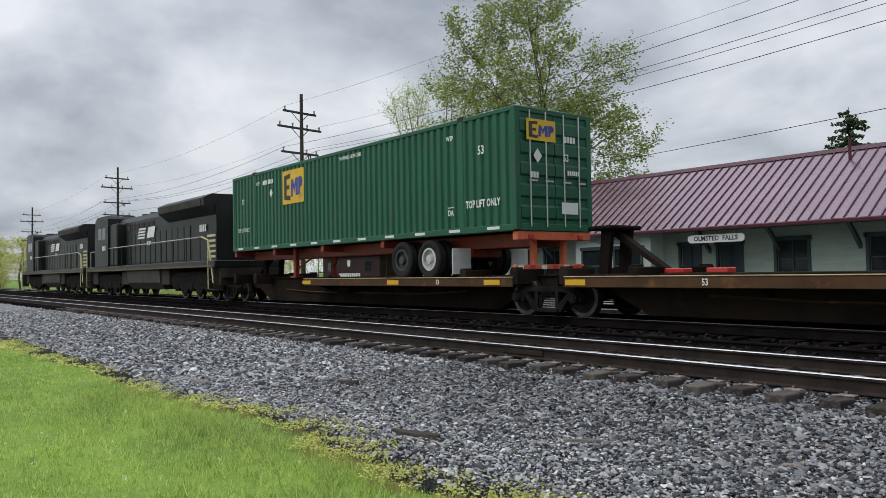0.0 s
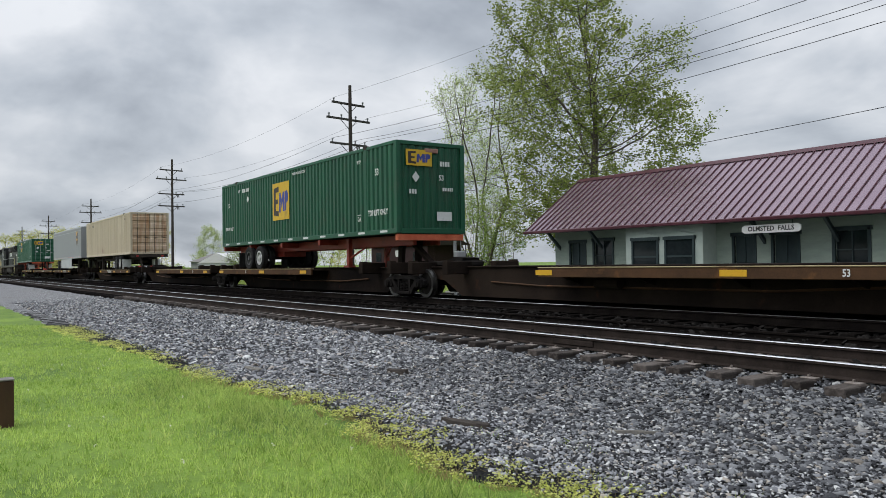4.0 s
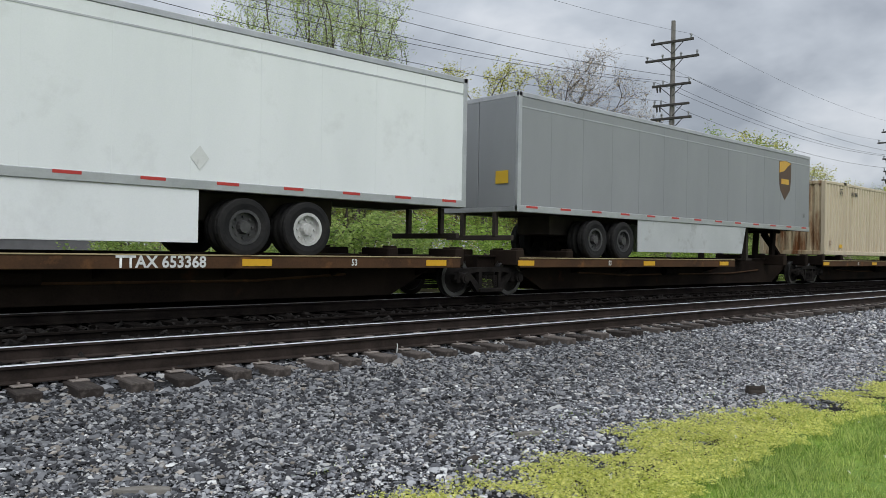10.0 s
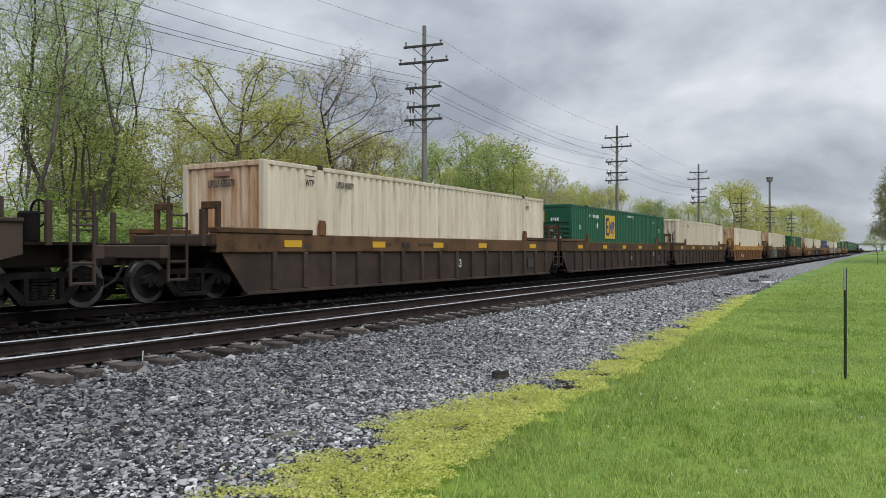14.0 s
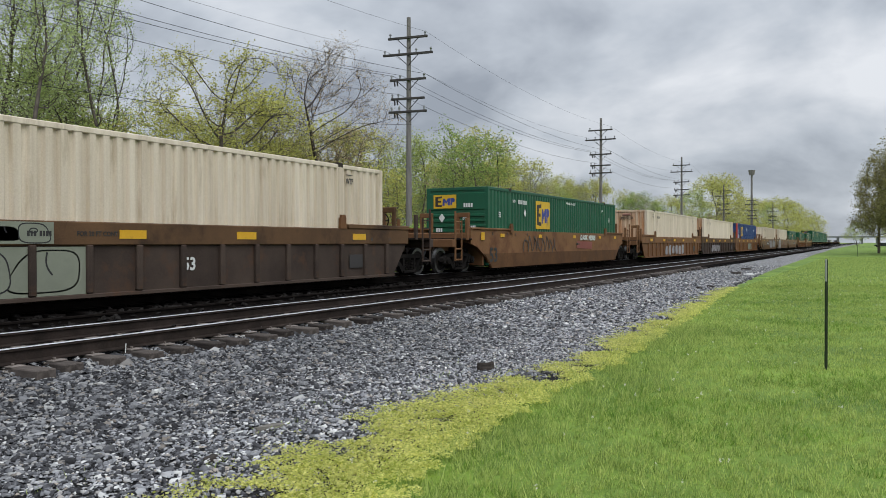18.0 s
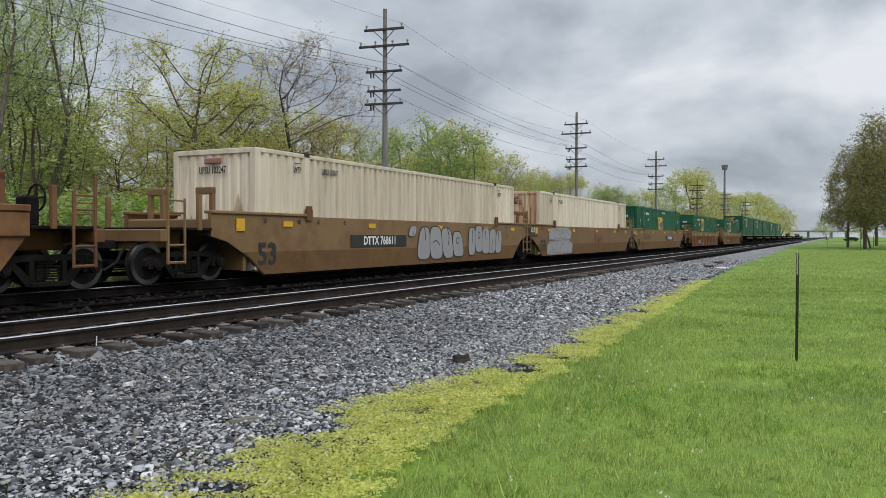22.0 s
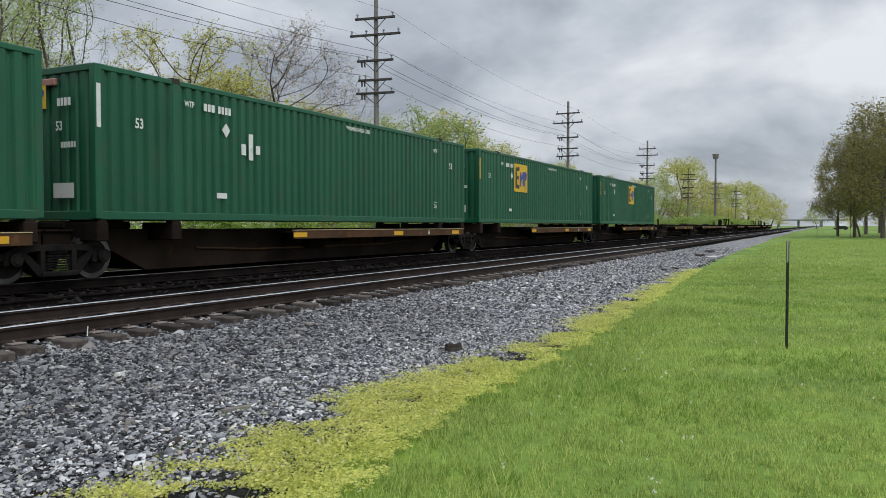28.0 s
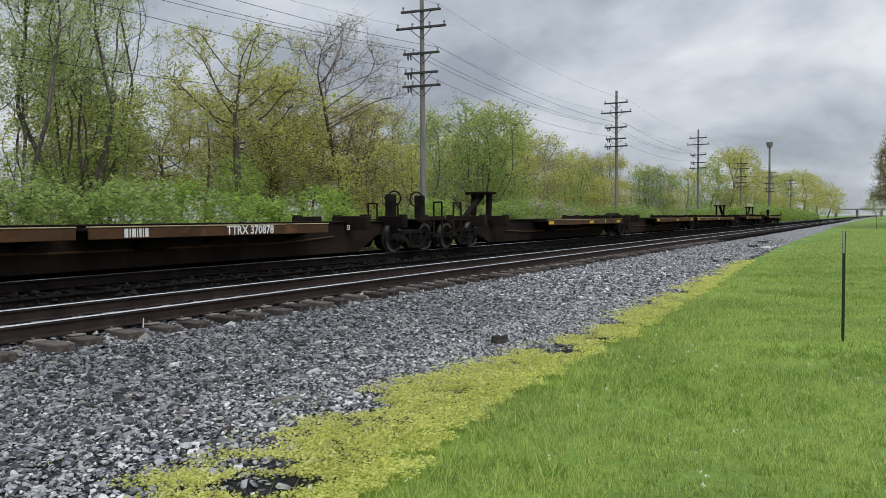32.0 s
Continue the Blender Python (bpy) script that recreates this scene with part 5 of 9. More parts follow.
def road_trailer(paint, wheels_right, label, shield=True, skirt=None, number=None):
    """A 53 ft dry-van trailer: z = 0 is the wheels' ground, floor at 1.12, roof at 3.86."""
    ob = thing("road_trailer", label, "trailer", "trailers on the spine cars")
    z0, z1, hw = 1.10, 3.86, 1.27
    for s in (-1, 1):
        part("side_wall", MB().box(0.06, CL - 0.06, min(s * 1.24, s * hw), max(s * 1.24, s * hw), z0 + 0.12, z1 - 0.1, 0.006), paint, ob)
        part("top_rail", MB().box(0.0, CL, min(s * 1.2, s * 1.285), max(s * 1.2, s * 1.285), z1 - 0.12, z1, 0.015), M_ALU, ob)
        part("side_strip", MB().box(0.0, CL, min(s * 1.26, s * 1.276), max(s * 1.26, s * 1.276), z1 - 0.36, z1 - 0.33), M_ALU, ob)
        part("bottom_rail", MB().box(0.0, CL, min(s * 1.18, s * 1.29), max(s * 1.18, s * 1.29), z0 - 0.02, z0 + 0.14, 0.012), M_ALU, ob)
        for x in np.linspace(1.2, CL - 1.2, 12):
            part("seam", kept(("seam", paint.name, s), lambda s=s: MB().box(-0.008, 0.008, min(s * 1.265, s * 1.273), max(s * 1.265, s * 1.273), z0 + 0.14, z1 - 0.14).mesh("seam", paint)), None, ob, at=pose(float(x), 0, 0))
        for x in np.linspace(0.5, CL - 0.5, 13):
            part("tape", kept(("ttape", s), lambda s=s: MB().box(-0.2, 0.2, s * 1.293 - 0.002, s * 1.293 + 0.002, z0 + 0.08, z0 + 0.13).mesh("tape", M_REDTAPE)), None, ob, at=pose(float(x), 0, 0))
    part("roof", MB().box(0.05, CL - 0.05, -1.22, 1.22, z1 - 0.05, z1 - 0.01), paint, ob)
    part("floor", MB().box(0.05, CL - 0.05, -1.2, 1.2, z0, z0 + 0.1), M_LOCO_GRIME, ob)
    xf = CL if wheels_right is False else 0.0
    xb = 0.0 if wheels_right is False else CL
    fo = 1 if wheels_right is False else -1
    part("front_wall", MB().box(min(xf, xf - fo * 0.06), max(xf, xf - fo * 0.06), -1.27, 1.27, z0, z1, 0.03), paint, ob)
    for s in (-1, 1):
        part("rear_door", MB().box(min(xb, xb + fo * 0.05), max(xb, xb + fo * 0.05), min(s * 0.01, s * 1.2), max(s * 0.01, s * 1.2), z0 + 0.1, z1 - 0.12, 0.01), paint, ob)
        part("door_post", MB().box(min(xb, xb + fo * 0.12), max(xb, xb + fo * 0.12), min(s * 1.2, s * 1.285), max(s * 1.2, s * 1.285), z0, z1, 0.01), M_ALU, ob)
    for z in (z0 + 0.05, z1 - 0.06):
        part("door_header", MB().box(min(xb, xb + fo * 0.1), max(xb, xb + fo * 0.1), -1.2, 1.2, z - 0.06, z + 0.06, 0.01), M_ALU, ob)
    wx = (10.95, 12.2) if wheels_right else (3.05, 4.3)
    road_wheels(ob, wx, 0.5, (M_RIM_DARK, M_RIM) if skirt is M_TRAILER_WHITE else (M_RIM_DARK,))
    part("bogie_frame", MB().box(wx[0] - 1.0, wx[1] + 1.0, -0.55, 0.55, 0.6, z0, 0.02), M_LOCO_GRIME, ob)
    lx = 4.1 if wheels_right else 12.1
    for s in (-1, 1):
        part("landing_leg", MB().box(lx - 0.08, lx + 0.08, s * 0.8 - 0.08, s * 0.8 + 0.08, 0.05, z0, 0.01).box(lx - 0.2, lx + 0.2, s * 0.8 - 0.15, s * 0.8 + 0.15, 0.0, 0.06), M_LOCO_GRIME, ob)
        part("leg_brace", MB().tube([(lx, s * 0.8, 0.3), (lx - 0.9 * fo, s * 0.5, z0)], 0.04, 6).tube([(lx, s * 0.8, 0.3), (lx + 0.7 * fo, s * 0.4, z0)], 0.035, 6), M_LOCO_GRIME, ob)
        a, b = (4.4, 10.1) if wheels_right else (4.95, 11.2)
        part("skirt", MB().prism([(a + (0.5 if wheels_right else 0), 0.22), (b - (0 if wheels_right else 0.25), 0.22), (b, z0 - 0.02), (a, z0 - 0.02)], "y", s * 1.25 - 0.012, s * 1.25 + 0.012), skirt or M_SKIRT, ob)
    part("rear_bumper", MB().box(min(xb, xb + fo * 0.1), max(xb, xb + fo * 0.1), -1.1, 1.1, 0.42, 0.54, 0.01).box(min(xb, xb + fo * 0.1), max(xb, xb + fo * 0.1), -0.6, -0.5, 0.5, z0).box(min(xb, xb + fo * 0.1), max(xb, xb + fo * 0.1), 0.5, 0.6, 0.5, z0), M_LOCO_GRIME, ob)
    part("notice_panel", MB().box(-0.2, 0.2, -0.003, 0.003, -0.15, 0.15), M_LOGO_YELLOW, ob, at=pose(xb - fo * 0.02, -0.8, z0 + 0.8, 0, 0, -90 * fo) if not wheels_right else pose(0.32, -1.276, z0 + 0.62))
    if shield:
        sx = CL - 2.1 if not wheels_right else 1.35
        part("shield", MB().prism([(-0.48, 0.62), (0, 0.68), (0.48, 0.62), (0.48, 0.0), (0.40, -0.35), (0.0, -0.72), (-0.40, -0.35), (-0.48, 0.0)], "y", -1.276, -1.272), M_SHIELD_BROWN, ob, at=pose(sx, 0, z0 + 1.75))
        part("shield_shape", MB().box(-0.30, 0.30, -1.279, -1.275, -0.16, 0.02), M_SHIELD_GOLD, ob, at=pose(sx, 0, z0 + 1.75))
        part("shield_shape", MB().prism([(-0.46, 0.60), (0, 0.66), (0.46, 0.60), (0.2, 0.48), (-0.1, 0.30), (-0.46, 0.22)], "y", -1.279, -1.275), M_SHIELD_GOLD, ob, at=pose(sx, 0, z0 + 1.75))
    if number:
        letters(number, 0.26, M_BLACK, ob, 1.25, -1.277, z0 + 0.78)
        letters("53'", 0.34, M_BLACK, ob, 0.62, -1.277, z0 + 0.45)
        diamond(ob, 10.1, z0 + 0.5, 0.2, -1.277)
    else:
        letters("53", 0.2, M_BLACK, ob, CL - 0.5 if not wheels_right else 0.5, -1.277, z0 + 0.55)
    return ob


def locomotive(label):
    """A six-axle diesel: x = 0 the rear coupler face side, nose towards -x, about 21.6 m long; z = 0 the rail."""
    ob = thing("locomotive", label, "locomotive", "locomotives of the train")
    L = 21.4
    part("frame", MB().box(0.5, L - 0.5, -1.52, 1.52, 1.36, 1.66, 0.03), M_LOCO, ob)
    part("hood", MB().prism([(-1.0, 1.66), (1.0, 1.66), (1.0, 4.0), (0.8, 4.28), (-0.8, 4.28), (-1.0, 4.0)], "x", 5.2, L - 1.6), M_LOCO, ob)
    part("radiator", MB().prism([(-1.0, 3.6), (1.0, 3.6), (1.5, 3.98), (1.52, 4.3), (1.15, 4.48), (-1.15, 4.48), (-1.52, 4.3), (-1.5, 3.98)], "x", L - 7.6, L - 1.7), M_LOCO, ob)
    part("equipment_cabinet", MB().box(5.1, 6.6, -1.45, 1.45, 1.66, 4.0, 0.06), M_LOCO, ob)
    part("cab", MB().prism([(2.3, 1.66), (5.15, 1.66), (5.15, 4.35), (4.9, 4.52), (2.9, 4.52), (2.45, 4.3), (2.3, 3.2)], "y", -1.54, 1.54), M_LOCO, ob)
    part("nose", MB().prism([(0.75, 1.66), (2.35, 1.66), (2.35, 3.15), (1.0, 3.0), (0.75, 2.6)], "y", -1.0, 1.0), M_LOCO, ob)
    for s in (-1, 1):
        part("cab_window", MB().box(3.15, 3.85, s * 1.545 - 0.006, s * 1.545 + 0.006, 3.2, 3.85), M_GLASS_DARK, ob)
        part("cab_window", MB().box(4.0, 4.7, s * 1.545 - 0.006, s * 1.545 + 0.006, 3.2, 3.85), M_GLASS_DARK, ob)
        for i in range(12):
            x = 7.0 + i * 0.82
            part("hood_door", kept(("hd", s), lambda s=s: MB().box(0.03, 0.76, min(s * 1.0, s * 1.03), max(s * 1.0, s * 1.03), 1.75, 3.3, 0.01).mesh("hood_door", M_LOCO)), None, ob, at=pose(x, 0, 0))
        rail = [(1.1, s * 1.48, 1.66), (1.1, s * 1.48, 2.55), (5.3, s * 1.48, 2.66), (L - 2.0, s * 1.48, 2.66), (L - 1.3, s * 1.48, 2.5), (L - 0.75, s * 1.48, 0.75)]
        part("handrail", MB().tube(rail[:4], 0.025, 6), M_ALU, ob)
        part("handrail", MB().tube(rail[3:], 0.035, 6), M_HANDRAIL, ob)
        for i in range(9):
            part("handrail_post", kept(("hp", s), lambda s=s: MB().tube([(0, s * 1.48, 1.66), (0, s * 1.48, 2.66)], 0.02, 5).mesh("handrail_post", M_LOCO)), None, ob, at=pose(6.0 + i * 1.65, 0, 0))
        for k, x in enumerate((0.55, L - 0.95)):
            part("steps", MB().box(x - 0.28, x + 0.28, min(s * 1.1, s * 1.5), max(s * 1.1, s * 1.5), 0.45, 0.5).box(x - 0.28, x + 0.28, min(s * 1.1, s * 1.5), max(s * 1.1, s * 1.5), 0.85, 0.9).box(x - 0.3, x - 0.26, min(s * 1.1, s * 1.5), max(s * 1.1, s * 1.5), 0.42, 1.4).box(x + 0.26, x + 0.3, min(s * 1.1, s * 1.5), max(s * 1.1, s * 1.5), 0.42, 1.4), M_LOCO_GRIME, ob)
            part("step_rail", MB().tube([(x - 0.3, s * 1.5, 0.5), (x - 0.3, s * 1.5, 2.4)], 0.03, 6), M_HANDRAIL, ob)
    part("fuel_tank", MB().prism([(-1.35, 0.75), (-1.1, 0.42), (1.1, 0.42), (1.35, 0.75), (1.4, 1.36), (-1.4, 1.36)], "x", 8.3, 13.6), M_FUEL, ob)
    for s in (-1, 1):
        part("walkway_edge", MB().box(0.6, L - 0.6, s * 1.525 - 0.006, s * 1.525 + 0.006, 1.40, 1.47), M_HANDRAIL_DULL, ob)
        part("grille", MB().box(L - 7.3, L - 2.0, s * 1.522 - 0.008, s * 1.522 + 0.008, 4.02, 4.24), M_LOCO_GRIME, ob)
        for k in range(6):
            part("hood_vent", MB().box(7.1 + k * 0.8, 7.65 + k * 0.8, s * 1.01 - 0.012, s * 1.01 + 0.012, 3.55, 3.85), M_LOCO_GRIME, ob)
    for a_, b_ in ((0.9, 2.0), (7.0, 8.3), (13.6, 14.7), (L - 1.4, L - 0.5)):
        part("underframe_box", MB().box(a_, b_, -1.3, 1.3, 0.62, 1.36, 0.04), M_LOCO_GRIME, ob)
    part("exhaust", MB().box(11.5, 12.3, -0.3, 0.3, 4.25, 4.5, 0.03), M_LOCO_GRIME, ob)
    for x in (8.2, 9.6):
        part("roof_fan", MB().cyl((x, 0, 4.25), (x, 0, 4.42), 0.55, n=18), M_LOCO_GRIME, ob)
    part("air_horn", MB().box(3.4, 3.9, -0.3, 0.3, 4.5, 4.66, 0.03), M_LOCO_GRIME, ob)
    for c in (4.4, L - 4.0):
        t = part("bogie", MB().box(c - 2.3, c + 2.3, -0.66, 0.66, 0.35, 1.30, 0.05), M_TRUCK, ob)
        for s in (-1, 1):
            part("side_frame", MB().prism([(c - 2.6, 0.62), (c - 2.35, 0.48), (c - 1.35, 0.48), (c - 1.2, 0.26), (c - 0.62, 0.26), (c - 0.48, 0.48), (c + 0.48, 0.48), (c + 0.62, 0.26), (c + 1.2, 0.26), (c + 1.35, 0.48), (c + 2.35, 0.48), (c + 2.6, 0.62), (c + 2.6, 1.0), (c + 1.9, 1.2), (c - 1.9, 1.2), (c - 2.6, 1.0)], "y", s * 1.12 - 0.08, s * 1.12 + 0.08), M_TRUCK, t)
            for dx in (-1.85, 0, 1.85):
                part("axle_box", MB().box(c + dx - 0.2, c + dx + 0.2, s * 1.12 - 0.12, s * 1.12 + 0.12, 0.36, 0.75, 0.05), M_TRUCK, t)
                part("wheel", kept(("lwh",), lambda: MB().ring((0, 0, 0), "y", 0.53, 0.43, -0.065, 0.065, 28, 1).cyl((0, -0.03, 0), (0, 0.03, 0), 0.44, n=24).mesh("wheel", [M_WHEEL, M_WHEEL_EDGE])), None, t, at=pose(c + dx, s * 0.752, 0.53))
    coupler(ob, L - 0.5, 1)
    coupler(ob, 0.5, -1)
    for k in range(4):
        part("emblem_shape", MB().prism([(9.0 + 0.07 * k, 3.02 + k * 0.15), (10.2 + 0.07 * k, 3.02 + k * 0.15), (10.25 + 0.07 * k, 3.11 + k * 0.15), (9.05 + 0.07 * k, 3.11 + k * 0.15)], "y", -1.05, -1.035), M_WHITE, ob)
    part("emblem_shape", MB().prism([(10.6, 3.02), (11.7, 3.02), (11.95, 3.56), (10.85, 3.56)], "y", -1.05, -1.035), M_WHITE, ob)
    bars([0.5, 0.5, -0.2, 0.5, 0.5], 0.2, M_WHITE, ob, 10.9, -1.04, 2.75)
    bars([0.5, 0.5, 0.5, 0.5], 0.3, M_WHITE, ob, L - 3.0, -1.05, 3.1)
    bars([0.5, 0.5, 0.5, 0.5], 0.26, M_WHITE, ob, 4.4, -1.56, 2.7)
    for i in range(5):
        part("end_stripe", MB().prism([(L - 2.6, 1.8 + i * 0.22), (L - 1.62, 1.8 + i * 0.22), (L - 1.62, 1.9 + i * 0.22), (L - 2.5, 1.9 + i * 0.22)], "y", -1.045, -1.034), M_HANDRAIL, ob)
    return ob
# ---- painted tags on the cars: chunky strokes with an outline, no words ----
def gpaint(name, c):
    return surface(name, tuple(v * 0.85 for v in c), c, 0.5, scale=2, bump=0.02, spot=tuple(v * 0.6 for v in c), spot_at=(0.58, 0.85), spot_scale=2)


G_NAVY = gpaint("navy_spray_paint", (0.012, 0.022, 0.055))
G_TEAL = gpaint("dark_teal_spray_paint", (0.010, 0.026, 0.038))
G_SILVER = gpaint("silver_spray_paint", (0.34, 0.33, 0.34))
G_PALE = gpaint("pale_spray_paint", (0.62, 0.64, 0.58))
G_BLACK = gpaint("black_spray_paint", (0.02, 0.02, 0.022))
G_MINT = gpaint("green_spray_paint", (0.10, 0.25, 0.20))
G_PINK = gpaint("pink_spray_paint", (0.32, 0.13, 0.20))
G_OLIVE = gpaint("olive_spray_paint", (0.30, 0.36, 0.12))
G_LBLUE = gpaint("blue_spray_paint", (0.12, 0.30, 0.40))
G_RED = gpaint("red_spray_paint", (0.34, 0.05, 0.06))
G_PALE_GREEN = gpaint("pale_green_spray_paint", (0.30, 0.36, 0.27))
G_MINT_PALE = gpaint("pale_mint_spray_paint", (0.22, 0.30, 0.25))
G_OLIVE_PALE = gpaint("pale_olive_spray_paint", (0.24, 0.26, 0.20))
G_BLUE_DEEP = gpaint("deep_blue_spray_paint", (0.03, 0.05, 0.16))
G_RED_DIM = gpaint("faded_red_spray_paint", (0.24, 0.065, 0.05))
G_DIM = gpaint("dim_grey_spray_paint", (0.075, 0.068, 0.06))
G_FADED = gpaint("faded_grey_spray_paint", (0.16, 0.15, 0.14))
G_BROWN = gpaint("dark_patch_paint", (0.045, 0.04, 0.04))


def ribbon(mb, pts, w, y, k):
    """A flat stroke of width w through points of (x, z)."""
    ws = w if isinstance(w, (list, tuple)) else [w] * len(pts)
    v, f = [], []
    for i, (px, pz) in enumerate(pts):
        (xa, za), (xb, zb) = pts[max(i - 1, 0)], pts[min(i + 1, len(pts) - 1)]
        d = math.hypot(xb - xa, zb - za) or 1
        nx, nz = -(zb - za) / d * ws[i] / 2, (xb - xa) / d * ws[i] / 2
        for q in (y - 0.0015, y):
            v += [(px + nx, q, pz + nz), (px - nx, q, pz - nz)]
    for i in range(len(pts) - 1):
        a, b = 4 * i, 4 * i + 4
        f += [(a, a + 1, b + 1, b), (a + 2, b + 2, b + 3, a + 3), (a, b, b + 2, a + 2), (a + 1, a + 3, b + 3, b + 1)]
    mb.add(v, f + [(0, 2, 3, 1), (4 * len(pts) - 4, 4 * len(pts) - 3, 4 * len(pts) - 1, 4 * len(pts) - 2)], k)


def curve(r, x0, z0, x1, z1, bow, n=9):
    """A bowed stroke between two points."""
    d = math.hypot(x1 - x0, z1 - z0) or 1
    nx, nz = -(z1 - z0) / d, (x1 - x0) / d
    return [(x0 + (x1 - x0) * i / n + nx * bow * math.sin(math.pi * i / n), z0 + (z1 - z0) * i / n + nz * bow * math.sin(math.pi * i / n)) for i in range(n + 1)]


def tag(ob, x0, x1, z0, z1, seed, fill, line, back=None, y=-1.322, n=5, rim=0.03):
    """Fat rounded slabs leaning on each other, each with an outline, a short inner line and a small hole; no letters."""
    r = random.Random(seed)
    h, w = z1 - z0, (x1 - x0) / n
    if back:
        part("spray_cloud", MB().prism([(x0 - 0.15, z0 + 0.05), (x0 + 0.6 * w, z0), (x1 - 0.3 * w, z0 + 0.03), (x1 + 0.1, z0 + 0.1), (x1 + 0.2, z1 - 0.2), (x1 - 0.4, z1), (x0 + 0.3, z1 - 0.02), (x0 - 0.1, z1 - 0.25)], "y", y - 0.001, y + 0.002), back, ob, "sprayed patch of paint")

    def slab(cx, lo, hi, foot, head, lean, grow):
        """A boxy rounded outline, wider at the foot or at the head."""
        pts = []
        for k in range(28):
            t = 2 * math.pi * k / 28
            c, q = math.cos(t), math.sin(t)
            u, v = math.copysign(abs(c) ** 0.55, c), math.copysign(abs(q) ** 0.6, q)
            half = foot + (head - foot) * (v + 1) / 2
            pts.append((cx + lean * v + u * (half + grow), (lo + hi) / 2 + v * ((hi - lo) / 2 + grow)))
        return pts

    for i in range(n):
        cx = x0 + (i + 0.5) * w
        lo, hi = z0 + h * r.uniform(0.02, 0.14), z1 - h * r.uniform(0.02, 0.2)
        foot, head, lean = w * r.uniform(0.44, 0.62), w * r.uniform(0.36, 0.54), w * r.uniform(-0.14, 0.14)
        d = 0.0012 * (i % 3)
        g = part("spray_tag", MB().prism(slab(cx, lo, hi, foot, head, lean, rim), "y", y - 0.002 - d, y), line, ob, "sprayed outlined slab of paint")
        part("tag_fill", MB().prism(slab(cx, lo, hi, foot, head, lean, 0.0), "y", y - 0.003 - d, y - 0.001), fill, g)
        mark, hh = MB(), hi - lo
        way = r.choice(("hole", "below", "above", "bow"))
        if way == "hole":
            ribbon(mark, [(cx + lean * 0.3 + 0.14 * w * math.cos(k * 0.63), lo + 0.64 * hh + 0.13 * hh * math.sin(k * 0.63)) for k in range(11)], rim, y - 0.0035 - d, 0)
        elif way == "below":
            ribbon(mark, curve(r, cx, lo + 0.02, cx + 0.05 * w, lo + hh * r.uniform(0.35, 0.55), r.uniform(-0.1, 0.1) * w), rim * 1.2, y - 0.0035 - d, 0)
        elif way == "above":
            ribbon(mark, curve(r, cx, hi - 0.02, cx + 0.08 * w, hi - hh * r.uniform(0.4, 0.6), r.uniform(-0.12, 0.12) * w), rim * 1.2, y - 0.0035 - d, 0)
        else:
            ribbon(mark, curve(r, cx - 0.3 * w, lo + 0.5 * hh, cx + 0.3 * w, lo + 0.42 * hh, r.uniform(0.1, 0.25) * w), rim, y - 0.0035 - d, 0)
        part("tag_line", mark, line, g)


def scrawl(ob, x0, x1, z0, z1, seed, paint, y, n=6, w=0.035):
    """Thin hooked strokes in a row, as of one quick spray line."""
    r = random.Random(seed)
    cell = (x1 - x0) / n
    for i in range(n):
        a = x0 + i * cell
        mb = MB()
        ribbon(mb, curve(r, a, z0 + r.uniform(0, 0.25) * (z1 - z0), a + cell * r.uniform(0.2, 0.5), z1 - r.uniform(0, 0.2) * (z1 - z0), r.uniform(-0.15, 0.15)), w, y, 0)
        part("spray_stroke", mb, paint, ob, "thin sprayed stroke")
        mb = MB()
        ribbon(mb, curve(r, a + cell * 0.3, z1 - r.uniform(0.0, 0.3) * (z1 - z0), a + cell * 0.95, z0 + r.uniform(0.0, 0.5) * (z1 - z0), r.uniform(-0.2, 0.2)), w, y - 0.0008, 0)
        part("spray_stroke", mb, paint, ob, "thin sprayed stroke")


def bold_letter(ch, x0, x1, z0, z1, fat, material, y, lean=0.0):
    """One fattened letter stretched to a box in the xz plane."""
    cu = bpy.data.curves.new("letters", "FONT")
    cu.body, cu.size, cu.offset, cu.resolution_u = ch, 1.0, fat, 3
    ob = bpy.data.objects.new("letters", cu)
    me = bpy.data.meshes.new_from_object(ob)
    bpy.data.objects.remove(ob)
    bpy.data.curves.remove(cu)
    v = np.empty(len(me.vertices) * 3, np.float32)
    me.vertices.foreach_get("co", v)
    v = v.reshape(-1, 3)
    lo, hi = v.min(0), v.max(0)
    u, w = (v[:, 0] - lo[0]) / (hi[0] - lo[0]), (v[:, 1] - lo[1]) / (hi[1] - lo[1])
    v = np.stack([x0 + (x1 - x0) * u + lean * (w - 0.5), np.full(len(u), y), z0 + (z1 - z0) * w], -1)
    me.vertices.foreach_set("co", v.astype(np.float32).ravel())
    me.materials.clear()
    me.materials.append(material)
    me.update()
    return me


def sprayed_word(ob, word, x0, x1, z0, z1, fill, line, y, rim=0.07, leans=(0.0,)):
    w = (x1 - x0) / len(word)
    for i, ch in enumerate(word):
        a, b, lean = x0 + i * w, x0 + (i + 1) * w, leans[i % len(leans)]
        g = part("painted_letter", bold_letter(ch, a - rim, b + rim, z0 - rim, z1 + rim * 0.6, 0.075, line, y - 0.0006 * (i % 2), lean), None, ob, "fat sprayed letter with a pale outline")
        part("letter_fill", bold_letter(ch, a + 0.01, b - 0.01, z0, z1, 0.055, fill, y - 0.003 - 0.0006 * (i % 2), lean), None, g)


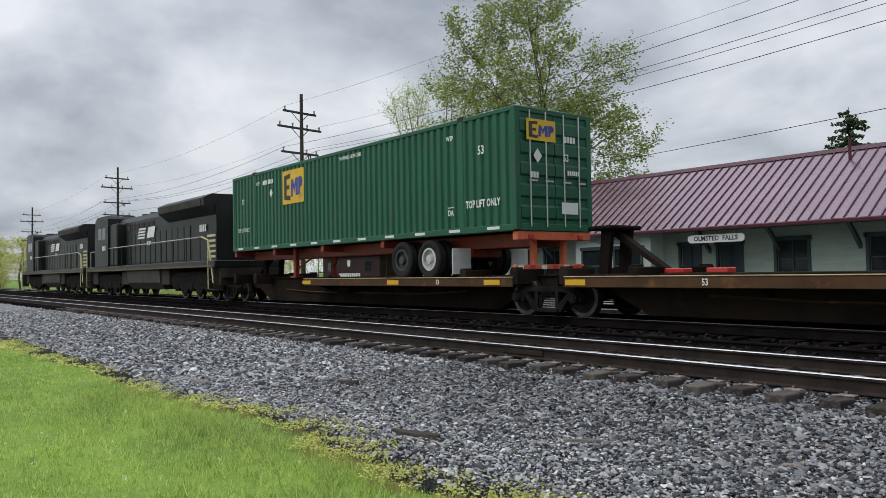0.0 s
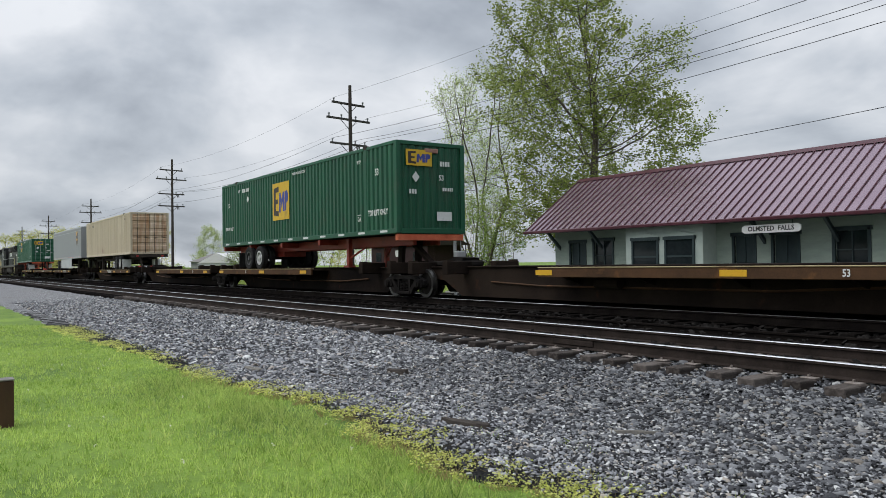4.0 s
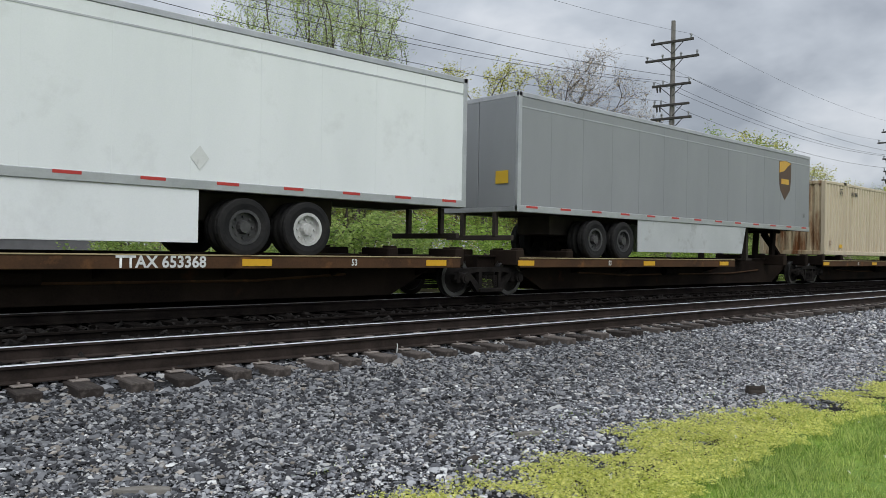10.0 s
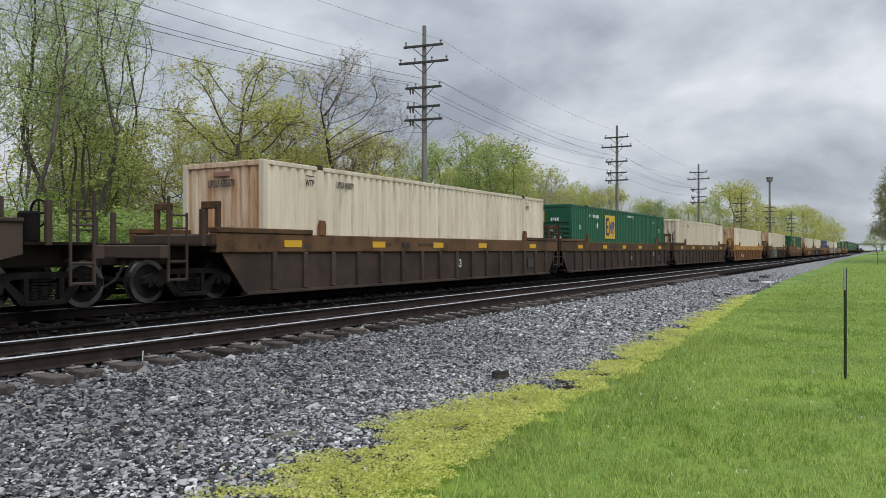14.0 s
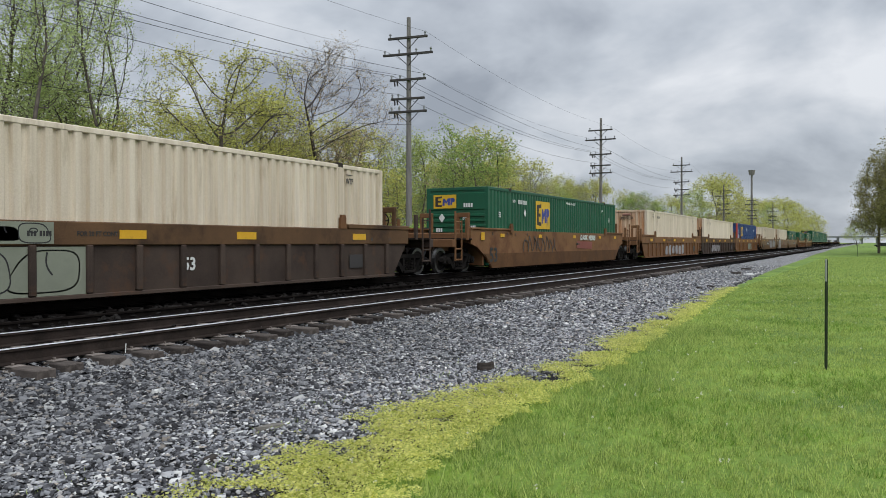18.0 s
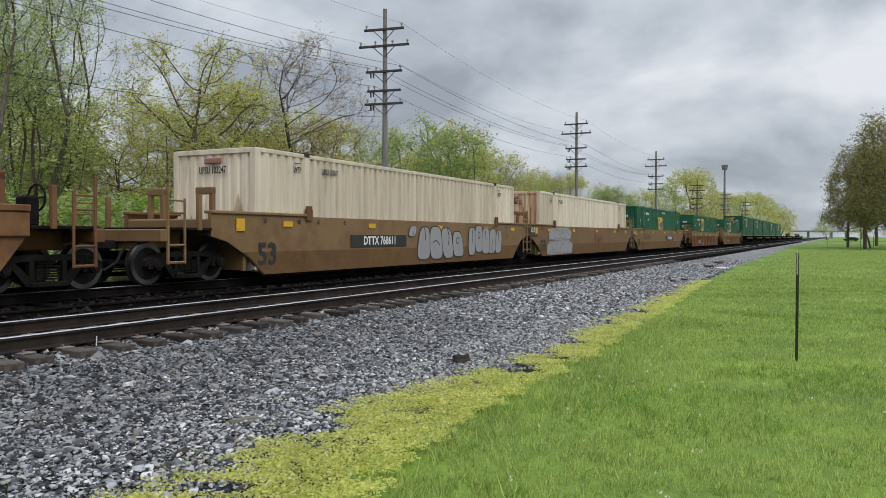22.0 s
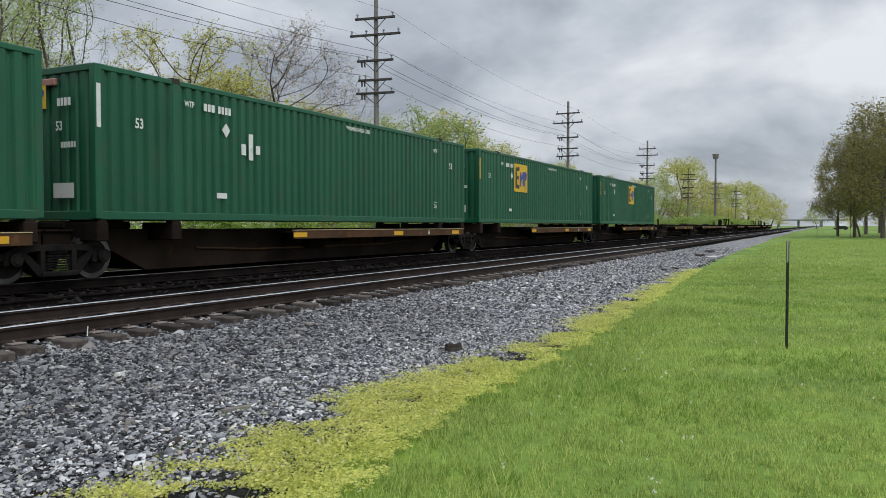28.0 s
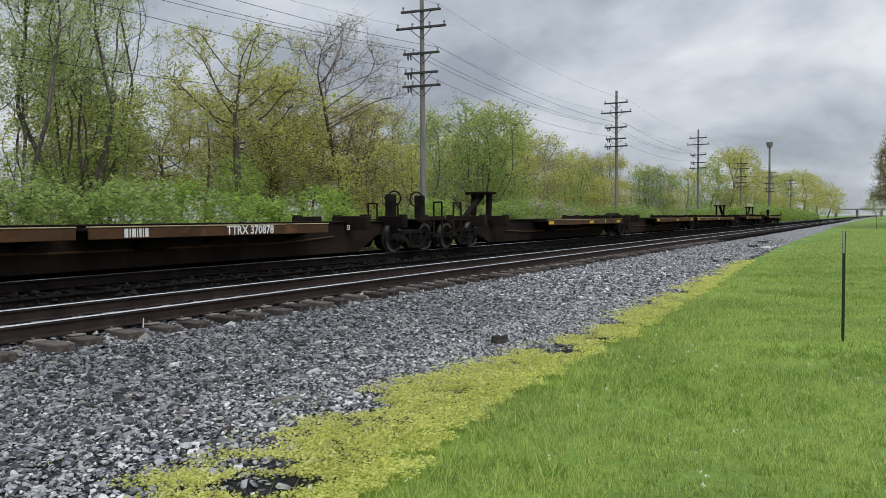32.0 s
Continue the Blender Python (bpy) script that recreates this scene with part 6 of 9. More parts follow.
def smooth_line(pts, n=6):
    """Points of a smooth line through the given ones."""
    p = [pts[0]] + list(pts) + [pts[-1]]
    out = []
    for i in range(1, len(p) - 2):
        for k in range(n):
            t = k / n
            out.append(tuple(0.5 * (2 * p[i][j] + (p[i + 1][j] - p[i - 1][j]) * t + (2 * p[i - 1][j] - 5 * p[i][j] + 4 * p[i + 1][j] - p[i + 2][j]) * t * t + (3 * p[i][j] - p[i - 1][j] - 3 * p[i + 1][j] + p[i + 2][j]) * t ** 3) for j in (0, 1)))
    return out + [tuple(pts[-1])]


def brush(ob, pts, w, fill, line, y, taper=0.45):
    """A tapering sprayed limb: a bright edge with a duller body inside."""
    q = smooth_line(pts)
    k = len(q) - 1
    ws = [w * (taper + (1 - taper) * math.sin(math.pi * (0.15 + 0.7 * i / k))) for i in range(k + 1)]
    mb = MB()
    ribbon(mb, q, [v + 0.06 for v in ws], y, 0)
    g = part("spray_limb", mb, line, ob, "sprayed pale limb with a bright edge")
    mb = MB()
    ribbon(mb, q, ws, y - 0.002, 0)
    part("limb_fill", mb, fill, g)


def well_marks(ob, style, number, seed, side, logo=False, load="125 T", panel=True, at=4.9):
    y = -1.330 if style == "smooth" else -1.312
    if style == "smooth":
        yellow_squares(ob, (1.15, 5.0, 9.3, 13.2, 15.9), 1.28, y)
        if load:
            part("dark_end_panel", MB().box(-1.4, -0.35, y - 0.004, y, 0.98, 1.40), G_BROWN, ob)
            letters(load, 0.27, M_WHITE, ob, -1.0, y - 0.006, 1.26)
        yellow_squares(ob, (-0.55,), 1.24, y - 0.006, 0.28, 0.28)
        letters("53", 0.72, M_BLACK, ob, 0.38, y, 0.54, squeeze=1.0)
        for u, w in ((0.3, "53"), (1.6, "48"), (2.4, "45"), (3.6, "40"), (12.6, "40"), (13.9, "48"), (15.2, "53")):
            letters(w, 0.15, M_BLACK, ob, u, y, 1.34)
        if number:
            if panel:
                part("number_panel", MB().box(at, at + 3.1, y - 0.004, y, 0.68, 1.02), M_BLACK, ob)
            letters(number, 0.33, M_WHITE, ob, at + 1.55, y - 0.006, 0.85, squeeze=0.93, slant=0.25 if at != 3.9 else 0.0)
        bars([0.6, 0.5, 0.6, 0.4, -0.3, 0.6, 0.5], 0.09, M_BLACK, ob, 9.8, y, 0.95)
    else:
        yellow_squares(ob, (0.9, 4.4, 7.6, 10.6, 14.9), 1.17, -1.35, 0.6, 0.16)
        for u, w in ((-0.2, "53"), (0.6, "48"), (1.4, "40 20"), (14.6, "40"), (15.5, "48"), (16.4, "53")):
            letters(w, 0.14, M_BLACK, ob, u, -1.35, 1.10)
        letters("53", 0.36, M_BLACK if side is not M_DARKCAR else M_WHITE, ob, 9.0, y, 0.58, squeeze=0.95)
        if number:
            a, b = number.split(" ")
            part("number_panel", MB().box(2.45, 3.56, y - 0.003, y, 0.30, 0.66), G_BROWN, ob)
            part("number_panel", MB().box(3.82, 5.02, y - 0.003, y, 0.30, 0.66), side, ob)
            letters(a, 0.32, M_WHITE, ob, 3.04, y - 0.005, 0.47, squeeze=0.98, slant=0.3)
            letters(b, 0.32, M_WHITE, ob, 4.44, y - 0.005, 0.47, squeeze=0.92, slant=0.3)
        letters("52,800 LBS", 0.12, M_BLACK, ob, 4.75, -1.3525, 1.17, squeeze=0.9)
        bars([0.5, 0.4, 0.5, -0.3, 0.5, 0.4, 0.5, 0.4], 0.09, M_BLACK, ob, 5.75, -1.3525, 1.17)
        letters("FOR 20 FT CONTAINER", 0.12, M_BLACK, ob, 7.0, -1.3525, 1.17, squeeze=0.9)
        part("stencil_panel", MB().box(14.5, 15.1, y - 0.003, y, 0.35, 0.7), G_BROWN, ob)
        letters("B" if number == "DTTX 729806" and seed == 3 else "C" if seed == 4 else "A", 0.3, M_BLACK, ob, 1.95, -1.405, 0.72)
    if logo:
        part("emblem_shape", MB().box(8.8, 10.2, y - 0.006, y - 0.002, 0.90, 1.06, 0.001), G_RED_DIM, ob)
        for u in (8.98, 9.62):
            part("emblem_shape", MB().box(u, u + 0.18, y - 0.006, y - 0.002, 0.55, 0.90), G_RED_DIM, ob)
        part("emblem_shape", MB().prism([(9.95, 0.55), (10.15, 0.55), (10.75, 1.06), (10.55, 1.06)], "y", y - 0.0075, y - 0.0062), G_RED_DIM, ob)



# ---- the consist, front to rear ----
for c, word in ((-73.1, "black six-axle diesel locomotive leading the freight train"), (-51.6, "black six-axle diesel locomotive, second in the train")):
    put(locomotive(word), c)

SPINE_LABEL = "grimy brown articulated spine car with yellow reflectors"
for s, strip, le, re, hitch in ((-29.4, 1, True, False, 0.9), (-12.0, 0, False, False, 0.5), (5.2, -1, False, True, 15.2), (24.0, 1, True, False, 0.9), (41.3, 1, False, False, None), (58.8, -1, False, False, 15.2),
                                (75.9, 1, False, False, None), (92.7, -1, False, True, 15.2), (235.6, 1, True, False, 0.9), (253.4, -1, False, False, 15.2), (270.8, -1, False, False, None), (288.0, -1, False, False, 15.2), (305.2, -1, False, True, None),
                                (647.3, 1, True, False, None), (664.8, 1, False, False, None), (682.1, 1, False, False, None), (699.7, 1, False, False, None), (717.4, 1, False, True, None),
                                (737.2, 1, True, False, None), (754.4, 1, False, False, None), (771.0, 2, False, True, None), (792.0, 1, True, False, 2.3), (809.3, 1, False, False, None), (826.6, 0, False, False, 16.2), (843.9, 1, False, False, 16.6), (861.2, 1, False, True, None)):
    car = spine_unit("empty " + SPINE_LABEL if s > 730 or s in (-12.0, 41.3, 75.9) else "loaded " + SPINE_LABEL, strip, le, re, hitch=hitch)
    if s in (5.2, 24.0, 92.7, 235.6, 771.0):
        letters({771.0: "TTRX 370878", 5.2: "TTAX 355005", 24.0: "TTAX 653471", 92.7: "TTAX 653471", 235.6: "TTAX 653368"}[s], 0.26, M_WHITE, car, 9.7 if strip == 2 else 7.4 if strip < 0 else 9.5, -1.322, 0.76, squeeze=0.95)
    if s == -12.0:
        for u0, u1 in ((1.95, 2.55), (3.05, 3.5)):
            part("red_chock", MB().box(u0, u1, -0.45, -0.15, 0.92, 1.02, 0.015), M_REDTAPE, car, "red painted steel block on the deck")
        letters("ALL PURPOSE SPINE CAR", 0.15, M_WHITE, car, 9.2, -1.322, 0.76, squeeze=1.0)
    if strip == 2:
        bars([0.5, 0.18, 0.5, 0.12, 0.3, 0.16, 0.45], 0.16, M_WHITE, car, 6.75, -1.322, 0.76)
    letters("53", 0.17, M_WHITE, car, 3.6 if strip <= 0 else 13.2, -1.322, 0.76)
    put(car, s)

DECK = 0.86
for s, right, kind in ((-29.4, True, "green"), (24.0, True, "beige"), (59.2, False, "green"), (92.7, False, "green")):
    red = kind == "green"
    put(chassis(M_CHASSIS_RED if red else M_LOCO_GRIME, right, "red steel container chassis on a spine car" if red else "dark steel container chassis on a spine car", M_CHASSIS_RUST if red else None), s, DECK)
    if red:
        box = container(M_GREEN, "green corrugated container with a yellow panel, on a chassis", left="wall", right="door" if s < 0 else "wall")
        green_marks(box, logo=(4.37, 1.5, 1.56, 1.15) if s < 0 else (6.3, 0.9, 1.68, 1.5))
    else:
        box = container(M_BEIGE_TAN, "beige corrugated container with rust-stained doors, on a chassis", left="wall", right="door", door_paint=M_BEIGE_WASH)
        beige_marks(box, "UPSU 804313")
        part("placard", MB().prism([(0, -0.22), (0.18, 0), (0, 0.22), (-0.18, 0)], "y", -0.003, 0.003), M_BROWNPOST, box, at=pose(6.9, FACE, 0.42))
    put(box, s, DECK + 1.08)

for s, right, white in ((5.2, False, False), (235.6, True, True), (253.4, False, False), (288.0, False, False)):
    tr = road_trailer(M_TRAILER_WHITE if white else M_TRAILER_GREY, right, "white dry-van road trailer with pale side skirts" if white else "grey dry-van road trailer with a brown and gold shield", not white, M_TRAILER_WHITE if white else None, "CTLZ535582" if white else None)
    put(tr, s, DECK)

box = container(M_BEIGE_TAN, "beige corrugated container with a heavily rusted end, on a spine car", left="wall", right="door", end_paint=M_BEIGE_RUST)
beige_marks(box, "UPSU 800881")
letters("53", 0.26, M_BROWNPOST, box, 0.55, FACE, 0.45)
part("placard", MB().prism([(0, -0.22), (0.18, 0), (0, 0.22), (-0.18, 0)], "y", -0.003, 0.003), M_BROWNPOST, box, at=pose(9.9, FACE, 0.42))
part("notice_panel", MB().box(1.45, 1.75, FACE - 0.003, FACE, 0.28, 0.42), M_YELLOW, box)
put(box, 271.0, 1.10)

box = container(M_GREEN, "green corrugated container with a yellow panel, on a spine car", left="wall", right="wall")
green_marks(box)
put(box, 305.3, 1.10)
LOGOX = (4.6, 4.6, 4.6, 3.75, 7.35)
for i, s in enumerate((647.4, 664.9, 682.1, 699.6, 717.5)):
    box = container(M_GREEN, "green corrugated container on the flat deck of a spine car", left="wall", right="wall")
    green_marks(box, logo=None if i == 2 else (LOGOX[i], 1.35, 1.6, 1.2), top_lift=False)
    part("end_stripe", MB().box(0.03, 0.12, FACE - 0.006, FACE, 1.7, 2.5), M_WHITE if i == 2 else M_YELLOW, box)
    if i == 2:
        part("emblem_shape", MB().box(3.95, 4.1, FACE - 0.003, FACE, 1.5, 1.75).box(4.2, 4.35, FACE - 0.003, FACE, 1.4, 2.0).box(4.45, 4.6, FACE - 0.003, FACE, 1.55, 1.75), M_WHITE, box)
    part("stencil_panel", MB().box(-0.16, 0.16, -0.003, 0.003, -0.06, 0.06), M_WHITE, box, at=pose(3.3, FACE, 0.55))
    put(box, s, 1.10)

SM, RB = "smooth", "ribbed"
WELLS = (  # s, style, side, sill, left end, right end, number, container paint, code
    (113.8, SM, M_TAN, M_TAN, True, False, "DTTX 767265", M_BEIGE_TAN, "UPSU 802335"), (133.0, SM, M_TAN, M_TAN, False, False, None, M_BEIGE_TAN, "UPSU 802115"), (152.3, SM, M_TAN, M_TAN, False, True, "DTTX 767265", M_BEIGE_TAN, "UPSU 802123"),
    (175.8, RB, M_TANSIDE, M_OCHRE, True, False, "DTTX 729806", M_BEIGE, "UPSU 804103"), (195.3, RB, M_TANSIDE, M_OCHRE, False, False, None, M_BLUE, ""), (214.5, RB, M_TANSIDE, M_OCHRE, False, True, "DTTX 729806", M_BEIGE, "UPSU 603103"),
    (326.1, SM, M_DARKCAR, M_DARKCAR, True, True, None, M_BEIGE, "UPSU 103343"), (349.1, RB, M_DARKCAR, M_SILL_DARK, True, False, None, M_BEIGE, "UPSU 605879"), (368.5, RB, M_DARKCAR, M_SILL_DARK, False, False, None, M_GREEN, "lying"), (388.4, RB, M_DARKCAR, M_SILL_DARK, False, True, None, M_BEIGE, "UPSU 605241"),
    (411.0, RB, M_TANSIDE, M_OCHRE, True, True, "DTTX 66845", M_BEIGE, "UPSU 103117"), (434.4, RB, M_DARKCAR, M_SILL_DARK, True, True, None, M_BEIGE, "UPSU 103392"), (457.5, SM, M_TANSIDE, M_TANSIDE, True, True, None, M_GREEN, "lying"),
    (480.6, RB, M_TANSIDE, M_TANSIDE, True, False, None, M_BEIGE, "UPSU 102136"), (499.9, RB, M_DARKCAR, M_SILL_DARK, False, False, None, M_BEIGE, "UPSU 605245"), (519.1, RB, M_TANSIDE, M_TANSIDE, False, True, None, M_BLUE, "red"),
    (542.2, SM, M_TAN, M_TAN, True, False, "DTTX 768611", M_BEIGE, "UPSU 103247"), (561.5, SM, M_TAN, M_TAN, False, False, None, M_BEIGE, "UPSU 606512"), (580.8, SM, M_TAN, M_TAN, False, True, "DTTX 768611", M_GREEN, ""),
    (604.1, RB, M_TANSIDE, M_TAN, True, True, "DTTX 56667", M_GREEN, "lying"), (627.0, RB, M_TAN, M_TAN, True, True, "DTTX 657091", M_GREEN, "lying"))
for n_, (s, style, side, sill, le, re, number, paint, code) in enumerate(WELLS):
    look_ = {"tan_car_paint": "tan", "rusty_tan_car_paint": "rusty brown", "dark_brown_car_paint": "dark brown"}[side.name]
    car = well_unit(style, side, sill, look_ + (" smooth-sided well car" if style == SM else " rib-sided well car") + " carrying one container", le, re, dense=s > 340)
    well_marks(car, style, number, n_, side, load="" if le else "125 T", logo=s in (561.5,), at={113.8: 2.73, 152.3: 9.75, 580.8: 9.8, 542.2: 3.9}.get(s, 4.9))
    if s == 113.8:
        tag(car, 8.0, 14.0, 0.22, 1.36, 3, G_SILVER, G_BLACK, y=-1.336, n=5, rim=0.05)
        for u in (7.75, 14.1):
            brush(car, [(u, 1.3), (u - 0.25, 0.8), (u + 0.1, 0.25)], 0.22, G_SILVER, G_BLACK, -1.336)
        for u in (9.1, 11.6, 12.9, 13.7):
            brush(car, [(u, 1.25), (u + 0.22, 0.9), (u + 0.1, 0.5)], 0.07, G_LBLUE, G_TEAL, -1.342)
    if s == 133.0:
        plate(car, -0.35, 14.25, 0.10, 1.46, G_TEAL, -1.331, "painted_background")
        for k_, (w_, paint_, pts_) in enumerate((
                (0.20, G_OLIVE, ((-0.5, 0.35), (-0.45, 0.95), (0.1, 1.18), (0.5, 0.75), (0.2, 0.42))), (0.14, G_PALE, ((0.25, 1.4), (0.55, 1.05), (0.95, 1.02))), (0.38, G_PALE, ((1.6, 1.02), (1.52, 0.45))),
                (0.13, G_PALE, ((2.0, 1.42), (2.65, 1.1), (3.1, 1.42))), (0.10, G_PALE, ((2.7, 1.1), (2.75, 0.86), (2.3, 0.78), (2.25, 0.3))), (0.24, G_PALE, ((2.8, 0.72), (3.3, 0.62), (4.1, 0.45))),
                (0.22, G_OLIVE, ((4.0, 1.2), (4.5, 1.12), (5.0, 1.0), (5.4, 0.8))), (0.12, G_PALE, ((5.1, 0.74), (5.8, 0.86), (5.95, 1.4))), (0.08, G_PALE, ((5.95, 1.34), (6.6, 1.36), (7.2, 1.42))),
                (0.12, G_PALE, ((5.85, 0.85), (5.95, 0.5), (5.8, 0.15))), (0.32, G_PALE, ((6.0, 0.72), (6.65, 0.84))), (0.06, G_PALE, ((7.3, 0.9), (7.8, 0.86), (8.2, 1.22))), (0.07, G_PALE, ((7.8, 0.82), (8.7, 0.16))),
                (0.10, G_SILVER, ((7.0, 0.55), (7.6, 0.2))), (0.10, G_PALE, ((9.45, 1.44), (9.3, 1.1), (8.95, 0.85), (9.1, 0.45), (9.8, 0.5), (10.4, 1.12), (9.6, 1.1))), (0.07, G_PALE, ((9.5, 0.4), (10.0, 0.16))),
                (0.13, G_SILVER, ((10.8, 0.5), (12.05, 0.5))), (0.11, G_PALE, ((10.95, 0.9), (11.5, 1.1))), (0.08, G_PALE, ((11.8, 0.75), (12.5, 1.08), (12.65, 1.42))), (0.16, G_SILVER, ((12.6, 1.2), (13.2, 1.1), (13.15, 0.75), (12.8, 0.16))),
                (0.16, G_PALE, ((14.1, 1.4), (14.0, 0.9), (13.9, 0.38), (14.5, 0.30), (15.5, 0.36), (15.75, 0.9))), (0.22, G_PALE, ((15.5, 0.85), (15.85, 1.22), (16.15, 0.85), (16.1, 0.35))))):
            brush(car, pts_, w_, paint_, M_WHITE, -1.338 - 0.0012 * (k_ % 5))
        part("spray_cloud", MB().prism([(8.7, 0.5), (10.0, 0.45), (10.3, 1.1), (9.6, 1.2), (8.75, 1.05)], "y", -1.336, -1.332), G_RED, car, "sprayed red patch")
    if s == 152.3:
        part("spray_cloud", MB().prism([(3.45, 0.20), (9.5, 0.16), (9.85, 0.5), (9.55, 0.95), (9.6, 1.3), (9.0, 1.42), (3.7, 1.42), (3.3, 1.1), (3.55, 0.7)], "y", -1.333, -1.3265), G_PALE_GREEN, car, "sprayed pale green cloud")
        sprayed_word(car, "SinKOE", 3.65, 9.5, 0.20, 1.36, G_NAVY, G_PALE, -1.337, 0.06, (0.1, -0.05, -0.2, -0.2, 0.06, -0.25))
        for u, v in ((3.15, 1.1), (3.25, 0.75), (9.6, 1.12), (9.75, 0.9)):
            part("spray_dot", MB().cyl((u, -1.3385, v), (u, -1.3345, v), 0.13, n=16), G_PALE_GREEN if v > 1 else G_NAVY, car, "sprayed round dot")
        scrawl(car, 2.6, 3.5, 1.2, 1.42, 61, G_PALE, -1.332, 4, 0.03)
        scrawl(car, 10.0, 11.3, 0.32, 0.6, 62, G_PALE, -1.332, 5, 0.03)
    if s == 195.3:
        part("number_panel", MB().box(-0.05, 1.0, -1.316, -1.312, 0.20, 0.62), G_BROWN, car)
        letters("125T", 0.40, M_WHITE, car, 0.47, -1.318, 0.41, squeeze=0.85)
        letters("53", 0.4, M_BLACK, car, 2.9, -1.314, 0.42)
        plate(car, 5.8, 9.0, 0.28, 0.85, G_BROWN, -1.314)
        for u in (5.95, 6.95, 7.95):
            part("emblem_shape", MB().prism([(u, 0.36), (u + 0.7, 0.36), (u + 0.92, 0.78), (u + 0.1, 0.78)], "y", -1.322, -1.316), M_WHITE, car)
        scrawl(car, 3.3, 4.9, 0.42, 0.82, 21, G_PALE, -1.314, 5, 0.03)
    if s == 175.8:
        scrawl(car, 10.1, 11.9, 0.42, 0.78, 22, G_SILVER, -1.314, 8, 0.025)
    if s == 214.5:
        plate(car, 5.12, 7.0, 0.12, 0.93, G_MINT, -1.3135, "spray_cloud")
        tag(car, 5.22, 6.9, 0.18, 0.86, 23, G_MINT_PALE, G_MINT, y=-1.316, n=3, rim=0.05)
        part("spray_cloud", MB().prism([(4.2, 1.0), (6.9, 1.0), (7.0, 1.2), (6.7, 1.36), (6.3, 1.32), (5.9, 1.37), (5.4, 1.31), (4.9, 1.37), (4.4, 1.35), (4.15, 1.2)], "y", -1.3505, -1.3455), G_MINT, car, "sprayed green cloud on the sill")
        scrawl(car, 7.5, 9.1, 1.05, 1.34, 26, G_BLACK, -1.349, 6, 0.035)
        plate(car, 8.65, 9.75, 0.25, 0.82, G_PINK, -1.3135, "spray_cloud")
        scrawl(car, 10.15, 11.1, 1.12, 1.32, 27, G_BLUE_DEEP, -1.349, 4, 0.08)
        tag(car, 10.3, 11.35, 0.32, 0.8, 25, G_LBLUE, G_SILVER, y=-1.315, n=4, rim=0.02)
    if s == 326.1:
        for u0, u1, sd in ((0.8, 4.6, 31), (5.0, 8.6, 32), (9.2, 14.6, 33)):
            tag(car, u0, u1, 0.28, 0.95, sd, G_DIM, G_FADED, y=-1.334, n=5, rim=0.03)
            scrawl(car, u0, u1, 1.0, 1.34, sd + 5, G_SILVER, -1.333, 9, 0.025)
    if s == 434.4:
        plate(car, 1.6, 6.65, 0.13, 0.95, G_OLIVE_PALE, -1.3135, "spray_cloud")
        tag(car, 1.7, 6.5, 0.16, 0.94, 33, G_OLIVE_PALE, G_BLACK, y=-1.3155, n=4, rim=0.025)
        plate(car, 3.2, 6.0, 1.0, 1.36, G_OLIVE_PALE, -1.3475, "spray_cloud")
        tag(car, 3.4, 5.9, 1.01, 1.34, 34, G_OLIVE_PALE, G_BLACK, y=-1.3485, n=5, rim=0.02)
    if s == 457.5:
        scrawl(car, 3.2, 6.9, 0.55, 1.30, 34, G_BROWN, -1.333, 8, 0.05)
        sprayed_word(car, "DASK", 10.15, 11.25, 1.13, 1.38, G_PALE, G_PALE, -1.333, 0.0, (0.03,))
        sprayed_word(car, "MEME", 11.4, 12.45, 1.12, 1.36, G_PALE, G_PALE, -1.333, 0.0, (0.03,))
        part("spray_cloud", MB().prism([(9.6, 0.75), (11.9, 0.70), (12.0, 1.05), (9.7, 1.08)], "y", -1.3285, -1.326), G_RED_DIM, car, "faded red sprayed patch")
    if s == 480.6:
        tag(car, 5.0, 11.0, 0.16, 0.92, 36, G_SILVER, G_FADED, y=-1.3145, n=6, rim=0.02)
    if s == 499.9:
        for u0, u1 in ((3.45, 4.45), (4.6, 5.55), (5.7, 6.6), (6.75, 7.6)):
            tag(car, u0, u1, 0.16, 0.86, int(u0 * 10), G_SILVER, G_FADED, y=-1.3145, n=1, rim=0.02)
    if s == 519.1:
        tag(car, 8.2, 11.4, 0.2, 0.9, 37, G_MINT_PALE, G_BROWN, G_PALE_GREEN, y=-1.3145, n=3, rim=0.03)
    if s == 542.2:
        tag(car, 7.75, 11.1, 0.12, 1.40, 38, G_SILVER, G_BLACK, y=-1.334, n=4, rim=0.035)
        tag(car, 11.55, 14.7, 0.25, 1.40, 39, G_SILVER, G_BLACK, y=-1.334, n=5, rim=0.03)
        tag(car, 7.15, 7.65, 0.95, 1.38, 40, G_SILVER, G_BLACK, y=-1.334, n=1, rim=0.02)
    if s == 561.5:
        tag(car, 1.0, 4.6, 0.12, 0.80, 40, G_SILVER, G_BLACK, G_SILVER, y=-1.334, n=6, rim=0.014)
        tag(car, 1.3, 4.4, 0.80, 1.42, 41, G_SILVER, G_BLACK, G_SILVER, y=-1.334, n=4, rim=0.014)
    if s == 580.8:
        scrawl(car, 1.6, 4.2, 0.75, 1.25, 42, G_BROWN, -1.333, 6, 0.04)
    put(car, s)
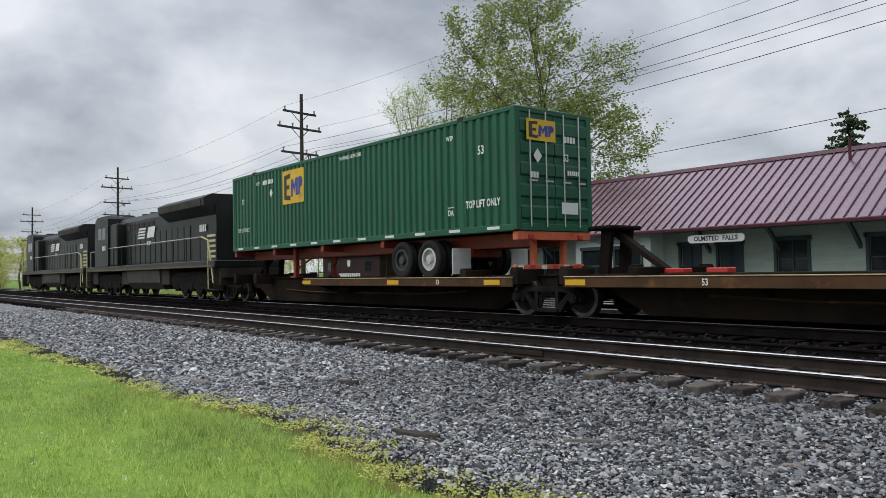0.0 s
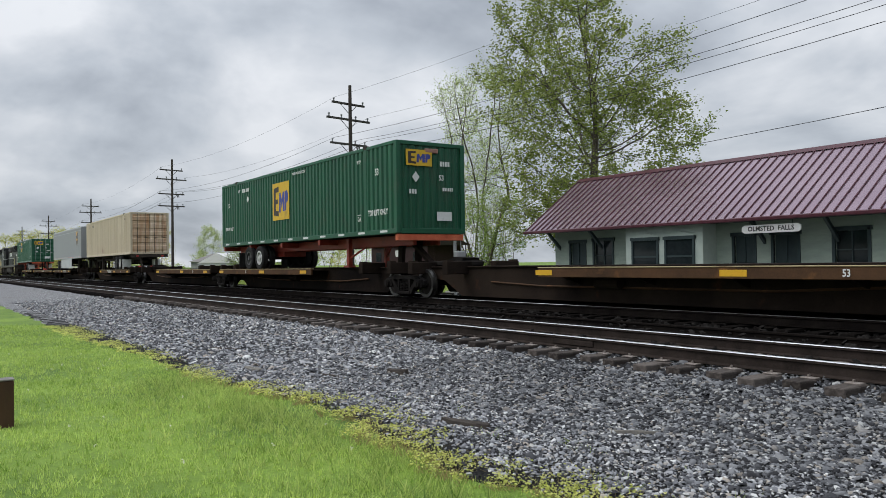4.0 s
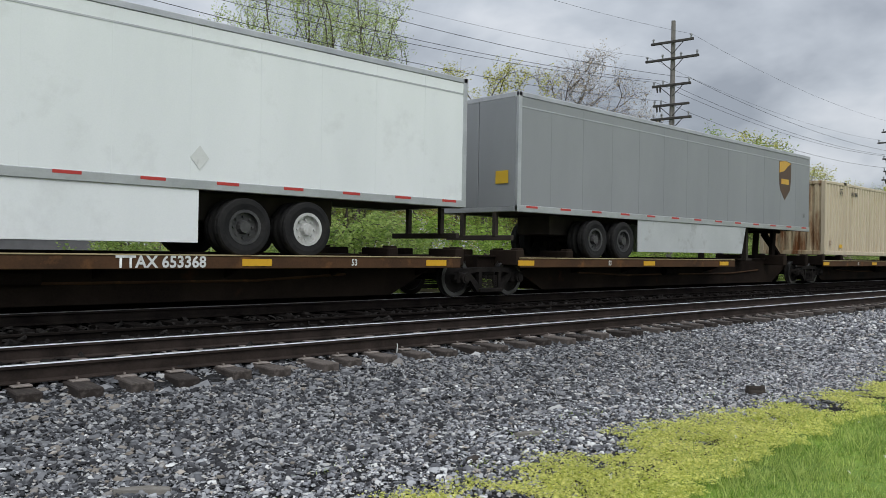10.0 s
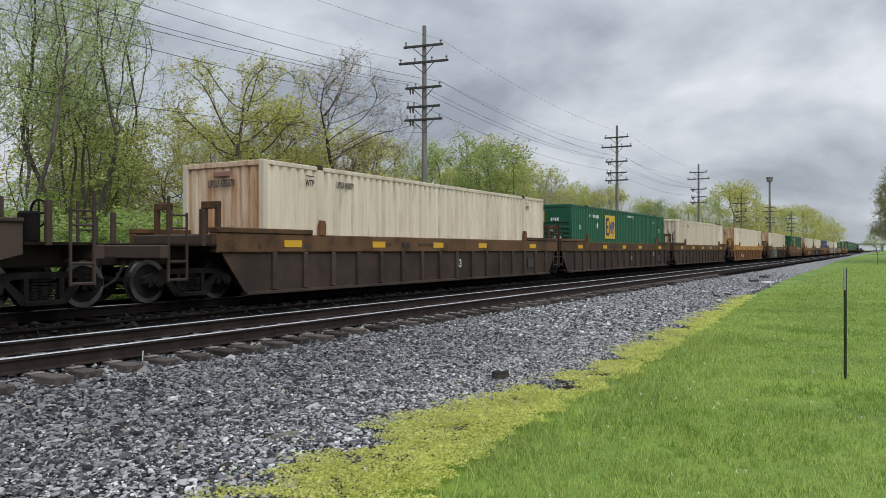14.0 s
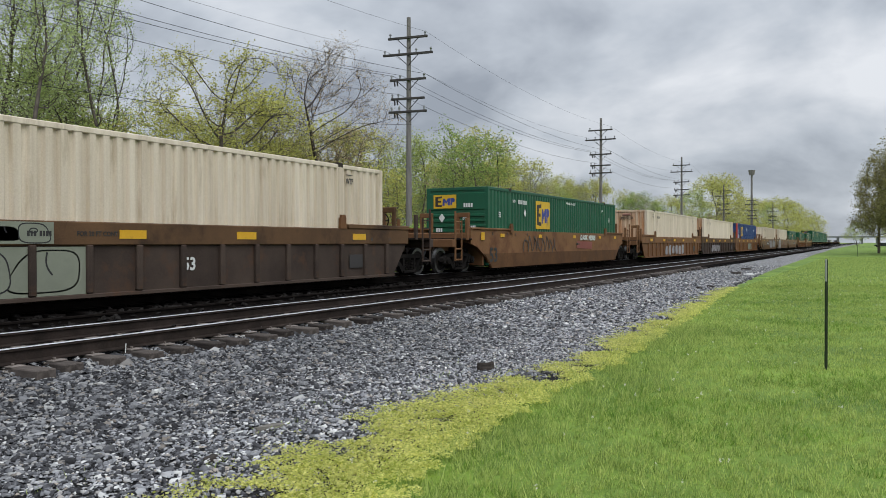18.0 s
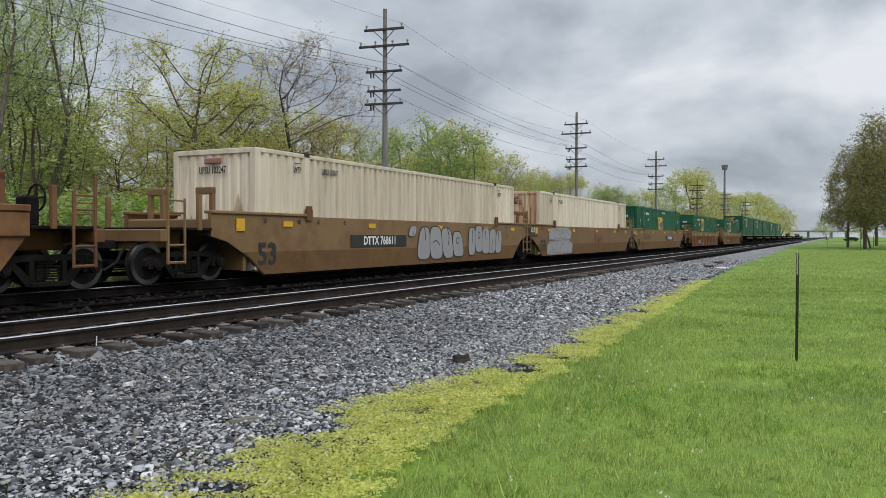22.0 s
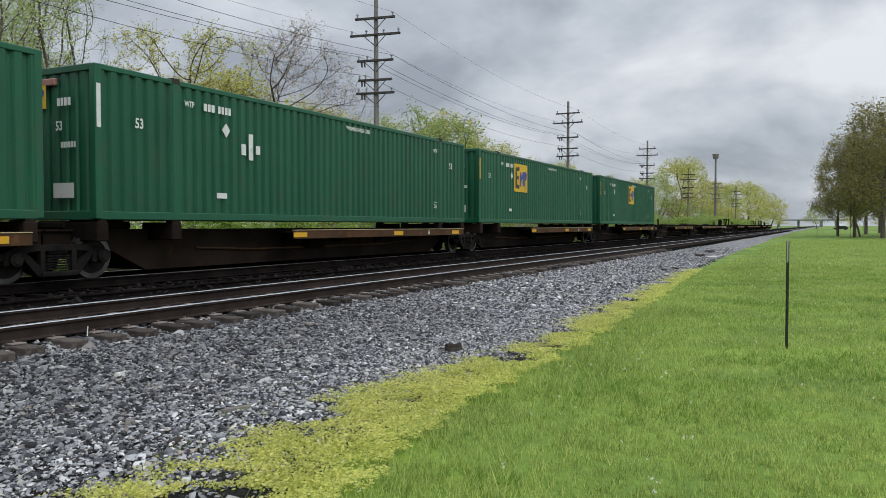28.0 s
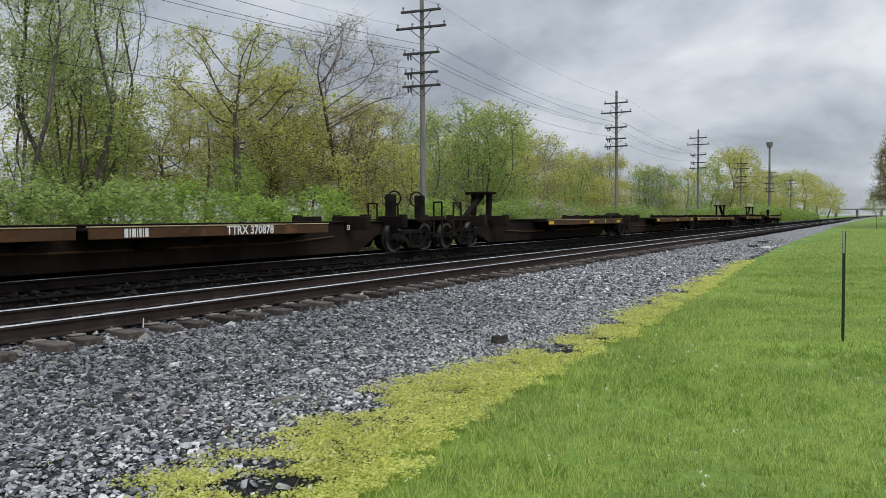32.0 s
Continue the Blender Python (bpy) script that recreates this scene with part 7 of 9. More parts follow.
    if paint in (M_BEIGE, M_BEIGE_TAN):
        box = container(paint, "beige corrugated container in a well car", left="wall", right="door", end_paint=M_BEIGE_WASH if n_ in (1, 6, 7, 10, 11, 13, 14, 17) else None)
        beige_marks(box, code)
        if s == 133.0:
            part("patch", MB().box(8.3, 9.9, FACE - 0.003, FACE + 0.001, 2.1, 2.72), M_GREYPATCH, box, "grey repaired patch")
        if n_ % 2 == 0:
            part("rust_streak", MB().prism([(-1.0, 0.2), (-0.55, 0.2), (-0.6, 1.2), (-0.8, 1.8), (-0.95, 1.3)], "x", -0.022, -0.019), M_BEIGE_RUST, box)
            part("rust_streak", MB().prism([(0.55, 0.2), (0.85, 0.2), (0.8, 0.9), (0.65, 1.3), (0.6, 0.9)], "x", -0.022, -0.019), M_BEIGE_RUST, box)
    elif paint is M_BLUE:
        red = code == "red"
        box = container(M_BLUE, "blue corrugated container with red corner posts" if red else "blue corrugated container with faded red corner posts", posts=M_REDPOST if red else M_BROWNPOST, left="wall", right="door")
        letters("53", 0.5, M_WHITE, box, 1.2 if not red else 1.0, FACE, 2.0 if red else 2.1)
        letters("53", 0.36, M_WHITE, box, -0.02, 0.0, 2.05, turn=-90)
        bars([0.6, 0.5, 0.6, 0.5, -0.3, 0.5, 0.5], 0.18, M_WHITE, box, 13.2, FACE, 2.25)
        if red:
            emblem(box, 2.55, FACE + 0.001, 1.55, 1.55, 0.95)
            for u in (1.0, 7.3):
                part("notice_panel", MB().box(u - 0.2, u + 0.2, FACE - 0.003, FACE, 1.25 if u < 2 else 2.1, 1.7 if u < 2 else 2.5), M_WHITE, box)
            part("notice_panel", MB().box(-0.03, -0.024, -0.22, 0.22, 1.15, 1.65), M_WHITE, box)
        else:
            part("notice_panel", MB().box(14.9, 15.1, FACE - 0.003, FACE, 2.1, 2.25), M_YELLOW, box)
    else:
        box = container(M_GREEN, "green corrugated container in a well car", left="lying" if code == "lying" else "wall", right="wall")
        green_marks(box, logo=(6.97, 1.05, 1.62, 1.2) if s == 580.8 else (4.6, 1.4, 1.6, 1.15), top_lift=s == 604.1)
        if s == 627.0:
            scrawl(box, 2.75, 4.6, 1.0, 1.75, 50, G_PALE, FACE - 0.002, 4, 0.10)
    put(box, s, 0.18)
# ---- sleepers ----
def sleeper_mesh():
    mb = MB().box(-0.115, 0.115, -1.3, 1.3, -0.18, 0.0, 0.012)
    return mb.mesh("sleeper", M_TIE)


tie_rng = random.Random(4)
plate_me = MB().box(-0.09, 0.09, -0.18, 0.18, 0.0, 0.018, 0.004).box(-0.03, -0.01, -0.12, -0.09, 0.0, 0.045).box(0.01, 0.03, 0.09, 0.12, 0.0, 0.045).mesh("tie_plate", M_PLATE)
tie_me = sleeper_mesh()
far_ties, far_plates = MB(), MB()
for i in range(-330, 420):
    x = i * 0.533 + tie_rng.uniform(-0.05, 0.05)
    dy, turn, dz = tie_rng.uniform(-0.1, 0.1), tie_rng.uniform(-2.5, 2.5), tie_rng.uniform(-0.012, 0.006)
    if -75 <= i <= 85:
        t_ob = part("sleeper", tie_me, None, near_track, at=pose(x, NEAR_Y + dy, -0.196 + dz, 0, 0, turn))
        for y in (NEAR_Y - 0.7525, NEAR_Y + 0.7525):
            if y < NEAR_Y and -45 < i < 50:
                part("tie_plate", plate_me, None, near_track, at=pose(x, y, -0.198, 0, 0, 0))
            else:
                far_plates.box(x - 0.09, x + 0.09, y - 0.18, y + 0.18, -0.198, -0.181)
    else:
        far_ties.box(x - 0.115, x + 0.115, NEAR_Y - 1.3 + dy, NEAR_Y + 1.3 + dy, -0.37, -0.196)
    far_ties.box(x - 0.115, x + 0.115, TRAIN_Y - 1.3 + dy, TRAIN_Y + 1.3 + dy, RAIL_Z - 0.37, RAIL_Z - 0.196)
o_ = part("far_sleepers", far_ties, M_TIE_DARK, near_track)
o_["kind"] = "stuff"
o_ = part("far_tie_plates", far_plates, M_PLATE, near_track)
o_["kind"] = "stuff"
part("rail_joint", MB().box(-0.45, 0.45, NEAR_Y - 0.7525 - 0.03, NEAR_Y - 0.7525 + 0.03, -0.14, -0.05, 0.01), M_RAIL, near_track, at=pose(-9.3, 0, 0))
for x, y in ((5.9, NEAR_Y - 0.62), (-13.0, NEAR_Y - 0.3), (6.7, 8.1)):
    part("marker_peg", MB().cyl((x, y, -0.2), (x + 0.01, y, -0.08), 0.007, n=6), M_WHITE, near_track)

# ---- utility poles and wires ----
M_POLE = surface("weathered_grey_pole_wood", (0.15, 0.142, 0.135), (0.27, 0.255, 0.24), 0.85, scale=1.5, stretch=(6, 6, 0.6), fine=40, bump=0.25)
M_POLE_DARK = surface("dark_pole_wood", (0.045, 0.038, 0.034), (0.10, 0.085, 0.075), 0.85, scale=1.5, stretch=(6, 6, 0.6), fine=40, bump=0.25)
M_ARM = surface("grey_crossarm_wood", (0.05, 0.047, 0.045), (0.10, 0.094, 0.09), 0.85, scale=3, bump=0.2)
M_INSUL = surface("grey_insulator", (0.18, 0.19, 0.2), (0.3, 0.31, 0.32), 0.3, bump=0.0)
M_WIRE = surface("dark_wire", (0.03, 0.03, 0.032), (0.05, 0.05, 0.052), 0.6, bump=0.0)
M_XFMR = surface("grey_transformer_paint", (0.20, 0.215, 0.23), (0.28, 0.295, 0.31), 0.5, scale=2, bump=0.03)
ARMS = ((-1.12, 2.5, (-1.12, 1.12)), (-2.08, 3.3, (-1.5, -0.55, 0.55, 1.5)), (-3.6, 2.8, (-1.25, 0.5, 1.25)), (-4.85, 2.85, (-1.25, 0.6, 1.25)))
ARMS_EAST = ((-1.13, 2.3, (-1.02, 1.02)), (-2.02, 2.9, (-1.35, -0.5, 0.5, 1.35)), (-3.40, 2.1, (-0.95, 0.45, 0.95)), (-4.44, 1.95, (0.55, 0.9)), (-5.15, 2.2, (-0.95, 0.5, 0.95)))
WIRE_AT = []


def utility_pole(x, y, top, r=0.16, dark=False, arms=ARMS, turn=0.0, label="tall grey wooden utility pole with four crossarms"):
    ob = thing("utility_pole", label, "utility pole", "utility poles along the railway", m=pose(x, y, 0, 0, 0, turn))
    part("pole", MB().cyl((0, 0, -0.9), (0, 0, top), r * 1.25, r * 0.75, 12), M_POLE_DARK if dark else M_POLE, ob)
    ends = []
    for dz, w, pins in arms:
        z = top + dz
        arm = part("crossarm", MB().box(-0.22, -0.10, -w / 2, w / 2, z - 0.06, z + 0.06, 0.01), M_ARM, ob)
        for s in (-1, 1):
            part("brace", MB().tube([(-0.16, s * 0.62, z - 0.05), (-0.1, 0.0, z - 0.62)], 0.022, 5), M_ARM, arm)
        for p in pins:
            part("insulator", MB().cyl((-0.16, p, z + 0.05), (-0.16, p, z + 0.22), 0.05, 0.035, 8).cyl((-0.16, p, z + 0.20), (-0.16, p, z + 0.28), 0.075, 0.05, 8), M_INSUL, arm)
            ends.append((x - p * math.sin(radians(turn)), y + p * math.cos(radians(turn)), z + 0.28))
        if dz < -3:
            for p in (0.62, 0.78):
                part("cutout", MB().cyl((-0.16, p, z - 0.05), (-0.10, p, z - 0.32), 0.05, 0.04, 6), M_ARM, arm)
    WIRE_AT.append((x, ends))
    return ob


for x, top in ((-218.0, 11.8), (-172.0, 11.8), (-127.3, 11.7), (-82.6, 12.35), (-42.8, 12.15)):
    utility_pole(x, 22.0, top, 0.13, dark=True, turn=11.0)
mid = utility_pole(2.45, 22.0, 12.6, 0.19, label="tall grey utility pole with a bank of transformers")
bank = part("transformer_bank", MB().box(0.1, 1.05, -0.06, 0.06, 6.5, 6.58, 0.02).tube([(0.1, 0, 6.1), (0.7, 0, 6.5)], 0.025, 5), M_ARM, mid)
for i, x in enumerate((0.38, 0.64, 0.9)):
    t_ = part("transformer", MB().cyl((x, -0.2, 6.42 + 0.05 * i), (x, -0.2, 6.92 + 0.05 * i), 0.12, n=14), M_XFMR, bank)
    part("bushing", MB().cyl((x, -0.2, 6.92 + 0.05 * i), (x - 0.03, -0.2, 7.15 + 0.05 * i), 0.04, 0.03, 8), M_INSUL, t_)
part("drop_wire", MB().tube([(0.1, -0.2, 8.6), (0.45, -0.3, 8.2), (0.7, -0.3, 7.7), (0.8, -0.3, 7.2)], 0.016, 5).tube([(0.15, -0.2, 8.0), (0.5, -0.3, 7.5), (1.15, -0.3, 7.35), (1.2, -0.3, 7.15)], 0.016, 5).tube([(-0.3, -0.2, 8.4), (-0.42, -0.2, 8.1), (-0.2, -0.2, 7.8)], 0.016, 5), M_WIRE, mid)
for x, y, top in ((36.6, 22.0, 13.45), (71.6, 22.0, 12.85), (108.0, 22.0, 12.72), (143.4, 22.0, 11.3)):
    utility_pole(x, y, top, 0.145, arms=ARMS_EAST, turn=9.0 if x < 40 else 0.0, label="tall grey wooden utility pole with five crossarms")
utility_pole(182.0, 22.0, 11.5, arms=ARMS_EAST)
utility_pole(225.0, 22.0, 11.5, arms=ARMS_EAST)
WIRE_AT.sort()


def wire(name, a, b, sag, r, group=True):
    pts = []
    for i in range(13):
        t = i / 12
        pts.append((a[0] + (b[0] - a[0]) * t, a[1] + (b[1] - a[1]) * t, a[2] + (b[2] - a[2]) * t - sag * 4 * t * (1 - t)))
    return thing(name, "dark overhead wire between utility poles", "wire", "overhead wires" if group else "", mb=MB().tube(pts, r, 5), material=M_WIRE)


for (xa, ea), (xb, eb) in zip(WIRE_AT, WIRE_AT[1:]):
    for i, (p, q) in enumerate(zip(ea, eb)):
        if i in (0, 5, 6, 7, 8, 9):
            wire("overhead_wire", p, q, 0.35 + 0.009 * (xb - xa), 0.006 if i < 6 else 0.010)
wire("overhead_wire", (-42.8, 21.2, 5.3), (2.4, 21.3, 5.85), 0.65, 0.010)
wire("overhead_wire", (2.4, 21.3, 5.85), (36.6, 21.8, 7.6), 0.7, 0.010)

# ---- depot ----
M_DEPOT = surface("pale_green_board_wall", (0.25, 0.305, 0.26), (0.32, 0.38, 0.32), 0.7, scale=1.2, stretch=(1, 1, 4), bump=0.1, spot=(0.2, 0.23, 0.2), spot_at=(0.6, 0.9))
M_DEPOT_TRIM = surface("pale_trim_paint", (0.34, 0.40, 0.36), (0.42, 0.48, 0.43), 0.6, scale=2, bump=0.04)
M_DEPOT_DARK = surface("dark_green_trim_paint", (0.018, 0.032, 0.034), (0.03, 0.05, 0.05), 0.55, scale=2, bump=0.04)
M_ROOF = surface("maroon_metal_roofing", (0.29, 0.205, 0.25), (0.36, 0.265, 0.31), 0.24, metal=0.7, scale=0.4, bump=0.02, spot=(0.38, 0.29, 0.335), spot_at=(0.55, 0.9), rand=0.15)
M_FASCIA = surface("dark_maroon_fascia", (0.06, 0.012, 0.02), (0.085, 0.02, 0.03), 0.4, bump=0.02)
M_SIGN = surface("white_sign_board", (0.62, 0.62, 0.60), (0.70, 0.70, 0.68), 0.5, bump=0.02)
M_PANE = surface("reflecting_window_pane", (0.010, 0.014, 0.016), (0.02, 0.026, 0.028), 0.06, bump=0.0)
DX0, DX1, EY, RY, EZ, RZ, WY = -32.4, -0.55, 27.0, 31.1, 2.80, 5.75, 28.25
depot = thing("railway_depot", "long pale green wooden depot with a maroon metal roof", "railway station")
OPEN = ((-30.2, -29.2, 0.0, 2.1, "door"), (-28.5, -27.3, 0.75, 2.15, "window"), (-20.4, -19.5, 0.0, 2.1, "door"), (-18.6, -17.6, 0.0, 2.1, "door"), (-16.1, -14.9, 0.75, 2.15, "window"), (-12.7, -11.5, 0.75, 2.15, "window"),
        (-9.6, -8.4, 0.0, 2.2, "door"), (-6.6, -5.4, 0.75, 2.15, "window"), (-3.6, -2.4, 0.75, 2.15, "window"))
x = DX0 + 1.0
for a, b, z0, z1, kind in OPEN + ((DX1 - 1.0, DX1 - 1.0, 0, 0, ""),):
    part("wall_board", MB().box(x, a, WY, WY + 0.18, -0.5, 3.3), M_DEPOT, depot)
    if kind:
        if z0 > 0:
            part("wall_board", MB().box(a, b, WY, WY + 0.18, -0.5, z0), M_DEPOT, depot)
        part("wall_board", MB().box(a, b, WY, WY + 0.18, z1, 3.3), M_DEPOT, depot)
        w = part("window" if kind == "window" else "door", MB().box(a, b, WY + 0.10, WY + 0.14, z0 if z0 > 0 else -0.3, z1), M_PANE if kind == "window" else M_DEPOT_DARK, depot)
        fr = MB()
        for u0, u1, v0, v1 in ((a - 0.12, a, z0 - 0.1, z1 + 0.15), (b, b + 0.12, z0 - 0.1, z1 + 0.15), (a - 0.18, b + 0.18, z1, z1 + 0.16), (a - 0.15, b + 0.15, z0 - 0.1, z0)):
            fr.box(u0, u1, WY - 0.05, WY + 0.06, v0, v1, 0.008)
        part("frame", fr, M_DEPOT_DARK, w)
        part("sash_bar", MB().box((a + b) / 2 - 0.025, (a + b) / 2 + 0.025, WY + 0.05, WY + 0.11, max(z0, -0.3), z1).box(a, b, WY + 0.05, WY + 0.11, (z0 + z1) / 2 - 0.025, (z0 + z1) / 2 + 0.025), M_DEPOT_DARK, w)
        part("pale_blind", MB().box(a + 0.06, b - 0.06, WY + 0.144, WY + 0.150, (z0 + z1) / 2, z1 - 0.05), M_DEPOT_TRIM, w)
    x = b
for xx in (DX0 + 1.0, DX1 - 1.18):
    part("gable_wall", MB().prism([(WY + 0.18, -0.5), (33.9, -0.5), (33.9, 3.2), (RY, RZ - 0.25), (WY + 0.18, 3.2)], "x", xx, xx + 0.18), M_DEPOT, depot)
part("rear_wall", MB().box(DX0 + 1.0, DX1 - 1.0, 33.9, 34.08, -0.5, 3.2), M_DEPOT, depot)
bay = part("bay", MB().box(-25.6, -21.3, 27.35, WY, -0.5, 2.72, 0.01), M_DEPOT_TRIM, depot)
for a, b in ((-25.1, -23.75), (-23.2, -21.8)):
    w = part("window", MB().box(a, b, 27.33, 27.345, 0.6, 2.05), M_PANE, bay)
    part("frame", MB().box(a - 0.1, a, 27.28, 27.35, 0.5, 2.15).box(b, b + 0.1, 27.28, 27.35, 0.5, 2.15).box(a - 0.15, b + 0.15, 27.25, 27.35, 2.05, 2.2).box(a - 0.15, b + 0.15, 27.25, 27.35, 0.48, 0.6).box(a, b, 27.30, 27.34, 1.28, 1.36), M_DEPOT_DARK, bay)
    part("lintel", MB().prism([(a - 0.2, 2.2), (b + 0.2, 2.2), ((a + b) / 2, 2.42)], "y", 27.27, 27.35), M_DEPOT_TRIM, bay)
for i in range(11):
    bx_ = -31.0 + i * 3.0
    if not -26.5 < bx_ < -20.8:
        part("eave_bracket", MB().prism([(WY, 1.75), (WY, 1.95), (EY + 0.35, 2.82), (EY + 0.25, 2.72)], "x", bx_ - 0.06, bx_ + 0.06).box(bx_ - 0.05, bx_ + 0.05, EY + 0.2, WY, 2.70, 2.80), M_DEPOT_DARK, depot)
slope = math.atan2(RZ - EZ, RY - EY)
roof = part("roof", MB().prism([(EY, EZ), (RY, RZ), (2 * RY - EY, EZ), (2 * RY - EY, EZ - 0.08), (RY, RZ - 0.1), (EY, EZ - 0.08)], "x", DX0, DX1), M_ROOF, depot, "maroon standing-seam metal roof")
# The dark fascia colour on the seams stands in for their shading.
seam_me = MB().box(-0.018, 0.018, 0.0, math.hypot(RY - EY, RZ - EZ), 0.0, 0.045).mesh("roof_seam", M_FASCIA)
for i in range(78):
    part("roof_seam", seam_me, None, roof, at=Matrix.Translation((DX0 + 0.05 + i * (DX1 - DX0 - 0.1) / 77, EY, EZ + 0.001)) @ Matrix.Rotation(slope, 4, "X"))
part("ridge_cap", MB().prism([(RY - 0.25, RZ - 0.13), (RY, RZ + 0.06), (RY + 0.25, RZ - 0.13)], "x", DX0 - 0.02, DX1 + 0.02), M_FASCIA, depot)
part("gutter", MB().box(DX0 - 0.05, DX1 + 0.05, EY - 0.12, EY + 0.02, EZ - 0.16, EZ - 0.01, 0.03), M_FASCIA, depot)
part("soffit", MB().box(DX0 + 0.1, DX1 - 0.1, EY + 0.05, WY + 0.1, EZ - 0.12, EZ - 0.09), M_DEPOT_DARK, depot)
part("roof_vent", MB().cyl((-14.2, RY - 0.8, RZ - 0.7), (-14.2, RY - 0.8, RZ + 0.25), 0.06, n=8), M_FASCIA, depot)
board = thing("station_sign", "white station name board with pointed ends, hung under the eave", "sign")
part("board", MB().prism([(-1.25, -0.08), (-1.12, -0.16), (1.12, -0.16), (1.25, -0.08), (1.25, 0.08), (1.12, 0.16), (-1.12, 0.16), (-1.25, 0.08)], "y", -0.025, 0.025), M_SIGN, board)
letters("OLMSTED  FALLS", 0.26, M_BLACK, board, 0, -0.03, 0.0, squeeze=1.0)
for u in (-0.9, 0.9):
    part("hanger", MB().cyl((u, 0.0, 0.14), (u, 0.0, 0.5), 0.012, n=5), M_DEPOT_DARK, board)
board.matrix_basis = pose(-18.0, 27.12, 2.32)
platform = tagged(new("pavement", MB().box(-36, 1.5, 24.2, 28.3, -0.6, -0.36, 0.03).mesh("pavement", surface("grey_concrete", (0.22, 0.215, 0.205), (0.32, 0.315, 0.30), 0.85, scale=0.7, fine=30, bump=0.2))), "grey concrete platform before the depot", "pavement", kind="structure")
annex = thing("flat_roofed_shed", "low grey shed beside the depot", "shed")
part("wall", MB().box(6.8, 10.4, 30.0, 33.0, -0.5, 1.75), surface("grey_shed_wall", (0.15, 0.15, 0.155), (0.2, 0.2, 0.205), 0.8, bump=0.1), annex)
part("roof", MB().box(6.5, 10.7, 29.7, 33.3, 1.75, 1.9, 0.02), M_INSUL, annex)

# ---- caboose on display ----
M_CABOOSE = surface("dark_brown_caboose_paint", (0.028, 0.016, 0.017), (0.05, 0.03, 0.03), 0.6, scale=1.0, bump=0.05)
cab = thing("caboose", "dark brown railway caboose with a cupola, on display", "caboose", m=pose(-53.2, 30.0, 0))
part("body", MB().box(0.9, 8.7, -1.4, 1.4, 0.35, 2.42, 0.03), M_CABOOSE, cab)
part("roof", MB().prism([(-1.55, 2.40), (1.55, 2.40), (0.9, 2.66), (0, 2.74), (-0.9, 2.66)], "x", -0.1, 9.7), M_LOCO_GRIME, cab)
part("cupola", MB().prism([(3.3, 2.6), (8.4, 2.6), (8.2, 3.25), (3.9, 3.25)], "y", -1.2, 1.2), M_CABOOSE, cab)
part("cupola_roof", MB().box(3.6, 8.5, -1.35, 1.35, 3.25, 3.36, 0.03), M_INSUL, cab)
for u in (4.4, 6.6):
    part("window", MB().box(u, u + 0.8, -1.215, -1.2, 2.78, 3.12), M_PANE, cab)
for u in (1.7, 6.9):
    part("window", MB().box(u, u + 0.75, -1.415, -1.4, 1.35, 2.0), M_PANE, cab)
part("keystone", MB().prism([(-0.16, -0.22), (0.16, -0.22), (0.22, 0.12), (0.16, 0.24), (-0.16, 0.24), (-0.22, 0.12)], "y", -1.42, -1.405), M_WHITE, cab, at=pose(4.7, 0, 1.9))
bars([0.6, 0.6, 0.7, 0.7, 0.6, 0.6, 0.7, 0.7, 0.7, 0.7, 0.3, 0.7], 0.30, M_WHITE, cab, 4.8, -1.41, 1.05)
for u in (0.0, 9.4):
    part("end_rail", MB().tube([(u, -1.3, 0.4), (u, -1.3, 2.4)], 0.03, 6).tube([(u, 1.3, 0.4), (u, 1.3, 2.4)], 0.03, 6).tube([(u, -1.3, 1.3), (u, 1.3, 1.3)], 0.03, 6).box(u - 0.1, u + 0.8 if u < 1 else u + 0.1, -1.35, 1.35, 0.3, 0.4), M_CABOOSE, cab)
for c in (2.0, 7.6):
    for dx in (-0.8, 0.8):
        for s in (-1, 1):
            part("wheel", kept(("wh",), wheel_mesh), None, cab, at=pose(c + dx, s * 0.75, -0.03))
    part("bogie", MB().box(c - 1.2, c + 1.2, -1.0, 1.0, 0.0, 0.35, 0.04), M_TRUCK, cab)
for y in (29.25, 30.75):
    part("display_rail", MB().prism([(y - 0.06 - 30, -0.62), (y + 0.06 - 30, -0.62), (y + 0.03 - 30, -0.45), (y - 0.03 - 30, -0.45)], "x", -3, 12), M_RAIL, cab)

# ---- railway signal ----
sig = thing("railway_signal", "grey railway signal mast with two dark round heads", "signal", m=pose(-29.0, 20.0, 0))
part("mast", MB().cyl((0, 0, -0.6), (0, 0, 4.15), 0.07, n=10), M_ALU, sig)
part("base", MB().box(-0.25, 0.25, -0.25, 0.25, -0.6, -0.3, 0.03), M_INSUL, sig)
for z in (2.85, 3.82):
    hd = part("signal_head", MB().ring((0, 0, z), "x", 0.34, 0.06, -0.14, -0.10, 22).cyl((-0.1, 0, z), (0.22, 0, z), 0.17, n=14), M_BLACK, sig)
    for a in range(3):
        t_ = math.radians(90 + 120 * a)
        part("lens_hood", MB().cyl((-0.12, 0.16 * math.cos(t_), z + 0.16 * math.sin(t_)), (-0.34, 0.16 * math.cos(t_), z + 0.16 * math.sin(t_)), 0.08, n=10), M_BLACK, hd)
part("case", MB().box(0.15, 0.55, -0.2, 0.2, 1.0, 1.7, 0.02), M_ALU, sig)
part("ladder", MB().tube([(0.35, -0.18, -0.4), (0.1, -0.18, 3.6)], 0.018, 5).tube([(0.35, 0.18, -0.4), (0.1, 0.18, 3.6)], 0.018, 5), M_ALU, sig)

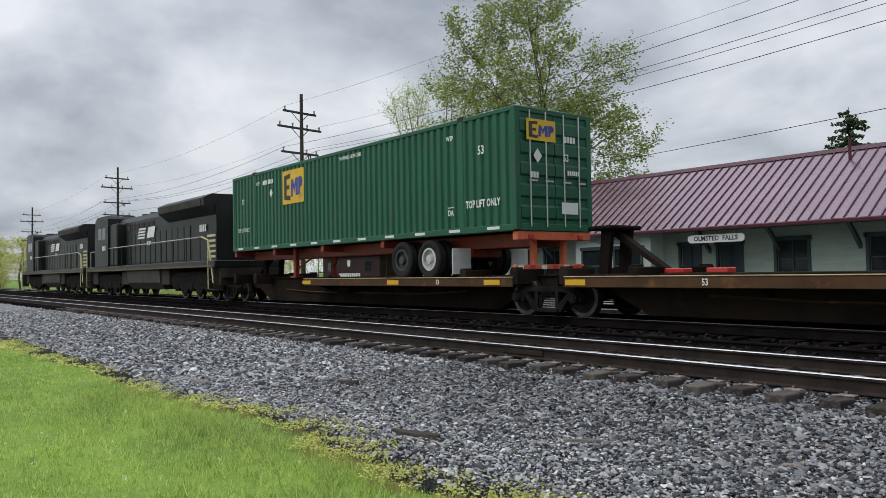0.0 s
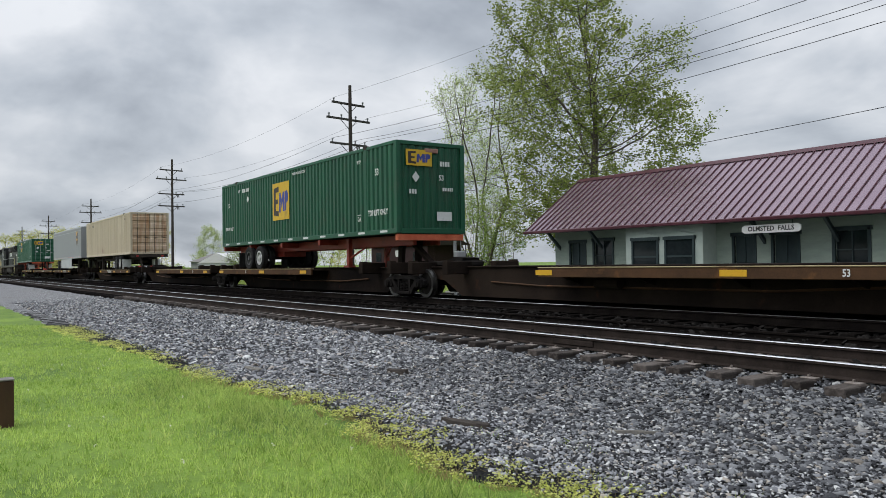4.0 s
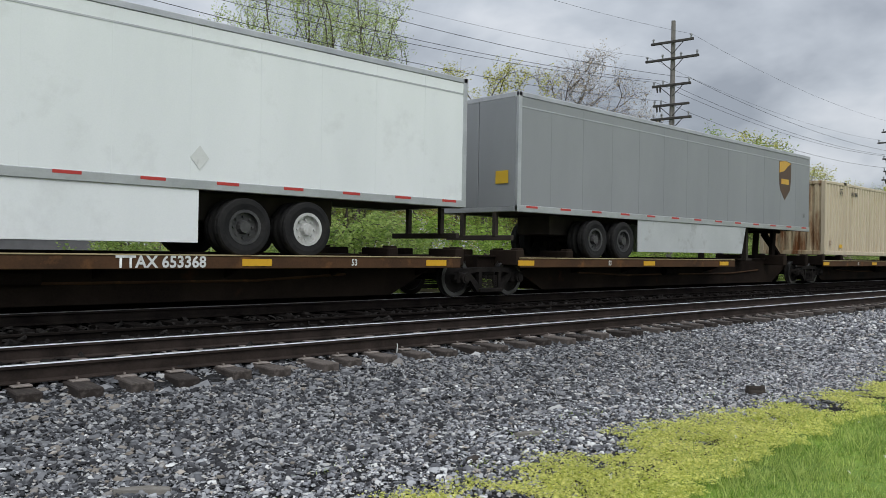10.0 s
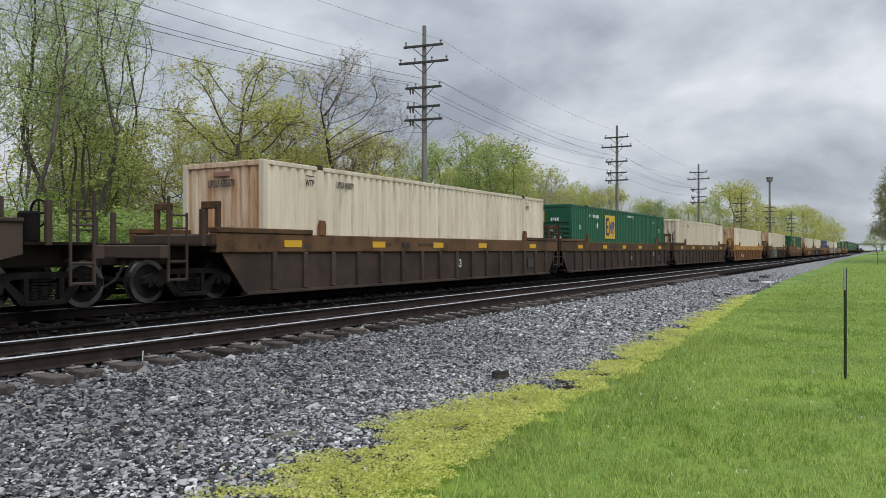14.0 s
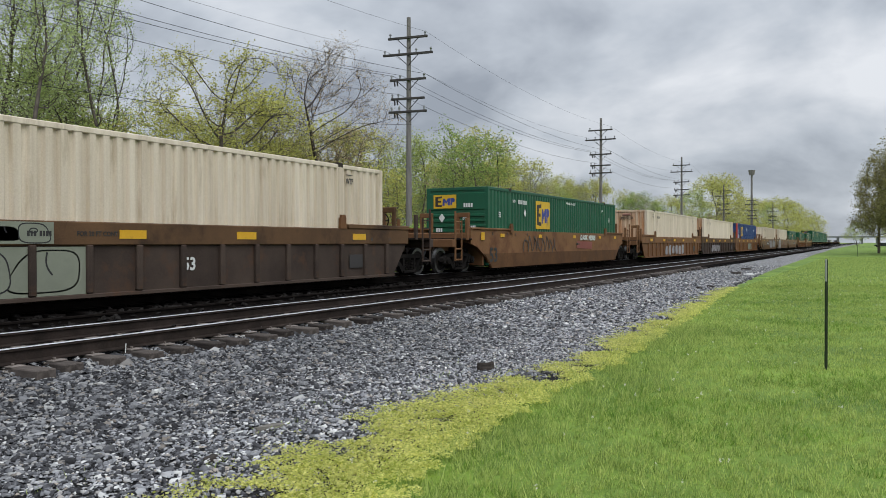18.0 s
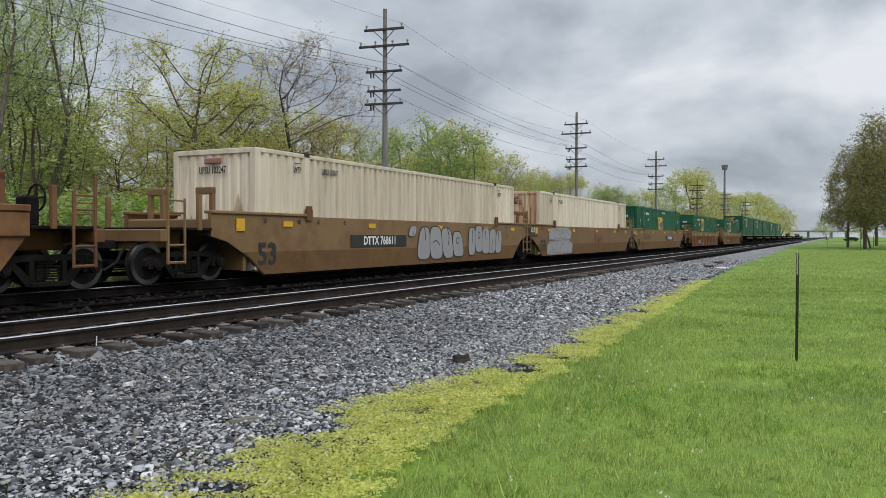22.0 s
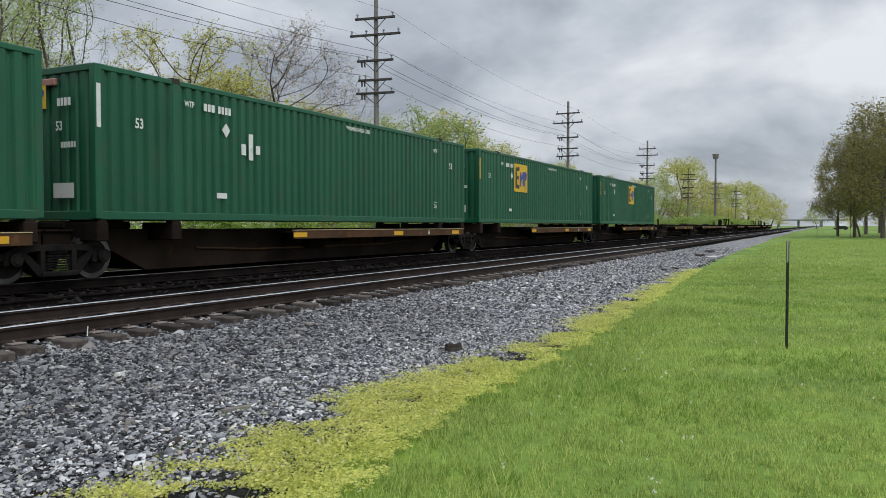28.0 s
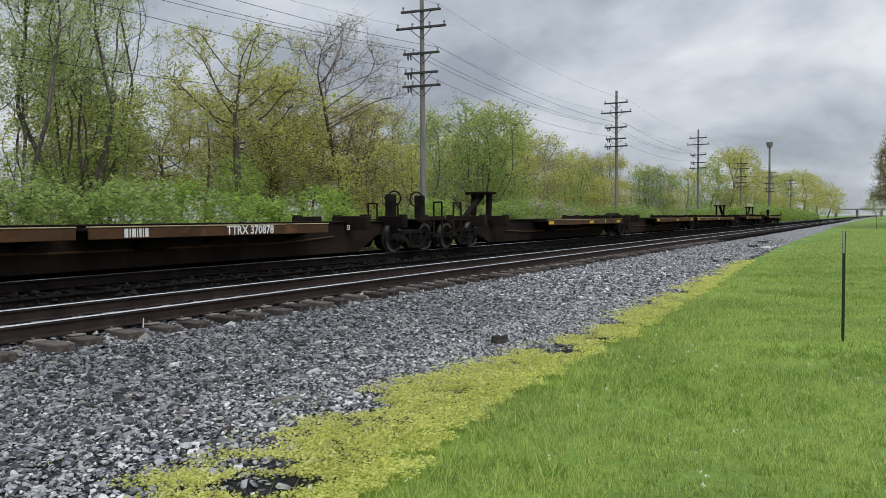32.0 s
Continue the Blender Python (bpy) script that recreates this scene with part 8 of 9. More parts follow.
# ---- posts on the lawn, boards and clods on the gravel ----
M_POST = surface("dark_green_steel_post", (0.022, 0.035, 0.02), (0.045, 0.06, 0.035), 0.6, bump=0.05)
for x, y, h, lab in ((11.15, 0.47, 1.42, "thin dark green steel fence post with bare top"), (97.0, 0.9, 1.6, "thin dark steel fence post further off in the lawn"), (105.0, -2.6, 6.0, "tall thin pole in the lawn")):
    p_ = thing("fence_post", lab, "post", "posts in the lawn", m=pose(x, y, -0.47, 0, 1.0 if h < 2 else 0, 0))
    part("stem", MB().box(-0.02, 0.02, -0.006, 0.006, 0, h, 0.002).box(-0.006, 0.006, -0.02, 0.016, 0, h, 0.002), M_POST, p_)
    if h < 2:
        part("bare_tip", MB().box(-0.022, 0.022, -0.009, 0.009, h - 0.28, h + 0.004, 0.002), M_ALU, p_)
bol = thing("wooden_bollard", "dark brown square wooden bollard in the lawn", "bollard", m=pose(-9.6, 0.62, -0.47))
part("post", MB().box(-0.1, 0.1, -0.1, 0.1, 0, 0.50, 0.012), surface("dark_brown_stained_wood", (0.045, 0.018, 0.01), (0.075, 0.032, 0.018), 0.5, scale=2, stretch=(6, 6, 1), bump=0.15), bol)
part("cap", MB().box(-0.105, 0.105, -0.105, 0.105, 0.50, 0.515, 0.004), M_POLE, bol)
M_OLDWOOD = surface("dark_rotten_wood", (0.03, 0.026, 0.024), (0.085, 0.072, 0.062), 0.9, scale=4, stretch=(1, 8, 8), fine=60, bump=0.5)
M_GREYWOOD = surface("weathered_grey_wood", (0.12, 0.112, 0.10), (0.24, 0.225, 0.20), 0.9, scale=4, stretch=(1, 8, 8), fine=60, bump=0.4)


def scrap(name, label, x, y, lx, ly, lz, turn, mat, tilt=0.0):
    z = float(ground_z(x, y)) + 0.035
    r = random.Random(name + str(x))
    mb = MB()
    poly = [(-lx / 2, -ly * 0.4), (-lx * 0.3, -ly * 0.55), (lx * 0.2, -ly * 0.5), (lx / 2, -ly * 0.35), (lx * 0.46, ly * 0.3), (lx * 0.1, ly * 0.55), (-lx * 0.35, ly * 0.45), (-lx * 0.52, ly * 0.1)]
    poly = [(u + r.uniform(-0.04, 0.04) * lx, v + r.uniform(-0.08, 0.08) * ly) for u, v in poly]
    mb.prism(poly, "z", -0.01, lz)
    top = len(poly)
    for i in range(top, 2 * top):
        u, v, w = mb.v[i]
        mb.v[i] = (u * 0.93, v * 0.8, w + r.uniform(-0.25, 0.15) * lz)
    return thing(name, label, "debris", "debris on the gravel", m=pose(x, y, z, 0, tilt, turn), mb=mb, material=mat)


scrap("broken_sleeper", "short dark piece of broken sleeper lying on the gravel", -9.9, 5.55, 0.42, 0.13, 0.08, 5, M_OLDWOOD)
scrap("rotten_board", "long dark rotten board at the edge of the gravel", -15.0, 4.75, 0.8, 0.10, 0.04, 20, M_OLDWOOD)
scrap("rotten_board", "dark rotten board lying on the gravel", -13.4, 5.2, 0.6, 0.08, 0.035, 30, M_OLDWOOD)
scrap("grey_plank", "pale grey plank at the edge of the lawn", -11.75, 4.1, 0.55, 0.13, 0.05, 3, M_GREYWOOD)
scrap("rotten_board", "thin dark strip of wood on the gravel", -10.6, 4.7, 0.8, 0.09, 0.03, 12, M_OLDWOOD)
scrap("split_board", "dark split board at the edge of the grass", -6.5, 4.3, 0.6, 0.11, 0.06, 18, M_OLDWOOD)
scrap("grey_stick", "pale grey stick lying on the gravel", -5.25, 5.27, 0.46, 0.07, 0.04, 42, M_GREYWOOD)
scrap("wood_chunk", "grey weathered chunk of wood on the gravel", 2.05, 5.0, 0.36, 0.09, 0.04, -35, M_GREYWOOD)
scrap("wood_chunk", "grey split chunk of wood on the gravel", 5.2, 4.46, 0.28, 0.08, 0.04, -30, M_GREYWOOD)
scrap("dark_clod", "small dark cylindrical clod beside the lawn", 8.8, 4.15, 0.22, 0.13, 0.10, -40, M_OLDWOOD)
scrap("dark_clod", "dark clod at the edge of the lawn", 4.25, 4.2, 0.13, 0.08, 0.035, 10, M_OLDWOOD)
scrap("grey_slab", "flat grey stone at the lawn's edge", 4.95, 3.75, 0.17, 0.11, 0.03, 25, M_GREYWOOD)
scrap("dark_clod", "dark clods along the gravel", 27.2, 4.95, 0.4, 0.2, 0.09, 20, M_OLDWOOD)
scrap("dark_clod", "dark clod on the gravel further along", 28.4, 4.8, 0.3, 0.2, 0.08, 50, M_OLDWOOD)
scrap("rubble", "heap of dark rubble on the gravel", 41.0, 5.7, 1.3, 0.5, 0.10, 10, M_OLDWOOD)
scrap("rubble", "low heap of dark rubble beside the track", 47.0, 6.0, 1.4, 0.5, 0.09, 0, M_OLDWOOD)
scrap("grey_slab", "pale flat slab lying on the gravel", 40.0, 5.0, 0.9, 0.5, 0.08, 15, M_SIGN)
scrap("pale_stone", "single large pale stone on the gravel", 5.6, 6.3, 0.10, 0.08, 0.06, 15, M_SIGN)
# ---- trees, shrubs and grass ----
def leaf_paint(name, low, high, rough=0.6, patch=0.0):
    m, n, l, b = material(name)
    g = n.new("ShaderNodeNewGeometry")
    r = n.new("ShaderNodeValToRGB")
    r.color_ramp.elements[0].color, r.color_ramp.elements[1].color = (*low, 1), (*high, 1)
    shade = g.outputs["Random Per Island"]
    if patch:
        co = n.new("ShaderNodeTexCoord")
        for scale, weight in ((patch, 0.9), (patch * 9, 0.9)):
            ns = nnode(n, "ShaderNodeTexNoise", Scale=scale, Detail=3.0, Roughness=0.6)
            l.new(co.outputs["Object"], ns.inputs["Vector"])
            ma = n.new("ShaderNodeMath")
            ma.operation = "MULTIPLY_ADD"
            ma.inputs[1].default_value = weight
            l.new(ns.outputs[0], ma.inputs[0])
            l.new(shade, ma.inputs[2])
            shade = ma.outputs[0]
        mr = n.new("ShaderNodeMapRange")
        mr.inputs["From Min"].default_value, mr.inputs["From Max"].default_value = 0.75, 2.0
        l.new(shade, mr.inputs["Value"])
        shade = mr.outputs[0]
    l.new(shade, r.inputs[0])
    l.new(r.outputs[0], b.inputs["Base Color"])
    b.inputs["Roughness"].default_value = rough
    b.inputs["Subsurface Weight"].default_value = 0.0
    t = n.new("ShaderNodeBsdfTranslucent")
    l.new(r.outputs[0], t.inputs["Color"])
    mx = n.new("ShaderNodeMixShader")
    mx.inputs[0].default_value = 0.58
    l.new(b.outputs[0], mx.inputs[1])
    l.new(t.outputs[0], mx.inputs[2])
    l.new(mx.outputs[0], n["Material Output"].inputs["Surface"])
    return m


L_GREEN = leaf_paint("spring_green_leaves", (0.175, 0.294, 0.050), (0.450, 0.600, 0.125))
L_YELLOW = leaf_paint("yellow_green_leaves", (0.325, 0.332, 0.072), (0.728, 0.715, 0.221))
L_MAPLE = leaf_paint("young_maple_leaves", (0.13, 0.175, 0.036), (0.36, 0.41, 0.11))
L_WOOD = leaf_paint("mixed_woodland_leaves", (0.247, 0.325, 0.085), (0.611, 0.676, 0.234))
L_FRESH = leaf_paint("fresh_bright_leaves", (0.17, 0.27, 0.06), (0.44, 0.55, 0.16))
L_PALE = leaf_paint("pale_leaf_buds", (0.325, 0.413, 0.138), (0.650, 0.750, 0.325))
L_RUSSET = leaf_paint("russet_leaf_buds", (0.312, 0.234, 0.111), (0.624, 0.494, 0.273))
L_OLIVE = leaf_paint("olive_brown_leaves", (0.15, 0.14, 0.045), (0.38, 0.35, 0.13))
L_DARK = leaf_paint("dark_conifer_needles", (0.03, 0.06, 0.028), (0.095, 0.14, 0.065))
L_PINK = leaf_paint("pink_blossom", (0.48, 0.32, 0.33), (0.65, 0.5, 0.5))
BARK = surface("grey_brown_bark", (0.07, 0.06, 0.05), (0.17, 0.145, 0.125), 0.9, scale=2, stretch=(4, 4, 0.7), fine=30, bump=0.5)
BARK_DARK = surface("dark_tree_bark", (0.035, 0.029, 0.026), (0.10, 0.085, 0.075), 0.9, scale=2, stretch=(4, 4, 0.7), fine=30, bump=0.5)
BARK_PALE = surface("pale_twig_bark", (0.13, 0.115, 0.10), (0.24, 0.215, 0.19), 0.9, scale=2, stretch=(4, 4, 0.7), fine=30, bump=0.3)


def limbs_to_mesh(name, segs, mat, n=5):
    """Tapered tubes from arrays of start, end and two radii."""
    thick = [s for s in segs if s[2] >= 0.03]
    if n > 3 and len(thick) < len(segs):
        va, fa = limb_tubes(thick, n) if thick else (np.zeros((0, 3)), np.zeros((0, 4), int))
        vb, fb = limb_tubes([s for s in segs if s[2] < 0.03], 3)
        return soup(name, np.concatenate([va, vb]), np.concatenate([fa, fb + len(va)]), mat, True)
    v, f = limb_tubes(segs, n)
    return soup(name, v, f, mat, True)


def limb_tubes(segs, n):
    a, b = np.array([s[0] for s in segs]), np.array([s[1] for s in segs])
    r0, r1 = np.array([s[2] for s in segs]), np.array([s[3] for s in segs])
    d = b - a
    d /= np.linalg.norm(d, axis=1, keepdims=True) + 1e-9
    u = np.cross(d, np.where(np.abs(d[:, 2:3]) > 0.9, [[1, 0, 0]], [[0, 0, 1]]))
    u /= np.linalg.norm(u, axis=1, keepdims=True) + 1e-9
    w = np.cross(d, u)
    t = 2 * np.pi * np.arange(n) / n
    ring = u[:, None] * np.cos(t)[None, :, None] + w[:, None] * np.sin(t)[None, :, None]
    v = np.concatenate([a[:, None] + ring * r0[:, None, None], b[:, None] + ring * r1[:, None, None]], 1)
    i = np.arange(n)
    f = np.stack([i, (i + 1) % n, n + (i + 1) % n, n + i], -1)
    faces = (np.arange(len(segs))[:, None, None] * 2 * n + f[None]).reshape(-1, 4)
    return v.reshape(-1, 3), faces


def leaves_mesh(name, pts, size, mat, g, flat=0.5):
    """One small kinked quad for each leaf."""
    n = len(pts)
    u = g.normal(size=(n, 3)) * [1, 1, flat]
    u /= np.linalg.norm(u, axis=1, keepdims=True) + 1e-9
    w = np.cross(u, g.normal(size=(n, 3)))
    w /= np.linalg.norm(w, axis=1, keepdims=True) + 1e-9
    s = size * g.uniform(0.55, 1.35, (n, 1))
    v = np.stack([pts - u * s, pts + w * s * 0.55, pts + u * s, pts - w * s * 0.55], 1)
    return soup(name, v.reshape(-1, 3), np.arange(4 * n).reshape(-1, 4), mat)


def crown_points(g, n, base, h, wide, lobes, shape):
    """Points that the limbs reach for: many lobes inside an upright crown, with gaps between them."""
    out = []
    for _ in range(lobes):
        t = g.uniform(0.04, 0.97)
        if shape == "vase":
            rim = 0.30 + 0.70 * t ** 0.8 if t < 0.75 else 1.0 - 2.2 * (t - 0.75)
        elif shape == "cone":
            rim = 1.0 - 0.75 * t
        else:
            rim = math.sqrt(max(0.0, 1 - (2 * t - 0.92) ** 2 / 1.18)) if t > 0.4 else 0.62 + 0.9 * t
        a, q = g.uniform(0, 2 * np.pi), math.sqrt(g.uniform(0.0, 1.0))
        c = np.array([np.cos(a) * q * rim * wide, np.sin(a) * q * rim * wide, base + t * (h - base)])
        k = g.uniform(0.10, 0.19) * (h - base) ** 0.5 * wide ** 0.5
        p = g.normal(size=(n // lobes, 3))
        p *= (g.uniform(0.2, 1.0, (len(p), 1)) ** 0.4) / np.linalg.norm(p, axis=1, keepdims=True)
        out.append(c + p * k * [1.15, 1.15, 0.85])
    out = np.concatenate(out)
    out[:, 2] = np.minimum(out[:, 2], h - 0.3 * np.abs(g.normal(size=len(out))))
    return out[out[:, 2] > base * 0.7]


def grow(g, h, wide, base, stems, lobes, n, shape, tip_r, step, leader):
    """Limbs that branch towards the free points of the crown, thickened from the twigs down."""
    pts = crown_points(g, n, base, h, wide, lobes, shape)
    nodes, parent = [], []
    for s_ in range(stems):
        a = 2 * np.pi * s_ / stems + g.uniform(-0.5, 0.5)
        lean = 0.05 if stems == 1 else g.uniform(0.10, 0.32)
        d = np.array([lean * np.cos(a), lean * np.sin(a), 1.0])
        p = np.array([0.16 * np.cos(a), 0.16 * np.sin(a), -0.3]) * (0.0 if stems == 1 else 1.0) + [0, 0, -0.3 if stems == 1 else 0]
        nodes.append(p)
        parent.append(-1)
        reach = (h * leader if s_ == 0 and leader else base) * g.uniform(0.9, 1.15)
        for _ in range(max(2, int(reach / step))):
            d = d + g.normal(0, 0.028, 3)
            d /= np.linalg.norm(d)
            p = p + d * step
            nodes.append(p)
            parent.append(len(nodes) - 2)
    nodes = np.array(nodes)
    parent = list(parent)
    near = np.full(len(pts), -1)
    dist = np.full(len(pts), 1e9)
    fresh = np.arange(len(nodes))
    kill = step * 1.25
    for _ in range(90):
        d2 = np.linalg.norm(pts[:, None] - nodes[fresh][None], axis=2)
        j = d2.argmin(1)
        m = d2[np.arange(len(pts)), j]
        better = m < dist
        near[better], dist[better] = fresh[j[better]], m[better]
        live = dist > kill
        pts, near, dist = pts[live], near[live], dist[live]
        if len(pts) < 4:
            break
        pull = dist < 0.42 * h
        if not pull.any():
            break
        own, way = near[pull], pts[pull] - nodes[near[pull]]
        way /= np.linalg.norm(way, axis=1, keepdims=True)
        ids = np.unique(own)
        acc = np.zeros((len(nodes), 3))
        np.add.at(acc, own, way)
        d = acc[ids]
        d /= np.linalg.norm(d, axis=1, keepdims=True) + 1e-9
        up = np.array(parent)[ids]
        along = (nodes[ids] - nodes[np.maximum(up, 0)]) / step
        d += 1.3 * along * (up >= 0)[:, None] * (np.sum(d * along, axis=1, keepdims=True) > 0.25)
        d += g.normal(0, 0.10, d.shape) + [0, 0, 0.26]
        d /= np.linalg.norm(d, axis=1, keepdims=True)
        born = nodes[ids] + d * step
        fresh = np.arange(len(nodes), len(nodes) + len(born))
        nodes = np.concatenate([nodes, born])
        parent += [int(i) for i in ids]
        if len(nodes) > 5200:
            break
    parent = np.array(parent)
    area = np.zeros(len(nodes))
    kids = np.zeros(len(nodes), int)
    for i in range(len(nodes) - 1, -1, -1):
        if area[i] == 0:
            area[i] = tip_r ** 1.85
        if parent[i] >= 0:
            area[parent[i]] += area[i]
            kids[parent[i]] += 1
    return nodes, parent, area ** (1 / 1.85), kids


def tree_kind(key, seed, h, wide, leaf, n_leaf, size, bark=None, base=0.25, stems=1, lobes=46, n=1500, shape="oval", tip_r=0.011, step=0.42, leader=0.0, twigs=2, twig_len=0.7, bunch=0.10):
    """Meshes of a trunk with limbs and twigs, and of the leaves along the twigs, kept for reuse."""
    g = np.random.default_rng(seed)
    nodes, parent, rad, kids = grow(g, h, wide, base * h, stems, lobes, n, shape, tip_r, step, leader)
    has = np.flatnonzero(parent >= 0)
    rp = np.minimum(rad[parent[has]], np.where(kids[parent[has]] > 1, rad[has] * 1.25, 1e9))
    segs = [(nodes[parent[i]], nodes[i], r_, rad[i]) for i, r_ in zip(has, rp)]
    thin = has[rad[has] < tip_r * 3.2]
    src = np.repeat(thin, twigs)
    d = nodes[src] - nodes[parent[src]]
    d /= np.linalg.norm(d, axis=1, keepdims=True) + 1e-9
    d = d * 0.8 + g.normal(0, 0.55, d.shape) + [0, 0, 0.25]
    d /= np.linalg.norm(d, axis=1, keepdims=True)
    L = twig_len * g.uniform(0.4, 1.2, (len(src), 1))
    mid = nodes[src] + d * L * 0.55
    end = mid + (d + g.normal(0, 0.28, d.shape) + [0, 0, 0.12]) * L * 0.5
    segs += [(a, b, tip_r * 0.75, tip_r * 0.55) for a, b in zip(nodes[src], mid)] + [(a, b, tip_r * 0.55, tip_r * 0.3) for a, b in zip(mid, end)]
    pick = g.integers(0, len(src), n_leaf)
    t = g.uniform(0.15, 1.1, (n_leaf, 1))
    pts = np.where(t < 0.55, nodes[src][pick] + (mid - nodes[src])[pick] * t / 0.55, mid[pick] + (end - mid)[pick] * (t - 0.55) / 0.45) + g.normal(0, bunch, (n_leaf, 3))
    MESHES[key] = (limbs_to_mesh("trunk", segs, bark or BARK), leaves_mesh("crown", pts, size, leaf, g))
    return key


tree_kind("maple", 11, 18.5, 6.6, L_MAPLE, 54000, 0.09, base=0.14, lobes=64, n=2400, step=0.5, leader=0.45, bunch=0.20, twigs=3)
tree_kind("budding", 12, 15.5, 4.5, L_PALE, 13000, 0.062, BARK, base=0.40, stems=5, lobes=46, n=2000, shape="vase", step=0.42, twigs=2, twig_len=0.9, tip_r=0.010, bunch=0.16)
tree_kind("budding_tall", 13, 17.0, 3.4, L_FRESH, 9500, 0.055, base=0.16, stems=2, lobes=40, n=1500, step=0.45, leader=0.6, twigs=2, twig_len=0.8)
tree_kind("yellowing", 14, 12.0, 4.2, L_YELLOW, 15000, 0.062, base=0.30, lobes=44, n=1300, step=0.36, leader=0.6, twigs=2)
tree_kind("snag", 15, 15.5, 4.6, L_RUSSET, 9000, 0.055, BARK_DARK, base=0.24, lobes=60, n=1500, step=0.36, leader=0.72, twigs=3, twig_len=1.0, tip_r=0.008)
tree_kind("round_green", 16, 9.0, 3.6, L_FRESH, 12000, 0.075, base=0.10, stems=4, lobes=36, n=1000, step=0.36, twigs=2, bunch=0.18)
tree_kind("bare", 17, 11.0, 2.6, L_PALE, 1500, 0.05, BARK_PALE, base=0.2, stems=3, lobes=26, n=900, shape="vase", step=0.42, twigs=3, twig_len=0.9, tip_r=0.009)
tree_kind("russet", 18, 10.0, 2.9, L_RUSSET, 4200, 0.055, base=0.2, stems=2, lobes=26, n=900, step=0.40, twigs=2, twig_len=0.8)
tree_kind("thicket", 19, 6.5, 2.2, L_GREEN, 4200, 0.075, base=0.10, stems=6, lobes=22, n=420, step=0.40, twigs=2, bunch=0.18, tip_r=0.008)
tree_kind("thicket_yellow", 20, 6.0, 2.2, L_YELLOW, 3600, 0.075, base=0.10, stems=6, lobes=22, n=420, step=0.40, twigs=2, bunch=0.18, tip_r=0.008)
tree_kind("woodland_green", 24, 10.0, 2.9, L_WOOD, 7000, 0.085, base=0.15, stems=3, lobes=30, n=650, step=0.48, twigs=2, bunch=0.22, twig_len=0.8)
tree_kind("woodland_olive", 25, 10.0, 2.9, L_YELLOW, 6500, 0.085, base=0.15, stems=2, lobes=30, n=650, step=0.48, leader=0.5, twigs=2, bunch=0.22, twig_len=0.8)
tree_kind("lawn_tree", 27, 10.0, 3.6, L_OLIVE, 15000, 0.085, base=0.22, lobes=44, n=1100, step=0.42, leader=0.45, twigs=3, bunch=0.2)
tree_kind("saplings", 26, 7.5, 1.7, L_PALE, 700, 0.05, BARK_PALE, base=0.45, stems=7, lobes=16, n=300, shape="vase", step=0.42, twigs=2, twig_len=0.8, tip_r=0.009)
tree_kind("shrub", 21, 2.6, 1.6, L_FRESH, 3400, 0.062, base=0.10, stems=7, lobes=20, n=260, step=0.24, twigs=2, twig_len=0.35, tip_r=0.006, bunch=0.12)
tree_kind("shrub_green", 22, 2.3, 1.6, L_GREEN, 3400, 0.062, base=0.10, stems=7, lobes=20, n=260, step=0.24, twigs=2, twig_len=0.35, tip_r=0.006, bunch=0.12)
tree_kind("shrub_pink", 23, 2.4, 1.4, L_PINK, 1500, 0.05, base=0.10, stems=5, lobes=16, n=220, step=0.24, twigs=2, twig_len=0.35, tip_r=0.006, bunch=0.12)


def conifer(key, seed, h, w):
    """Whorls of drooping boughs with upturned tips, needles hanging in sprays and gaps between."""
    g = np.random.default_rng(seed)
    segs = [(np.array([0, 0, -0.3]), np.array([0, 0, h * 0.5]), 0.2, 0.11), (np.array([0, 0, h * 0.5]), np.array([0, 0, h]), 0.11, 0.015)]
    pts = []
    z = h * 0.10
    while z < h * 0.985:
        reach = w * (1 - z / h) ** 0.75 + 0.14
        n = int(g.integers(5, 8))
        a0 = g.uniform(0, 2 * np.pi)
        for i in range(n):
            a = a0 + 2 * np.pi * i / n + g.uniform(-0.3, 0.3)
            L = reach * g.uniform(0.45, 1.15)
            zb = z + g.uniform(-0.2, 0.2)
            out = np.array([np.cos(a), np.sin(a), 0])
            side = np.array([-np.sin(a), np.cos(a), 0])
            last = np.array([0, 0, zb])
            for t in np.linspace(0.1, 1.0, max(4, int(L * 8))):
                q = out * L * t + [0, 0, zb - 0.55 * L * t * (1 - 0.62 * t)]
                segs.append((last, q, 0.028 * (1.1 - t), 0.028 * (1.05 - t)))
                last = q
                half = 0.30 * L * t * (1.15 - t) + 0.05
                for k in range(6):
                    pts.append(q + side * g.uniform(-half, half) + [0, 0, -abs(g.normal(0, 0.09))])
        z += 0.30 + 0.12 * (1 - z / h)
    MESHES[key] = (limbs_to_mesh("trunk", segs, BARK, 4), leaves_mesh("crown", np.array(pts), 0.12, L_DARK, g, 0.35))


conifer("spruce", 31, 10.6, 3.9)
conifer("spruce_wide", 32, 9.5, 4.9)

